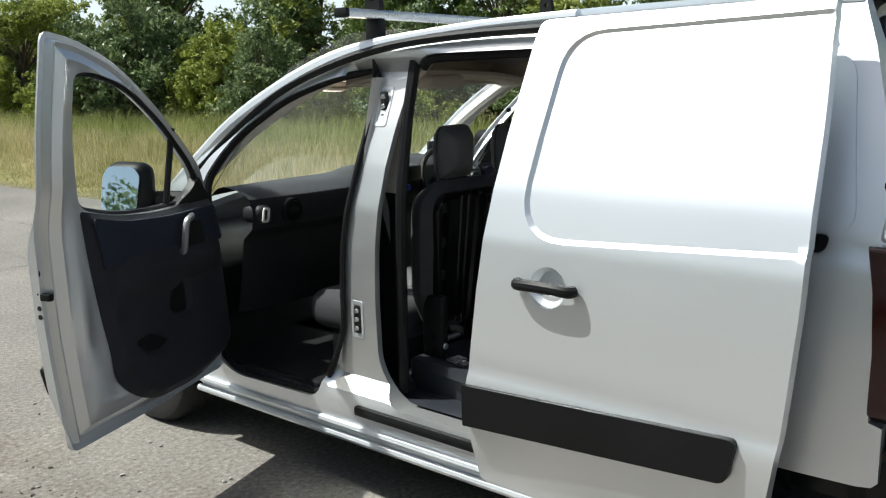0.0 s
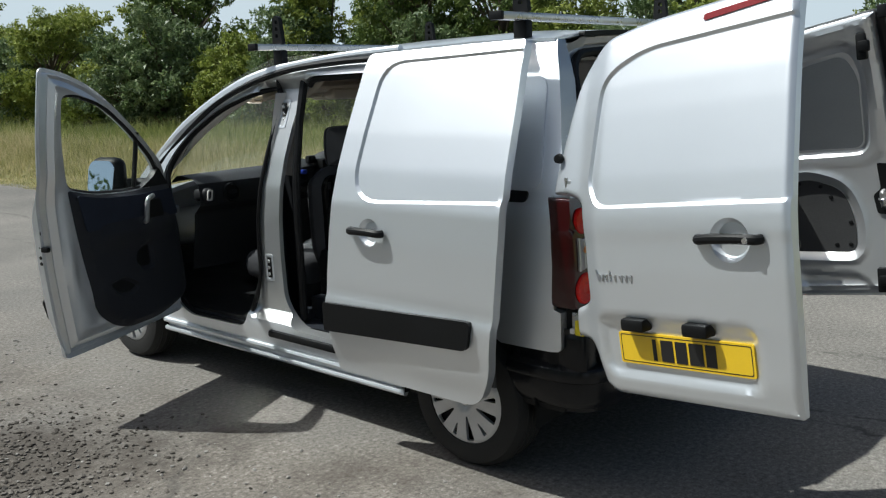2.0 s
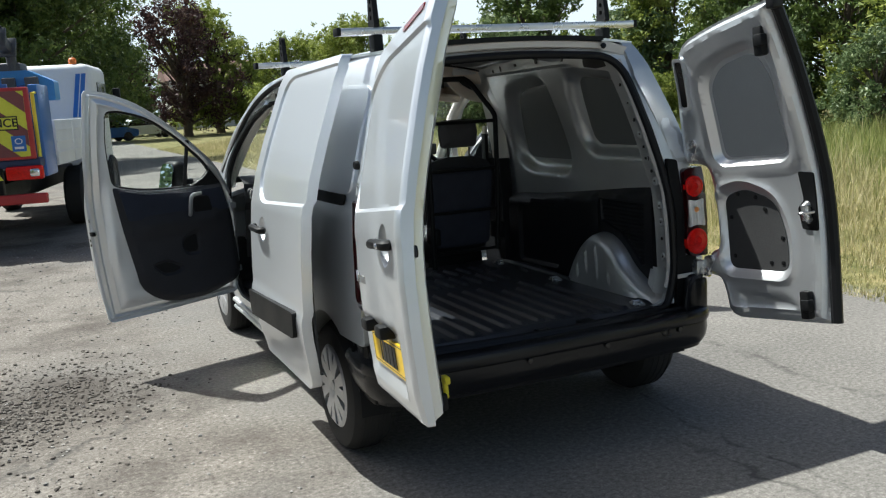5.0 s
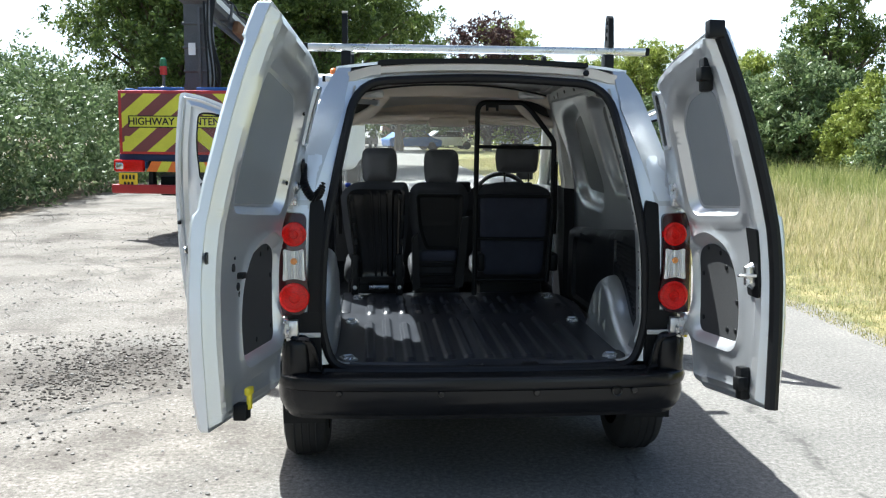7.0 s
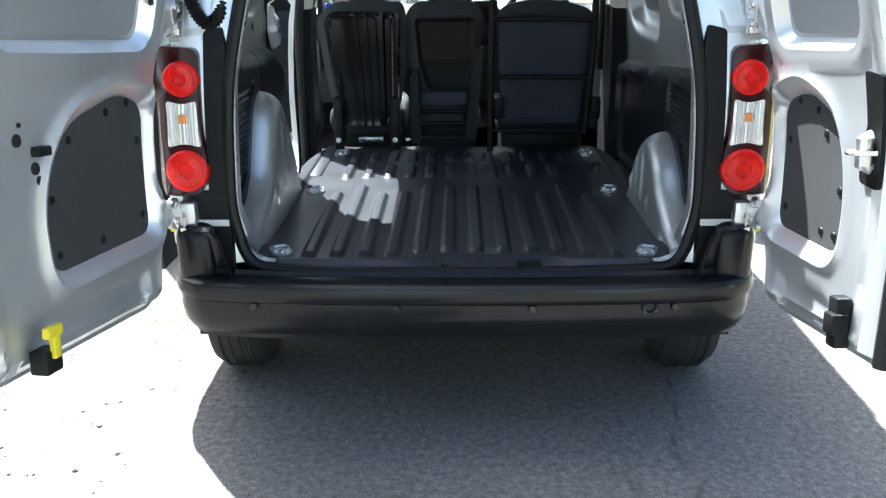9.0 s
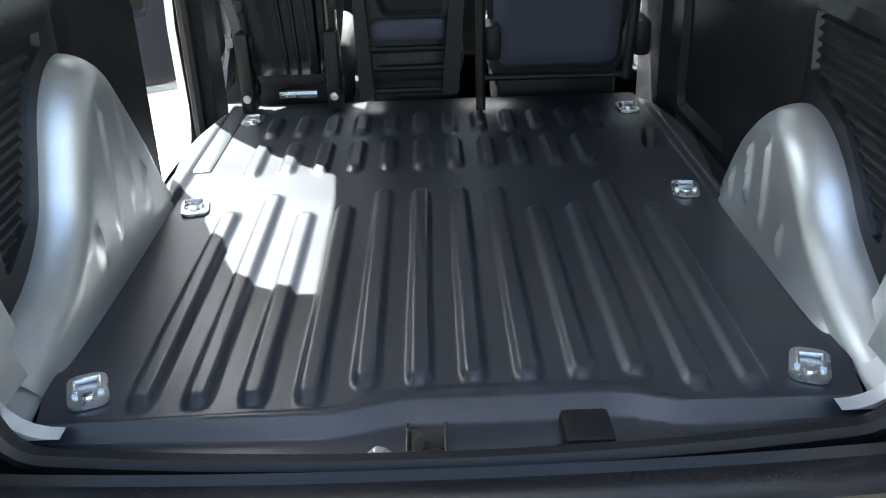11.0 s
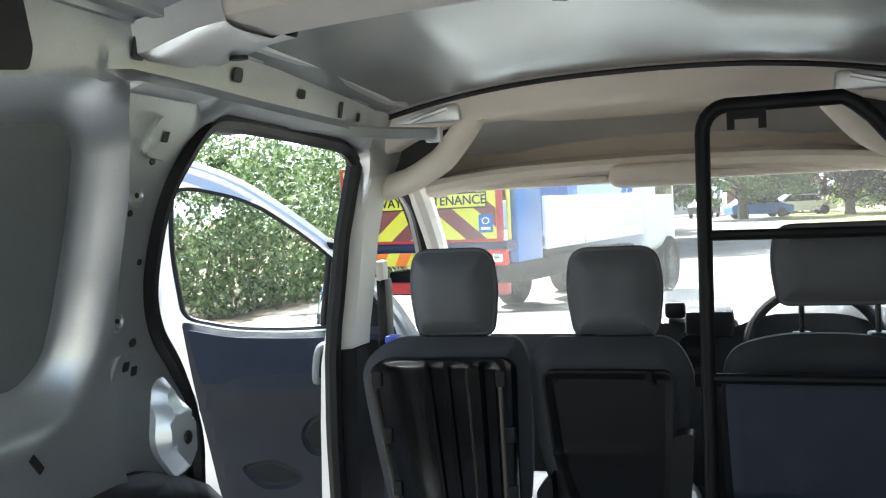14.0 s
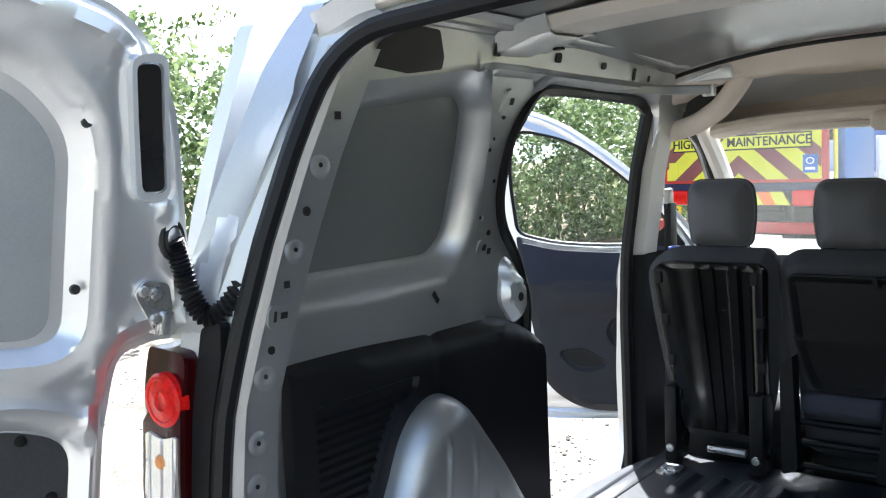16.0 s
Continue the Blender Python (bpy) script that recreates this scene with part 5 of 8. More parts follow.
    tube(bm, [to(0.2, 1.15, -0.01), to(0.24, 1.15, 0.1)], 0.035, 10)
    shell = part("mirror_housing", bm, BLACK, door, "black door mirror")
    bm = bmesh.new()
    slab(bm, rounded([(-0.085, -0.085), (0.085, -0.085), (0.09, 0.05), (0.055, 0.085), (-0.065, 0.085), (-0.09, 0.05)], 0.03), 0, 0.004, lambda u, v, d: Vector((c.x + u, c.y - 0.05 - d + 0.24 * v, c.z + v)), (), 0.05)
    part("mirror_glass", bm, MIRROR, door)
    bm = bmesh.new()
    slab(bm, rounded([(0.08, 1.14), (0.3, 1.14), (0.2, 1.19), (0.15, 1.24)], 0.015), -0.045, -0.005, to, (), 0.04)
    part("mirror_corner", bm, BLACK, door)
    # hinges
    for z in (0.55, 0.98):
        bm = bmesh.new()
        tube(bm, [(0, 0.0, z - 0.04), (0, 0.0, z + 0.04)], 0.014, 10)
        box(bm, *sorted((0, -s * 0.022)), -0.02, 0.03, z - 0.02, z + 0.02, 0.004)
        part("hinge", bm, SILVER, door)
    return door


front_door(-1, 71.5)
front_door(1, 71.5)

# ---- load space ----
RIBS = [(-0.493 + 0.0892 * i, 0.115 if i in (0, 1, 2, 3, 10, 11) else 0.155, (0.885, 0.985, 0.87, 0.9, 0.995, 0.99, 0.99, 0.99, 0.86, 0.865, 1.0, 0.85)[i]) for i in range(12)]
ROW2 = [(-0.40 + 0.0885 * i, 1.145, 1.37) for i in range(10)] + [(-0.49, 1.13, 1.36)]
ROW3 = [(-0.485 + 0.0868 * i, 1.44, 1.62) for i in range(12)]

SLOT = rounded([(0.555, 1.25), (0.6, 1.25), (0.635, 1.42), (0.59, 1.42)], 0.022)


def rib_height(x, y):
    z = np.zeros(np.shape(x))
    for cx, y0, y1 in RIBS + ROW2 + ROW3:
        dy = np.maximum(np.maximum(y0 + 0.02 - y, y - y1 + 0.02), 0)
        z = np.maximum(z, 1 - ease(np.hypot(x - cx, dy), 0.0115, 0.0265))
    z = z - 0.8 * ease(edge_dist(x, y, SLOT), 0, 0.012)
    lip = ease(np.abs(x), 0.64, 0.662) * ease(y, 0.1, 0.2)
    return 0.543 + 0.0145 * z + 0.012 * lip


def floor_front(x):
    return np.interp(x, [-0.66, -0.433, -0.2, -0.17, -0.1, -0.07, 0.255, 0.285, 0.345, 0.375, 0.66], [0.064, 0.07, 0.07, 0.074, 0.1, 0.107, 0.107, 0.1, 0.074, 0.068, 0.064])


def load_floor():
    """A fine grid, so that the ribs and their ends come out round."""
    u = np.linspace(-1, 1, 330)
    v = np.linspace(0, 1, 130)
    y = v[:, None] * (1.80 - 0.08) + 0.08
    wide = np.interp(y, [0.06, 0.18, 1.0, 1.1, 1.3, 1.45, 1.6, 1.75, 1.8], [0.64, 0.665, 0.675, 0.69, 0.71, 0.70, 0.675, 0.645, 0.635])
    x = wide * u[None, :]
    y = y + (floor_front(x) - 0.08) * (1 - v[:, None]) ** 8
    z = rib_height(x, y)
    skirt = (v[:, None] > 0.995) | (np.abs(u)[None, :] > 0.998)
    z = np.where(skirt, 0.515, z)
    bm = bmesh.new()
    grid = [[bm.verts.new((float(x[r, c]), float(y[r, c]), float(z[r, c]))) for c in range(330)] for r in range(130)]
    for p, q in zip(grid, grid[1:]):
        for c in range(329):
            bm.faces.new((p[c], p[c + 1], q[c + 1], q[c]))
    return bm


floor = part("load_floor", load_floor(), LINER, van, "black ribbed load floor liner", smooth=60)
for x, y, turn in ((-0.588, 0.163, 20), (0.588, 0.16, -20), (-0.588, 0.93, 10), (0.588, 0.935, -10), (-0.565, 1.608, 0), (0.586, 1.607, 0)):
    m = Matrix.Translation((x, y, 0.545)) @ pose(0, 0, 0, 0, 0, turn)
    bm = bmesh.new()
    slab(bm, rounded([(-0.032, -0.05), (0.032, -0.05), (0.032, 0.05), (-0.032, 0.05)], 0.024), 0.0, 0.006, lambda u, v, d: m @ Vector((u, v, d)), (), 0.03)
    ring = part("lashing_plate", bm, STEEL, floor, "zinc lashing eye plate")
    bm = bmesh.new()
    tube(bm, [m @ Vector(p) for p in ((-0.02, -0.015, 0.008), (-0.02, 0.02, 0.012), (0.02, 0.02, 0.012), (0.02, -0.015, 0.008))], 0.005, 8)
    lathe(bm, [(0, 0.012), (0.01, 0.01), (0.012, 0.005)], m @ Matrix.Translation((0, -0.02, 0)), 10)
    part("lashing_eye", bm, STEEL, ring)
# sill details at the rear edge
bm = bmesh.new()
rows = []
for x in np.linspace(-0.655, 0.655, 90):
    inner = float(floor_front(x))
    edge_y = -0.052 + 0.21 * x ** 2
    stations = ((-0.22, 0.47), (-0.06, 0.515), (0.0, 0.53), (0.06, 0.5385), (0.14, 0.5395), (0.2, 0.534), (0.27, 0.526), (0.5, 0.525), (0.70, 0.5265), (0.76, 0.53), (0.96, 0.549), (1.03, 0.5525), (1.12, 0.5515), (1.26, 0.5435))
    rows.append([bm.verts.new((x, edge_y + f * (inner - edge_y), z)) for f, z in stations])
for p, q in zip(rows, rows[1:]):
    for k in range(len(p) - 1):
        bm.faces.new((p[k], q[k], q[k + 1], p[k + 1]))
part("sill_lip", bm, LINER, van)
bm = bmesh.new()
box(bm, -0.065, -0.008, -0.052, 0.042, 0.515, 0.545, 0.004)
tube(bm, [(-0.052, -0.03, 0.545), (-0.052, -0.03, 0.552), (-0.021, -0.03, 0.552), (-0.021, -0.03, 0.545)], 0.004, 8)
box(bm, -0.068, -0.062, -0.056, 0.042, 0.52, 0.551, 0.002)
box(bm, -0.011, -0.005, -0.056, 0.042, 0.52, 0.551, 0.002)
part("lock_striker", bm, BLACK_GLOSS, van, "black lock striker on the rear sill")
bm = bmesh.new()
box(bm, 0.165, 0.24, -0.018, 0.062, 0.515, 0.553, 0.008)
box(bm, 0.152, 0.253, -0.03, 0.0, 0.515, 0.537, 0.006)
part("sill_block", bm, BLACK, van)
part("sill_bolt", lathe(bmesh.new(), [(0, 0.016), (0.009, 0.014), (0.0105, 0.006), (0.018, 0.0045), (0.0195, 0.003)], Matrix.Translation((-0.108, -0.002, 0.523)), 12), STEEL, van)

# painted corners where the rear pillars meet the floor
for s in (-1, 1):
    bm = bmesh.new()
    rows = []
    for y, xi, lift in ((0.02, 0.648, 0.0), (0.07, 0.652, 0.0), (0.14, 0.658, 0.004), (0.24, 0.662, 0.008)):
        rows.append([bm.verts.new((s * x, y, z + lift)) for x, z in ((xi, 0.538), (xi + 0.006, 0.552), (xi + 0.03, 0.575), (xi + 0.055, 0.62), (xi + 0.075, 0.70))])
    for p, q in zip(rows, rows[1:]):
        for i in range(4):
            bm.faces.new((p[i], p[i + 1], q[i + 1], q[i]))
    part("pillar_foot", bm, SILVER_IN, van)
# wheel boxes: a bell-shaped arch line, rounded over to a nearly upright inner face
ARCHES = {-1: curve([Vector((y, z, 0)) for y, z in ((0.13, 0.60), (0.226, 0.63), (0.34, 0.665), (0.435, 0.73), (0.483, 0.81), (0.535, 0.91), (0.595, 0.965), (0.67, 0.984), (0.745, 0.95), (0.82, 0.865), (0.9, 0.765), (0.98, 0.65), (1.06, 0.54))], 9),
          1: curve([Vector((y, z, 0)) for y, z in ((0.13, 0.59), (0.24, 0.625), (0.355, 0.69), (0.435, 0.765), (0.51, 0.815), (0.585, 0.838), (0.66, 0.835), (0.75, 0.8), (0.84, 0.725), (0.91, 0.63), (0.96, 0.54))], 9)}


def wheel_box(s):
    bm = bmesh.new()
    line = ARCHES[s]
    n = len(line)
    k = 1.0 if s < 0 else 0.64
    rows = []
    for i, p in enumerate(line):
        g = line[min(i + 1, n - 1)] - line[max(i - 1, 0)]
        g.normalize()
        py, pz = p[0], p[1]
        row = [(0.785, py, pz)]
        for a in np.linspace(0.0, math.pi / 2, 9):
            e = 0.07 * (1 - math.cos(a))
            row.append((0.738 - 0.083 * math.sin(a), py + g[1] * e, pz - g[0] * e))
        x1, y1, z1 = row[-1]
        for q in np.linspace(0.06, 1.0, 16):
            z = z1 + (0.535 - z1) * q
            rise = 0.545 + (z - 0.545) / k
            rib = sum(math.exp(-((y1 - c - 0.12 * (rise - 0.7)) / 0.007) ** 2) * float(ease(rise, lo, lo + 0.02) * (1 - ease(rise, hi - 0.02, hi))) for c, lo, hi in ((0.60, 0.62, 0.9), (0.70, 0.66, 0.87), (0.50, 0.6, 0.7), (0.80, 0.6, 0.72)))
            row.append((x1 - 0.012 * q - 0.009 * rib, y1, z))
        rows.append([bm.verts.new((s * x, y, z)) for x, y, z in row])
    for p, q in zip(rows, rows[1:]):
        for j in range(len(p) - 1):
            bm.faces.new((p[j], p[j + 1], q[j + 1], q[j]))
    bmesh.ops.recalc_face_normals(bm, faces=bm.faces)
    return bm


for s in (-1, 1):
    part("wheel_box", wheel_box(s), SILVER_IN, van, "silver painted inner wheel arch", smooth=60)

# black lower side linings with ventilation slats
def side_lining(s):
    top = [(0.22, 1.155), (0.5, 1.14), (0.7, 1.128), (0.9, 1.128), (1.0, 1.112), (1.1, 1.075), (1.175, 1.035)] if s < 0 else [(0.22, 1.12), (0.6, 1.075), (1.0, 1.03), (1.3, 1.0), (1.55, 0.987), (1.72, 0.97)]
    out = [(0.22, 0.53)] + [(1.175, 0.53) if s < 0 else (1.72, 0.53)] + top[::-1]
    brink = [(0.70, 0.30), (0.745, 0.40), (0.82, 0.445), (0.92, 0.495), (0.985, 0.545), (1.01, 0.61), (1.04, 0.62)] if s < 0 else [(0.70, 0.315), (0.78, 0.4), (0.845, 0.48), (0.88, 0.6), (0.9, 0.66), (0.98, 0.67), (1.02, 0.67)]
    vent = rounded([(0.285, brink[0][0])] + [(y, z) for z, y in brink] + [(0.285, brink[-1][0])], 0.008)
    seam = [(0.697, 0.55), (0.703, 0.55), (0.703, 1.06), (0.697, 1.06)]
    pocket = rounded([(1.12, 0.56), (1.6, 0.55), (1.6, 0.88), (1.56, 0.925), (1.12, 0.95)], 0.05)
    def f(y, z):
        edge = np.interp(y, [p[0] for p in top], [p[1] for p in top])
        x = 0.733 + 0.04 * ease(z - edge, -0.05, 0.0) ** 2 + 0.008 * np.exp(-((y - 0.7) / 0.005) ** 2)
        x = x + 0.014 * ease(edge_dist(y, z, vent), 0, 0.006)
        if s > 0:
            x = x + 0.02 * ease(edge_dist(y, z, pocket), 0, 0.02)
        return np.stack([s * x, y, z], 1)
    lining = part("side_lining", sheet(bmesh.new(), out, f, lambda y, z: f(y, z) + np.array([s * 0.03, 0, 0]), (), 0.03, [seam, offset_loop(out, -0.02), vent, offset_loop(vent, -0.006)] + ([pocket, offset_loop(pocket, -0.02)] if s > 0 else [])), LINING, van, "black plastic side lining")
    for k in range(15):
        z = brink[0][0] + 0.02 + 0.0205 * k
        y1 = float(np.interp(z - 0.012, [p[0] for p in brink], [p[1] for p in brink]))
        bm = bmesh.new()
        rows = [[bm.verts.new((s * x, y, z + dz)) for x, dz in ((0.749, 0.005), (0.739, -0.003), (0.739, -0.007), (0.749, 0.001))] for y in (0.287, y1 - 0.004)]
        for q in range(4):
            bm.faces.new((rows[0][q], rows[0][(q + 1) % 4], rows[1][(q + 1) % 4], rows[1][q]))
        bm.faces.new(rows[0])
        bm.faces.new(rows[1][::-1])
        part("slat", bm, LINING, lining, smooth=0)
    return lining


side_lining(-1)
side_lining(1)
# grey blanks seen inside the pressed recesses
for s, recs in ((-1, [RECESS_A]), (1, [RECESS_A, RECESS_B])):
    for r in recs:
        inner = offset_loop(r, -0.012)
        low = offset_loop(r, -0.018)
        bm = bmesh.new()
        sheet(bm, inner, lambda u, v: np.stack([s * (side_x(u, v) - 0.0535 - 0.006 * ease(edge_dist(u, v, inner), 0, 0.006)), u, v], 1), lambda u, v: np.stack([s * (side_x(u, v) - 0.046), u, v], 1), (), 0.03, [low])
        part("window_blank", bm, GREY_PANEL, van, "dull grey blanking panel")
# stamped features of the post behind the side opening
for y, z, r, dark in ((0.868, 1.578, 0.013, 0), (0.864, 1.552, 0.005, 1), (0.92, 1.475, 0.005, 1), (0.897, 1.383, 0.013, 0), (0.952, 1.342, 0.008, 1), (0.885, 1.63, 0.006, 1)):
    m = Matrix.Translation(on_inner(-1, y, z)) @ pose(0, 0, 0, 0, 90, 0)
    if dark:
        part("hole", lathe(bmesh.new(), [(0, 0.002), (r, 0.002), (r + 0.001, -0.001)], m, 10), INK_AND_SHADE, van)
    else:
        boss = part("boss", lathe(bmesh.new(), [(r + 0.006, -0.001), (r + 0.003, 0.003), (r, 0.004), (r * 0.75, 0.001), (0, 0.001)], m, 18), SILVER_IN, van)
        part("hole", lathe(bmesh.new(), [(0, 0.003), (0.004, 0.003), (0.005, 0)], m, 8), INK_AND_SHADE, boss)
for pad, marks in ((rounded([(0.845, 1.415, 0.02), (0.9, 1.41, 0.02), (0.91, 1.53, 0.01), (0.85, 1.535, 0.01)], 0.02), ()), (rounded([(0.905, 1.275), (0.985, 1.27), (0.985, 1.318), (0.915, 1.325)], 0.012), ((0.938, 1.303), (0.962, 1.292))), (rounded([(0.855, 1.635), (0.915, 1.63), (0.92, 1.69), (0.87, 1.695)], 0.014), ((0.892, 1.665),))):
    plate_ = part("post_pad", slab(bmesh.new(), pad, -0.002, 0.007, lambda u, v, d: on_inner(-1, u, v, d), (), 0.02), SILVER_IN, van, "pressed pad on the post")
    for y, z in marks:
        part("hole", slab(bmesh.new(), rounded([(y - 0.007, z - 0.008), (y + 0.007, z - 0.008), (y + 0.007, z + 0.008), (y - 0.007, z + 0.008)], 0.002), 0.006, 0.009, lambda u, v, d: on_inner(-1, u, v, d)), INK_AND_SHADE, plate_)
bm = bmesh.new()
BRACKET = rounded([(0.965, 1.16, 0.03), (1.03, 1.085, 0.04), (1.08, 1.13, 0.03), (1.075, 1.2, 0.04), (1.02, 1.275, 0.03), (0.985, 1.265, 0.03)], 0.03)
sheet(bm, BRACKET, lambda u, v: np.stack([-0.738 + 0.022 * ease(edge_dist(u, v, BRACKET), 0.0, 0.018) - 0.012 * ease(v, 1.21, 1.235), u, v], 1), lambda u, v: np.stack([np.full(np.shape(u), -0.75), u, v], 1), (), 0.012, [offset_loop(BRACKET, -0.009)])
bracket = part("post_bracket", bm, SILVER, van, "pale painted post bracket")
part("hole", lathe(bmesh.new(), [(0, 0.003), (0.011, 0.002), (0.012, 0)], Matrix.Translation((-0.7155, 1.03, 1.165)) @ pose(0, 0, 0, 0, 90, 0), 14), INK_AND_SHADE, bracket)
part("panel_hole", slab(bmesh.new(), [(0.70, 1.214), (0.72, 1.19), (0.728, 1.198), (0.708, 1.222)], 0.001, 0.004, lambda u, v, d: on_inner(-1, u, v, d)), INK_AND_SHADE, van)

# black rubber down the rear edge of the side opening
SEAL_LINE = curve([(-0.655, 1.69, 1.66), (-0.662, 1.64, 1.69), (-0.655, 1.5, 1.697), (-0.65, 1.3, 1.702), (-0.642, 1.1, 1.703), (-0.64, 1.02, 1.69), (-0.65, 0.968, 1.64), (-0.675, 0.945, 1.58), (-0.703, 0.947, 1.505), (-0.735, 0.97, 1.42), (-0.757, 1.015, 1.35), (-0.778, 1.09, 1.28), (-0.796, 1.15, 1.205), (-0.79, 1.165, 1.12), (-0.79, 1.16, 1.0), (-0.79, 1.155, 0.6)], 6)
part("opening_seal", tube(bmesh.new(), SEAL_LINE, 0.017, 8), RUBBER, van, "black rubber seal of the side opening")

# sheet added to trim the floor's sun patch, covered outside by the sliding door
SUN_TRIM = [(0.93, 1.5), (0.94, 1.62), (1.02, 1.715), (1.1, 1.712), (1.06, 1.62), (1.045, 1.5), (1.075, 1.39), (1.15, 1.285), (1.19, 1.19), (1.175, 1.19), (1.09, 1.285), (0.97, 1.39)]
part("sun_trim_sheet", slab(bmesh.new(), SUN_TRIM, 0.004, 0.02, lambda u, v, d: Vector((-float(side_x(u, v)) + d, u, v)), (), 0.04), SILVER, van, "silver sheet outside the opening seal, added to trim sunlight")


def post_x(z):
    return float(np.interp(z, [0.63, 0.8, 1.0, 1.22, 1.37, 1.47, 1.65, 1.72], [0.749, 0.75, 0.752, 0.743, 0.718, 0.705, 0.662, 0.645]))


part("post_seal", tube(bmesh.new(), [(-post_x(z) * 1.012, 1.725, z) for z in np.linspace(0.45, 1.7, 18)], 0.021, 8), RUBBER, van, "black rubber seal down the centre post")

# centre posts: pale upper trim, dark lower trim
for s in (-1, 1):
    bm = bmesh.new()
    rows = []
    for z in np.linspace(1.2, 1.625, 12):
        x = post_x(z)
        rows.append([bm.verts.new((s * (x + 0.02), 1.73, z)), bm.verts.new((s * x, 1.735, z)), bm.verts.new((s * (x - 0.03), 1.765, z)), bm.verts.new((s * (x - 0.035), 1.86, z)), bm.verts.new((s * (x + 0.05), 1.89, z))])
    for a, b in zip(rows, rows[1:]):
        for k in range(4):
            bm.faces.new((a[k], a[k + 1], b[k + 1], b[k]))
    part("post_trim_upper", bm, PALE_TRIM, van, "pale grey post trim")
    bm = bmesh.new()
    rows = []
    for z in np.linspace(0.45, 1.2, 12):
        x = post_x(z)
        w = 0.01 * float(ease(1.0 - z, 0, 0.4))
        b = 1.90 if s < 0 else 2.02
        rows.append([bm.verts.new((s * (x + 0.02), 1.735 - w, z)), bm.verts.new((s * x, 1.74 - w, z)), bm.verts.new((s * (x - 0.04), 1.76 - w, z)), bm.verts.new((s * (x - 0.045), b, z)), bm.verts.new((s * (x + 0.05), b + 0.03, z))])
    for a, b in zip(rows, rows[1:]):
        for k in range(4):
            bm.faces.new((a[k], a[k + 1], b[k + 1], b[k]))
    part("post_trim_lower", bm, TRIM, van)
    # belt and guide
    bm = bmesh.new()
    box(bm, *sorted((s * 0.665, s * 0.69)), 1.88, 1.93, 0.9, 1.36, 0.003)
    part("seat_belt", bm, RUBBER, van, "black seat belt webbing")
    bm = bmesh.new()
    box(bm, *sorted((s * 0.668, s * 0.692)), 1.88, 1.92, 1.335, 1.41, 0.009)
    part("belt_guide", bm, PALE_TRIM, van)
bm = bmesh.new()
box(bm, -0.645, -0.61, 1.8, 1.84, 1.2, 1.225, 0.008)
part("belt_clip", bm, BLUE_TAG, van, "blue plastic clip by the seat belt")

# headliner: rear header, hollow shelf, visors
prof = [(1.748, 1.818), (1.752, 1.808), (1.762, 1.785), (1.775, 1.758), (1.79, 1.742), (1.81, 1.736), (1.84, 1.739), (1.95, 1.748), (2.08, 1.752), (2.2, 1.738), (2.28, 1.715), (2.33, 1.685), (2.345, 1.655), (2.32, 1.64), (2.22, 1.628), (2.15, 1.634), (2.128, 1.63), (2.118, 1.615), (2.125, 1.598), (2.15, 1.589), (2.25, 1.588), (2.36, 1.61)]
bm = bmesh.new()
rows = []
for x in np.linspace(-0.62, 0.62, 41):
    dr = -0.06 * abs(x / 0.62) ** 6
    back = 0.05 * (1 - (x / 0.62) ** 2)
    rows.append([bm.verts.new((x, y + (back if y > 2.1 else 0), z + dr * (1 if y < 2.0 else 0.3) + 0.02 * (1 - (x / 0.62) ** 2))) for y, z in prof])
for a, b in zip(rows, rows[1:]):
    for k in range(len(prof) - 1):
        bm.faces.new((a[k], a[k + 1], b[k + 1], b[k]))
for r in (rows[0], rows[-1]):
    bm.faces.new(r[4:16])
part("headliner", bm, HEADLINER, van, "beige cloth headliner")
strip = [(x, 1.742, float(roof_z(np.array(x), np.array(1.742))) - 0.019) for x in np.linspace(-0.6, 0.6, 25)]
part("roof_seam", tube(bmesh.new(), strip, 0.006, 6), RUBBER, van, "black seam between roof metal and headliner")
for s in (-1, 1):
    # flat black plate that paints the shade of the hollow over the post
    void_shade = [(0.43, 1.765), (0.42, 1.745), (0.472, 1.69), (0.506, 1.66), (0.57, 1.63), (0.66, 1.61), (0.69, 1.61), (0.69, 1.69), (0.62, 1.765)]
    part("roof_void_shade", slab(bmesh.new(), void_shade, 0.0, 0.004, lambda u, v, d: Vector((s * u, 1.91 + d, v)), (), 0.1), INK_AND_SHADE, van, "black plate painting the shade above the post trim")
    arm = curve([(s * 0.395, 1.83, 1.765), (s * 0.42, 1.845, 1.73), (s * 0.472, 1.855, 1.672), (s * 0.51, 1.86, 1.645), (s * 0.57, 1.865, 1.615), (s * 0.65, 1.87, 1.594)], 6)
    part("headliner_arm", tube(bmesh.new(), arm, 0.033, 12), HEADLINER, van, "padded beige headliner edge sweeping to the post")
    bm = bmesh.new()
    box(bm, *sorted((s * 0.41, s * 0.64)), 1.762, 1.80, 1.742, 1.79, 0.01)
    tube(bm, [(s * 0.44, 1.762, 1.775), (s * 0.5, 1.758, 1.758), (s * 0.53, 1.762, 1.75)], 0.006, 6)
    part("roof_header_end", bm, SILVER_IN, van)
    bm = bmesh.new()
    box(bm, *sorted((s * 0.12, s * 0.56)), 2.19, 2.34, 1.585, 1.607, 0.01)
    part("sun_visor", bm, HEADLINER, van, "pale sun visor folded up")
bm = bmesh.new()
box(bm, -0.11, 0.15, 2.12, 2.34, 1.57, 1.63, 0.025, 3)
part("overhead_console", bm, HEADLINER, van)

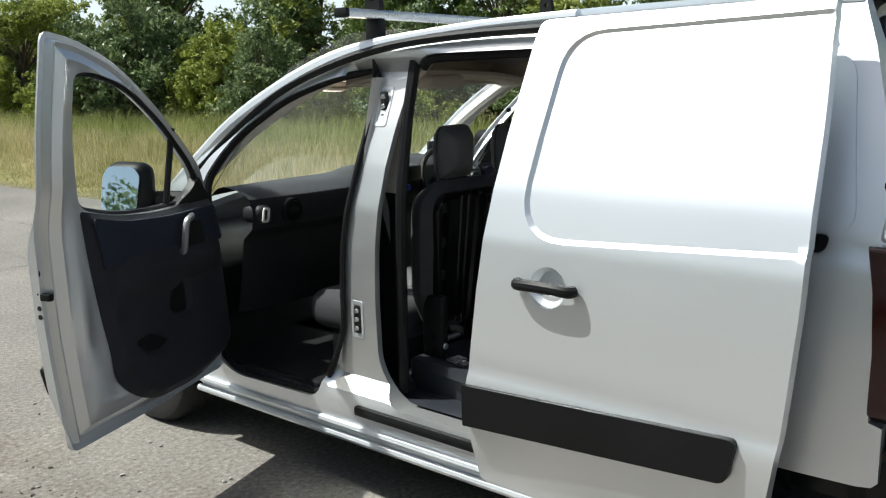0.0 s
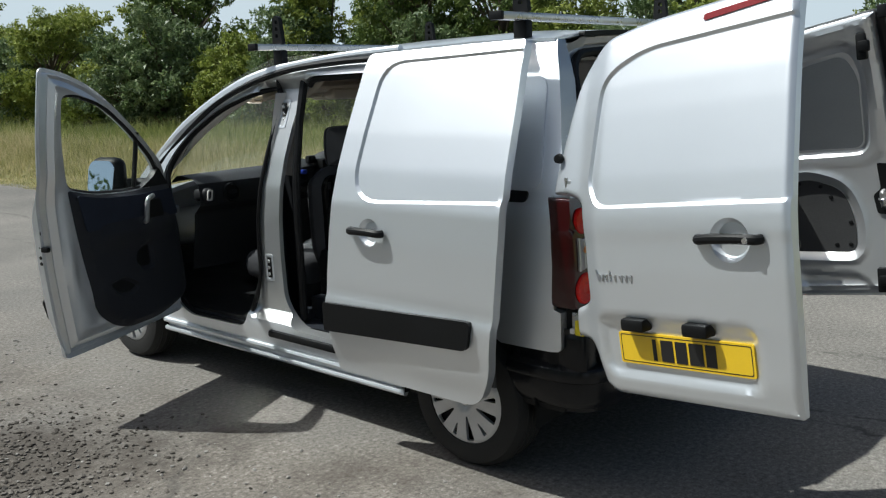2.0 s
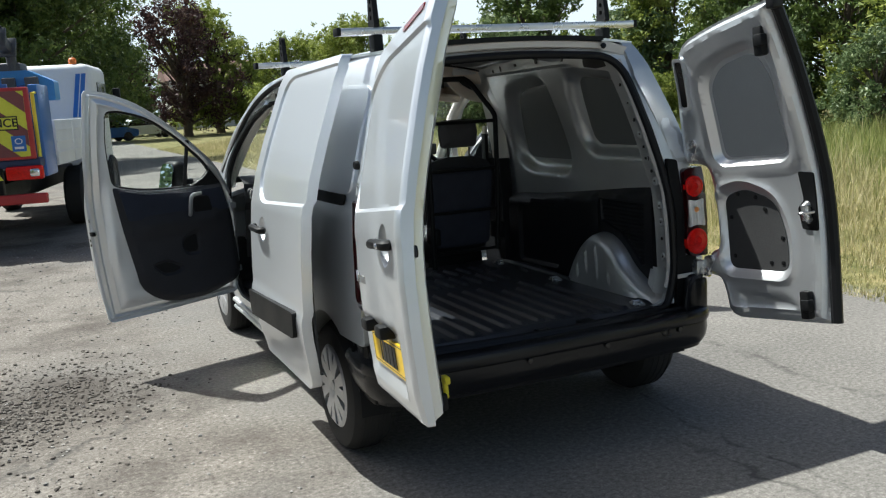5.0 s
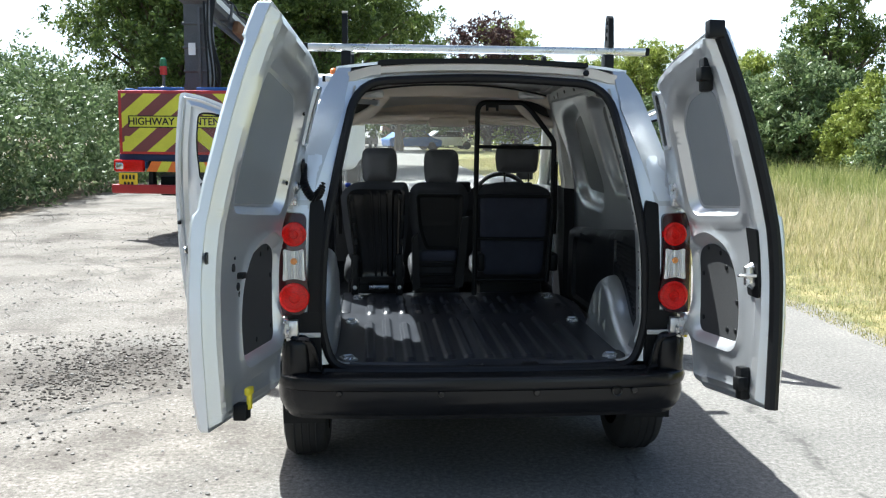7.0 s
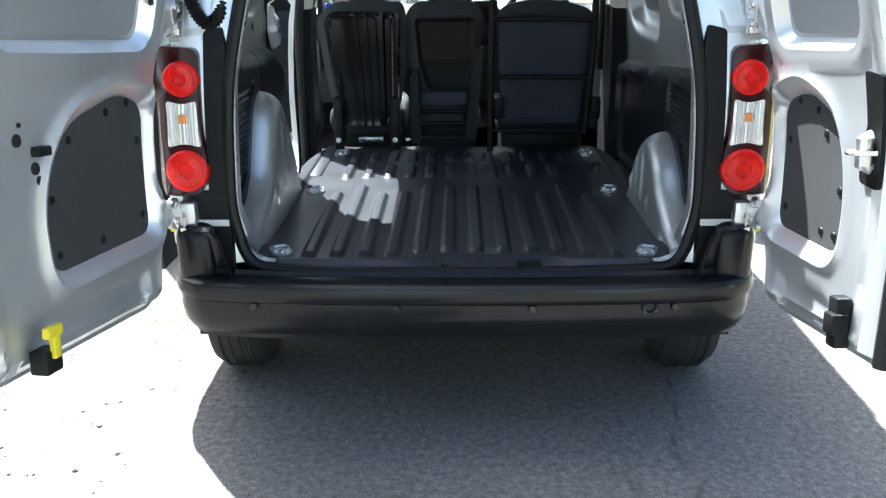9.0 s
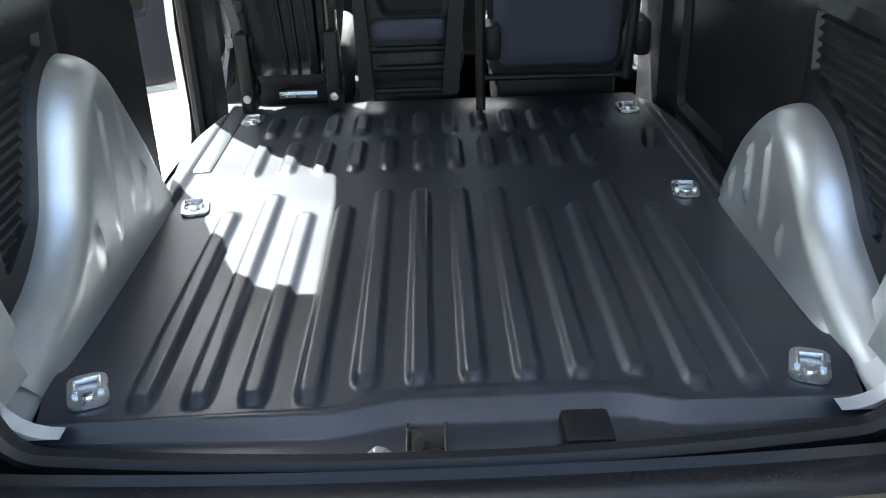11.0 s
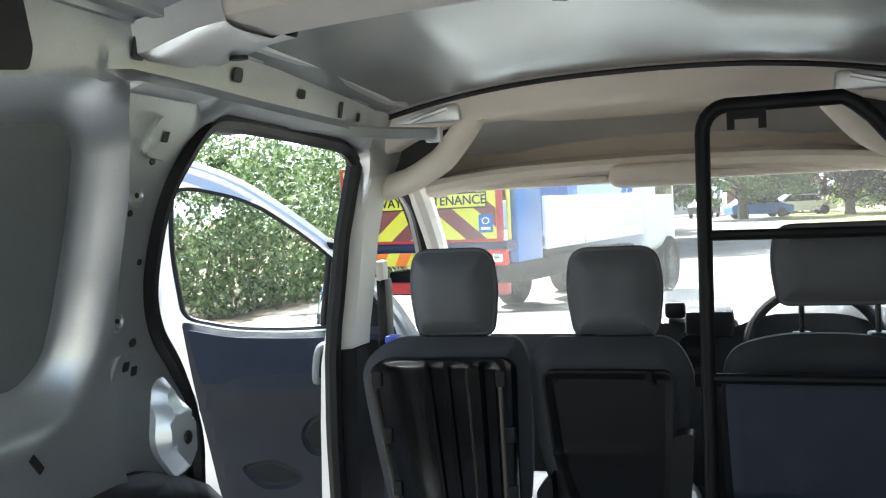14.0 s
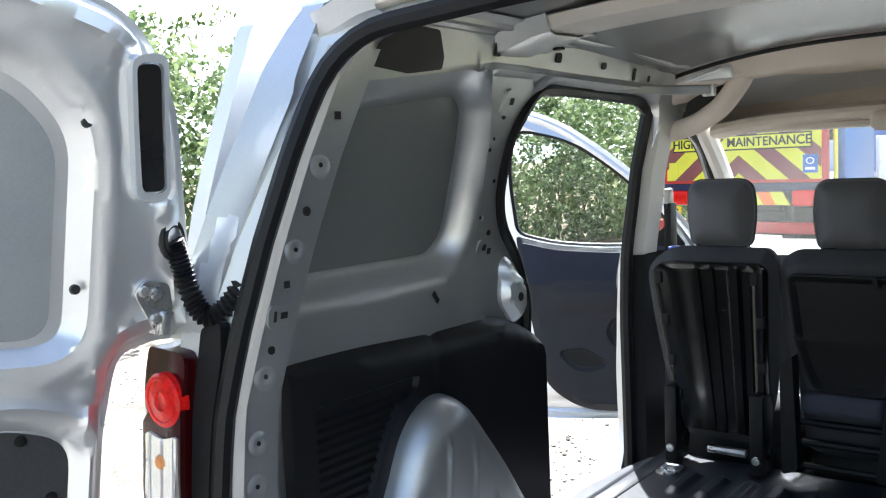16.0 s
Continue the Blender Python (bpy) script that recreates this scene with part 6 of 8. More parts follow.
# dashboard across the cab
bm = bmesh.new()
dprof = [(2.62, 0.62), (2.58, 0.82), (2.56, 0.95), (2.5, 1.0), (2.49, 1.07), (2.51, 1.125), (2.56, 1.152), (2.64, 1.165), (2.72, 1.168), (2.82, 1.16), (2.97, 1.12)]
rows = []
for x in np.linspace(-0.8, 0.8, 41):
    hood = 0.055 * math.exp(-((x - 0.4) / 0.19) ** 4) + 0.03 * math.exp(-((x) / 0.13) ** 4)
    rows.append([bm.verts.new((x, y + (0.03 * abs(x / 0.8) ** 3 if y < 2.7 else -0.16 * (x / 0.8) ** 2 * (y - 2.7) / 0.27), z + (hood if z > 1.1 and y < 2.8 else 0))) for y, z in dprof])
for a, b in zip(rows, rows[1:]):
    for k in range(len(dprof) - 1):
        bm.faces.new((a[k], a[k + 1], b[k + 1], b[k]))
dash = part("dashboard", bm, DASH, van, "dark grey moulded dashboard")
for x, z in ((-0.6, 1.06), (-0.08, 1.08), (0.08, 1.08), (0.72, 1.06)):
    m = Matrix.Translation((x, 2.49 + 0.03 * abs(x / 0.8) ** 3, z)) @ pose(0, 0, 0, 90, 0, 0)
    part("air_vent", lathe(bmesh.new(), [(0.055, -0.02), (0.056, 0.012), (0.046, 0.016), (0.042, 0.0), (0.0, -0.004)], m, 22), BLACK, dash)
bm = bmesh.new()
box(bm, -0.79, -0.71, 2.49, 2.62, 1.02, 1.10, 0.03, 3)
vent = part("side_vent", bm, DASH, dash)
bm = bmesh.new()
slab(bm, rounded([(-0.778, 1.03), (-0.745, 1.03), (-0.735, 1.09), (-0.77, 1.092)], 0.012), 2.484, 2.492, lambda u, v, d: Vector((u, d, v)), [rounded([(-0.77, 1.038), (-0.752, 1.038), (-0.744, 1.082), (-0.763, 1.084)], 0.008)], 0.02)
part("vent_ring", bm, PALE_TRIM, vent, "silver rim of the side vent")
bm = bmesh.new()
tube(bm, [(0.42 + 0.185 * math.cos(a), 2.46 + 0.07 * math.sin(a), 1.08 + 0.17 * math.sin(a)) for a in np.linspace(0, 2 * math.pi, 40, endpoint=False)], 0.016, 10, True)
steering = part("steering_wheel", bm, BLACK, van, "black steering wheel")
bm = bmesh.new()
box(bm, 0.33, 0.51, 2.47, 2.53, 1.0, 1.12, 0.03, 3)
tube(bm, [(0.42, 2.5, 1.06), (0.42, 2.75, 0.98)], 0.04, 12)
box(bm, 0.24, 0.6, 2.46, 2.49, 1.05, 1.09, 0.012)
part("steering_hub", bm, DASH, steering)
bm = bmesh.new()
box(bm, 0.56, 0.68, 2.70, 2.72, 1.2, 1.28, 0.008)
part("instrument_screen", bm, INK_AND_SHADE, van, "small dark dash-top screen")
bm = bmesh.new()
box(bm, 0.06, 0.2, 2.44, 2.56, 1.12, 1.2, 0.015)
box(bm, 0.0, 0.06, 2.5, 2.54, 1.17, 1.22, 0.01)
part("centre_console_top", bm, BLACK, van)


# ---- seats ----
def cushion(bm, x0, x1, y0, y1, z0, z1, r=0.05):
    return box(bm, x0, x1, y0, y1, z0, z1, r, 4)


def headrest(parent, cx, y, z0, z1, w, spread=0.062, top=0.05):
    bm = bmesh.new()
    h = z1 - z0
    out = rounded([(-w / 2 + 0.014, z0, 0.025), (w / 2 - 0.014, z0, 0.025), (w / 2, z0 + h * 0.55, 0.1), (w / 2 - 0.012, z1, top), (-w / 2 + 0.012, z1, top), (-w / 2, z0 + h * 0.55, 0.1)], 0.04, 8)
    out = [(p.x, p.y) for p in out]
    def puff(sgn):
        return lambda u, v: np.stack([cx + u, y + sgn * 0.058 * np.sqrt(np.clip(ease(edge_dist(u, v, out), -0.001, 0.06), 0.03, 1)) - 0.02 * (v - z0), v], 1)
    sheet(bm, out, puff(-1), puff(1), (), 0.016, [offset_loop(out, -k) for k in (0.006, 0.016, 0.03)])
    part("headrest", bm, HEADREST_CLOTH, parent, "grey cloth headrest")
    bm = bmesh.new()
    tube(bm, [(cx + p[0] * 0.985, y - 0.002 - 0.02 * (p[1] - z0), z0 + (p[1] - z0) * 0.985 + 0.001) for p in resample(out, 0.02)], 0.0045, 6, True)
    part("piping", bm, GREY_FABRIC, parent, "dark seam round the headrest")
    for dx in (-spread, spread):
        bm = bmesh.new()
        tube(bm, [(cx + dx, y, z0 - 0.1), (cx + dx, y, z0 + 0.02)], 0.006, 8)
        box(bm, cx + dx - 0.02, cx + dx + 0.02, y - 0.022, y + 0.022, 1.219, 1.238, 0.006)
        part("headrest_stem", bm, BLACK_GLOSS, parent)


def seat_with(outline, label):
    """A seat of the van: its backrest, with the other pieces under it."""
    bm = bmesh.new()
    sil = rounded(outline, 0.05, 8)
    x0, x1 = min(p[0] for p in outline), max(p[0] for p in outline)
    def puff(sgn, t):
        return lambda u, v: np.stack([u, 1.745 - sgn * t * np.sqrt(np.clip(ease(edge_dist(u, v, sil), -0.001, 0.05), 0.04, 1)) + 0.12 * (0.9 - v), v], 1)
    sheet(bm, sil, puff(1, 0.05), puff(-1, 0.075), (), 0.025, [offset_loop(sil, -k) for k in (0.006, 0.016, 0.03)])
    ob = part("van_seat", bm, GREY_FABRIC, van, label)
    def add(name, bm, m_, lab=""):
        return part(name, bm, m_, ob, lab)
    bm = bmesh.new()
    cushion(bm, x0 + 0.015, x1 - 0.015, 1.84, 2.38, 0.57, 0.74, 0.07)
    add("seat_cushion", bm, GREY_FABRIC, "grey cloth seat cushion")
    bm = bmesh.new()
    box(bm, x0 + 0.04, x1 - 0.04, 1.86, 2.25, 0.44, 0.6, 0.02)
    add("seat_base", bm, BLACK)
    return ob, add


passenger, add = seat_with([(-0.54, 0.63, 0.04), (-0.33, 0.62, 0.04), (-0.29, 0.75, 0.1), (-0.264, 0.93, 0.1), (-0.257, 1.19, 0.04), (-0.275, 1.236, 0.03), (-0.585, 1.238, 0.07), (-0.672, 1.17, 0.09), (-0.655, 0.98, 0.1), (-0.62, 0.76, 0.08)], "grey cloth outer passenger seat with a gloss black ribbed back")
headrest(passenger, -0.436, 1.735, 1.238, 1.44, 0.216)
# ribs run down the shell, leaning in a little towards its foot
CROSS = [(-0.645, 0.014), (-0.64, 0.0), (-0.625, -0.004), (-0.608, 0.0), (-0.598, 0.004), (-0.585, 0.007), (-0.56, 0.0095), (-0.53, 0.0095), (-0.515, 0.008), (-0.492, 0.008), (-0.488, 0.001), (-0.478, 0.001), (-0.474, 0.008), (-0.444, 0.008), (-0.44, 0.001), (-0.43, 0.001), (-0.426, 0.008), (-0.39, 0.008), (-0.378, -0.004), (-0.352, -0.004), (-0.342, 0.012), (-0.318, 0.012), (-0.306, 0.002), (-0.29, -0.003), (-0.274, 0.0), (-0.267, 0.014)]
TOP = 1.196
bm = bmesh.new()
rows = []
for v in list(np.linspace(0.66, 1.11, 20)) + list(1.11 + (TOP - 1.11) * np.sin(np.linspace(0.12, math.pi / 2, 14))):
    end = float(ease(TOP - v, 0.0, 0.03) * ease(v - 0.66, 0.0, 0.02))
    f = (1.2 - v) / 0.54
    left, right = -0.642 + 0.068 * f, -0.278 - 0.022 * f
    lim = [left, right]
    for k, (r, sg) in enumerate(((0.075, 1), (0.035, -1))):
        if v > TOP - r:
            lim[k] += sg * (r - math.sqrt(max(0, r * r - (v - TOP + r) ** 2)))
    rows.append([bm.verts.new((min(max(left + (u + 0.645) / 0.378 * (right - left), lim[0] + 0.0005 * i), lim[1] - 0.0005 * (len(CROSS) - i)), 1.677 + d * end + 0.12 * (0.9 - v), v)) for i, (u, d) in enumerate(CROSS)])
for p, q in zip(rows, rows[1:]):
    for k in range(len(CROSS) - 1):
        bm.faces.new((p[k], p[k + 1], q[k + 1], q[k]))
rim = [r[0] for r in rows] + rows[-1][1:] + [r[-1] for r in rows[-2::-1]] + rows[0][-2:0:-1]
back = [bm.verts.new(v.co + Vector((0, 0.03, 0))) for v in rim]
for k in range(len(rim)):
    bm.faces.new((rim[k], rim[(k + 1) % len(rim)], back[(k + 1) % len(rim)], back[k]))
add("back_shell", bm, SHELL, "gloss black ribbed back shell")
for x, z in ((-0.605, 1.145), (-0.592, 1.01), (-0.58, 0.88), (-0.565, 0.77), (-0.31, 1.15), (-0.297, 1.02), (-0.3, 0.88), (-0.305, 0.76)):
    y = 1.672 + 0.12 * (0.9 - z)
    bm = bmesh.new()
    box(bm, x - 0.011, x + 0.011, y - 0.004, y + 0.012, z - 0.018, z + 0.018, 0.003)
    add("shell_clip", bm, BLACK)
for x in (-0.585, -0.315):
    bm = bmesh.new()
    box(bm, x - 0.022, x + 0.022, 1.66, 1.76, 0.55, 0.8, 0.012)
    tube(bm, [(x - 0.03, 1.72, 0.62), (x + 0.03, 1.72, 0.62)], 0.025, 12)
    add("pivot_bracket", bm, BLACK)
    bm = bmesh.new()
    lathe(bm, [(0, 0.006), (0.012, 0.005), (0.014, 0)], Matrix.Translation((x, 1.66, 0.6)) @ pose(0, 0, 0, 90, 0, 0), 10)
    add("pivot_bolt", bm, STEEL)
add("floor_latch", tube(bmesh.new(), [(-0.5, 1.76, 0.585), (-0.38, 1.76, 0.585)], 0.014, 8), STEEL, "bright steel seat floor latch")

middle, add = seat_with([(-0.2, 0.63, 0.03), (0.035, 0.63, 0.03), (0.06, 0.87, 0.1), (0.09, 1.03, 0.1), (0.112, 1.15, 0.08), (0.07, 1.236, 0.08), (-0.21, 1.236, 0.04), (-0.255, 1.19, 0.04), (-0.25, 1.0, 0.1), (-0.205, 0.78, 0.08)], "grey cloth middle seat with a black plastic back")
headrest(middle, -0.061, 1.735, 1.233, 1.432, 0.214)
bm = bmesh.new()
sil2 = rounded([(-0.155, 0.828, 0.03), (0.045, 0.828, 0.03), (0.06, 0.93, 0.06), (0.07, 1.17, 0.03), (-0.22, 1.17, 0.03), (-0.2, 0.95, 0.06)], 0.02)
def panel_y(u, v):
    y = 1.688 + 0.12 * (0.9 - v) - 0.014 * (1 - ease(edge_dist(u, v, sil2), 0.006, 0.022))
    return y - 0.008 * np.exp(-((v - 0.977) / 0.006) ** 2) * (1 - ease(u, 0.01, 0.02)) - 0.008 * np.exp(-((u - 0.02) / 0.006) ** 2) * ease(v, 0.97, 0.98)
sheet(bm, sil2, lambda u, v: np.stack([u, panel_y(u, v), v], 1), lambda u, v: np.stack([u, panel_y(u, v) + 0.02, v], 1), (), 0.015, [offset_loop(sil2, -0.006), offset_loop(sil2, -0.022)])
add("back_panel", bm, BLACK, "black plastic back panel")
bm = bmesh.new()
box(bm, -0.195, 0.035, 1.67, 1.76, 0.757, 0.825, 0.025, 3)
add("back_pad", bm, BLUE_FABRIC)
for z in (0.6, 0.67, 0.73):
    bm = tube(bmesh.new(), [(-0.2, 1.70, z), (0.04, 1.70, z)], 0.011, 8)
    add("frame_bar", bm, BLACK)
for poly in ([(-0.24, 0.9), (-0.205, 0.935), (-0.19, 0.6), (-0.235, 0.58)], [(0.062, 1.03), (0.104, 1.035), (0.07, 0.6), (0.018, 0.6)]):
    bm = bmesh.new()
    slab(bm, rounded(poly, 0.012), 1.645, 1.70, lambda u, v, d: Vector((u, d, v)), (), 0.06)
    add("side_arm", bm, BLACK)

driver, add = seat_with([(0.19, 0.62, 0.05), (0.56, 0.62, 0.05), (0.602, 0.8, 0.1), (0.637, 1.08, 0.1), (0.605, 1.2, 0.07), (0.45, 1.24, 0.1), (0.28, 1.24, 0.1), (0.175, 1.21, 0.06), (0.158, 1.1, 0.1), (0.165, 0.8, 0.1)], "grey cloth driver's seat with a blue-grey back cover")
headrest(driver, 0.403, 1.735, 1.297, 1.466, 0.268, 0.074, 0.075)
bm = bmesh.new()
sil3 = rounded([(0.188, 0.675), (0.558, 0.675), (0.578, 1.165), (0.168, 1.165)], 0.04)
def cover_y(u, v):
    y = 1.655 + 0.1 * (0.9 - v)
    return y - 0.012 * ease(edge_dist(u, v, sil3), 0, 0.03) + 0.005 * (np.exp(-((u - 0.256) / 0.004) ** 2) + np.exp(-((u - 0.515) / 0.004) ** 2)) * (1 - ease(v, 1.06, 1.09)) + 0.005 * np.exp(-((v - 0.9) / 0.005) ** 2)
sheet(bm, sil3, lambda u, v: np.stack([u, cover_y(u, v), v], 1), lambda u, v: np.stack([u, cover_y(u, v) + 0.03, v], 1), (), 0.015)
add("back_cover", bm, BLUE_FABRIC, "blue-grey cloth back cover")
for x in (0.15, 0.6):
    bm = bmesh.new()
    box(bm, x, x + 0.05, 1.62, 1.75, 0.7, 0.81, 0.015)
    add("recliner_cover", bm, BLACK)

# ---- tubular guard behind the driver ----
guard = thing("ladder_guard", pose(0.37, 1.6, 0.55), "black tubular steel guard frame behind the driver's seat", "guard")
def gpart(name, bm, m_=BLACK):
    for v in bm.verts:
        v.co = v.co - Vector((0.37, 1.6, 0.55))
    return part(name, bm, m_, guard)
gy = 1.605
bm = bmesh.new()
frame_line = [(0.135, gy, 0.56), (0.138, gy, 1.2), (0.142, gy, 1.66)] + [(0.142 + 0.05 - 0.05 * math.cos(a), gy, 1.66 + 0.055 * math.sin(a)) for a in np.linspace(0.3, 1.5, 5)] + [(0.405, gy, 1.715), (0.43, gy, 1.70), (0.46, gy, 1.672), (0.585, gy, 1.515), (0.602, gy, 1.485), (0.605, gy, 1.45), (0.6, gy, 1.0), (0.575, gy, 0.64)]
tube(bm, frame_line, 0.0155, 12)
gpart("frame_tube", bm)
for z, xr, r in ((1.455, 0.603, 0.011), (1.163, 0.6, 0.011), (0.905, 0.592, 0.01), (0.657, 0.577, 0.01)):
    gpart("cross_bar", tube(bmesh.new(), [(0.14, gy, z), (xr, gy, z - 0.004)], r, 10))
bm = bmesh.new()
slab(bm, [(0.19, 1.705), (0.265, 1.705), (0.265, 1.665), (0.25, 1.665), (0.25, 1.685), (0.205, 1.685), (0.205, 1.665), (0.19, 1.665)], 0, 0.01, lambda u, v, d: Vector((u, gy - 0.01 + d, v)))
gpart("hook_bracket", bm)

# ---- roof bars ----
def roof_bar(y, z, name):
    bar = thing("roof_bar", pose(0, y, z), "aluminium roof bar with black end stops and feet", "roof bar", "bars on the van roof")
    bm = bmesh.new()
    box(bm, -0.77, 0.77, -0.03, 0.03, -0.016, 0.016, 0.006)
    part("bar", bm, STEEL, bar, "ribbed aluminium bar")
    for s in (-1, 1):
        bm = bmesh.new()
        box(bm, *sorted((s * 0.765, s * 0.785)), -0.032, 0.032, -0.018, 0.018, 0.005)
        part("end_cap", bm, BLACK, bar)
        bm = bmesh.new()
        box(bm, *sorted((s * 0.575, s * 0.62)), -0.035, 0.035, -0.1, -0.014, 0.008)
        part("foot", bm, BLACK, bar)
        bm = bmesh.new()
        slab(bm, rounded([(-0.04, 0.016), (0.04, 0.016), (0.03, 0.15), (0.01, 0.165), (-0.02, 0.15)], 0.012), s * 0.59, s * 0.615, lambda u, v, d: Vector((d, u, v)), [rounded([(-0.012, 0.05 + 0.035 * k), (0.012, 0.05 + 0.035 * k), (0.01, 0.07 + 0.035 * k), (-0.008, 0.07 + 0.035 * k)], 0.006) for k in range(3)], 0.02)
        part("load_stop", bm, BLACK, bar, "black perforated load stop")
    return bar


roof_bar(0.4, 1.915, "a")
roof_bar(1.98, 1.86, "b")

# ---- ground ----
def ground_material():
    m, n, l, b = nodes_of("worn_asphalt")
    geo = n.new("ShaderNodeNewGeometry")
    sep = n.new("ShaderNodeSeparateXYZ")
    l.new(geo.outputs["Position"], sep.inputs[0])
    def noise_(scale, detail=6, rough=0.6):
        t = n.new("ShaderNodeTexNoise")
        t.inputs["Scale"].default_value, t.inputs["Detail"].default_value, t.inputs["Roughness"].default_value = scale, detail, rough
        l.new(geo.outputs["Position"], t.inputs["Vector"])
        return t
    def ramp_(src, stops):
        r = n.new("ShaderNodeValToRGB")
        e = r.color_ramp.elements
        while len(e) < len(stops):
            e.new(0.5)
        for k, (p, c) in enumerate(stops):
            e[k].position, e[k].color = p, (*c, 1)
        l.new(src, r.inputs[0])
        return r
    def math_(op, a, c=None, clamp=False):
        t = n.new("ShaderNodeMath")
        t.operation, t.use_clamp = op, clamp
        for k, v in ((0, a), (1, c)):
            if v is None:
                continue
            if isinstance(v, (int, float)):
                t.inputs[k].default_value = v
            else:
                l.new(v, t.inputs[k])
        return t.outputs[0]
    def mix_(f, a, c):
        t = n.new("ShaderNodeMix")
        t.data_type = "RGBA"
        l.new(f, t.inputs[0])
        l.new(a, t.inputs[6])
        l.new(c, t.inputs[7])
        return t.outputs[2]
    patch, grit, speck = noise_(0.55, 8), noise_(42, 4), noise_(130, 3)
    asphalt = ramp_(grit.outputs[0], [(0.3, (0.13, 0.122, 0.112)), (0.55, (0.212, 0.20, 0.184)), (0.75, (0.30, 0.286, 0.266))])
    gravel = ramp_(grit.outputs[0], [(0.3, (0.085, 0.074, 0.064)), (0.46, (0.185, 0.168, 0.148)), (0.58, (0.225, 0.206, 0.184)), (0.72, (0.38, 0.355, 0.322))])
    big = ramp_(patch.outputs[0], [(0.35, (0.78, 0.78, 0.78)), (0.65, (1.12, 1.11, 1.09))])
    edge = math_("ADD", math_("MULTIPLY", sep.outputs["X"], -0.7), math_("MULTIPLY", math_("SUBTRACT", patch.outputs[0], 0.5), 4.0))
    side = math_("ADD", edge, -0.35, True)
    col = mix_(side, asphalt.outputs[0], gravel.outputs[0])
    mul = n.new("ShaderNodeMix")
    mul.data_type, mul.blend_type = "RGBA", "MULTIPLY"
    mul.inputs[0].default_value = 1.0
    l.new(col, mul.inputs[6])
    l.new(big.outputs[0], mul.inputs[7])
    fleck = ramp_(speck.outputs[0], [(0.32, (0.7, 0.7, 0.7)), (0.68, (1.28, 1.28, 1.28))])
    mul2 = n.new("ShaderNodeMix")
    mul2.data_type, mul2.blend_type = "RGBA", "MULTIPLY"
    mul2.inputs[0].default_value = 1.0
    l.new(mul.outputs[2], mul2.inputs[6])
    l.new(fleck.outputs[0], mul2.inputs[7])
    # dark damp earth patches on the loose side
    dirt = noise_(0.9, 9, 0.7)
    away = n.new("ShaderNodeVectorMath")
    away.operation = "DISTANCE"
    away.inputs[1].default_value = (-2.2, 1.95, 0)
    l.new(geo.outputs["Position"], away.inputs[0])
    heap = math_("MULTIPLY", math_("SUBTRACT", 0.9, math_("ADD", away.outputs["Value"], math_("MULTIPLY", math_("SUBTRACT", dirt.outputs[0], 0.5), 4.5))), 1.6, True)
    dm0 = math_("MULTIPLY", ramp_(dirt.outputs[0], [(0.46, (0, 0, 0)), (0.62, (1, 1, 1))]).outputs[0], side)
    dm = math_("MAXIMUM", dm0, heap)
    earth = n.new("ShaderNodeRGB")
    earth.outputs[0].default_value = (0.058, 0.048, 0.04, 1)
    col2 = mix_(math_("MULTIPLY", dm, 0.75), mul2.outputs[2], earth.outputs[0])
    # cracks
    vor = n.new("ShaderNodeTexVoronoi")
    vor.feature = "DISTANCE_TO_EDGE"
    vor.inputs["Scale"].default_value = 0.22
    warp = n.new("ShaderNodeVectorMath")
    warp.operation = "MULTIPLY_ADD"
    warp.inputs[1].default_value = (0.9, 0.9, 0)
    wn_ = noise_(1.7, 5)
    l.new(wn_.outputs["Color"], warp.inputs[0])
    l.new(geo.outputs["Position"], warp.inputs[2])
    l.new(warp.outputs[0], vor.inputs["Vector"])
    crack0 = ramp_(vor.outputs["Distance"], [(0.0, (1, 1, 1)), (0.008, (0, 0, 0))])
    gate = ramp_(noise_(0.4, 3).outputs[0], [(0.5, (0, 0, 0)), (0.62, (1, 1, 1))])
    crack = n.new("ShaderNodeMath")
    crack.operation = "MULTIPLY"
    l.new(crack0.outputs[0], crack.inputs[0])
    l.new(gate.outputs[0], crack.inputs[1])
    # a long rough joint and an old crack along the road
    sway = math_("MULTIPLY", math_("SUBTRACT", noise_(1.1, 6, 0.65).outputs[0], 0.5), 0.5)
    torn = ramp_(noise_(9.0, 5).outputs[0], [(0.42, (0, 0, 0)), (0.6, (1, 1, 1))]).outputs[0]
    seam = None
    for x0, w in ((1.66, 0.05), (0.70, 0.02)):
        off = math_("ABSOLUTE", math_("ADD", math_("SUBTRACT", sep.outputs["X"], x0), sway))
        line = math_("MULTIPLY", ramp_(off, [(0.0, (1, 1, 1)), (w, (0, 0, 0))]).outputs[0], torn)
        seam = line if seam is None else math_("MAXIMUM", seam, line)
    tar = n.new("ShaderNodeRGB")
    tar.outputs[0].default_value = (0.06, 0.057, 0.052, 1)
    col3 = mix_(math_("MULTIPLY", math_("MAXIMUM", crack.outputs[0], seam), 0.75), col2, tar.outputs[0])
    # verge soil under the grass
    soil = ramp_(noise_(3.0, 8).outputs[0], [(0.35, (0.09, 0.1, 0.03)), (0.6, (0.24, 0.21, 0.09)), (0.75, (0.33, 0.25, 0.14))])
    wob = math_("MULTIPLY", math_("SUBTRACT", noise_(1.3, 6).outputs[0], 0.5), 0.9)
    verge = math_("MULTIPLY", math_("SUBTRACT", math_("ADD", sep.outputs["X"], wob), 3.35), 5.0, True)
    col4 = mix_(verge, col3, soil.outputs[0])
    lsoil = ramp_(noise_(4.0, 8).outputs[0], [(0.35, (0.06, 0.05, 0.03)), (0.7, (0.22, 0.16, 0.1))])
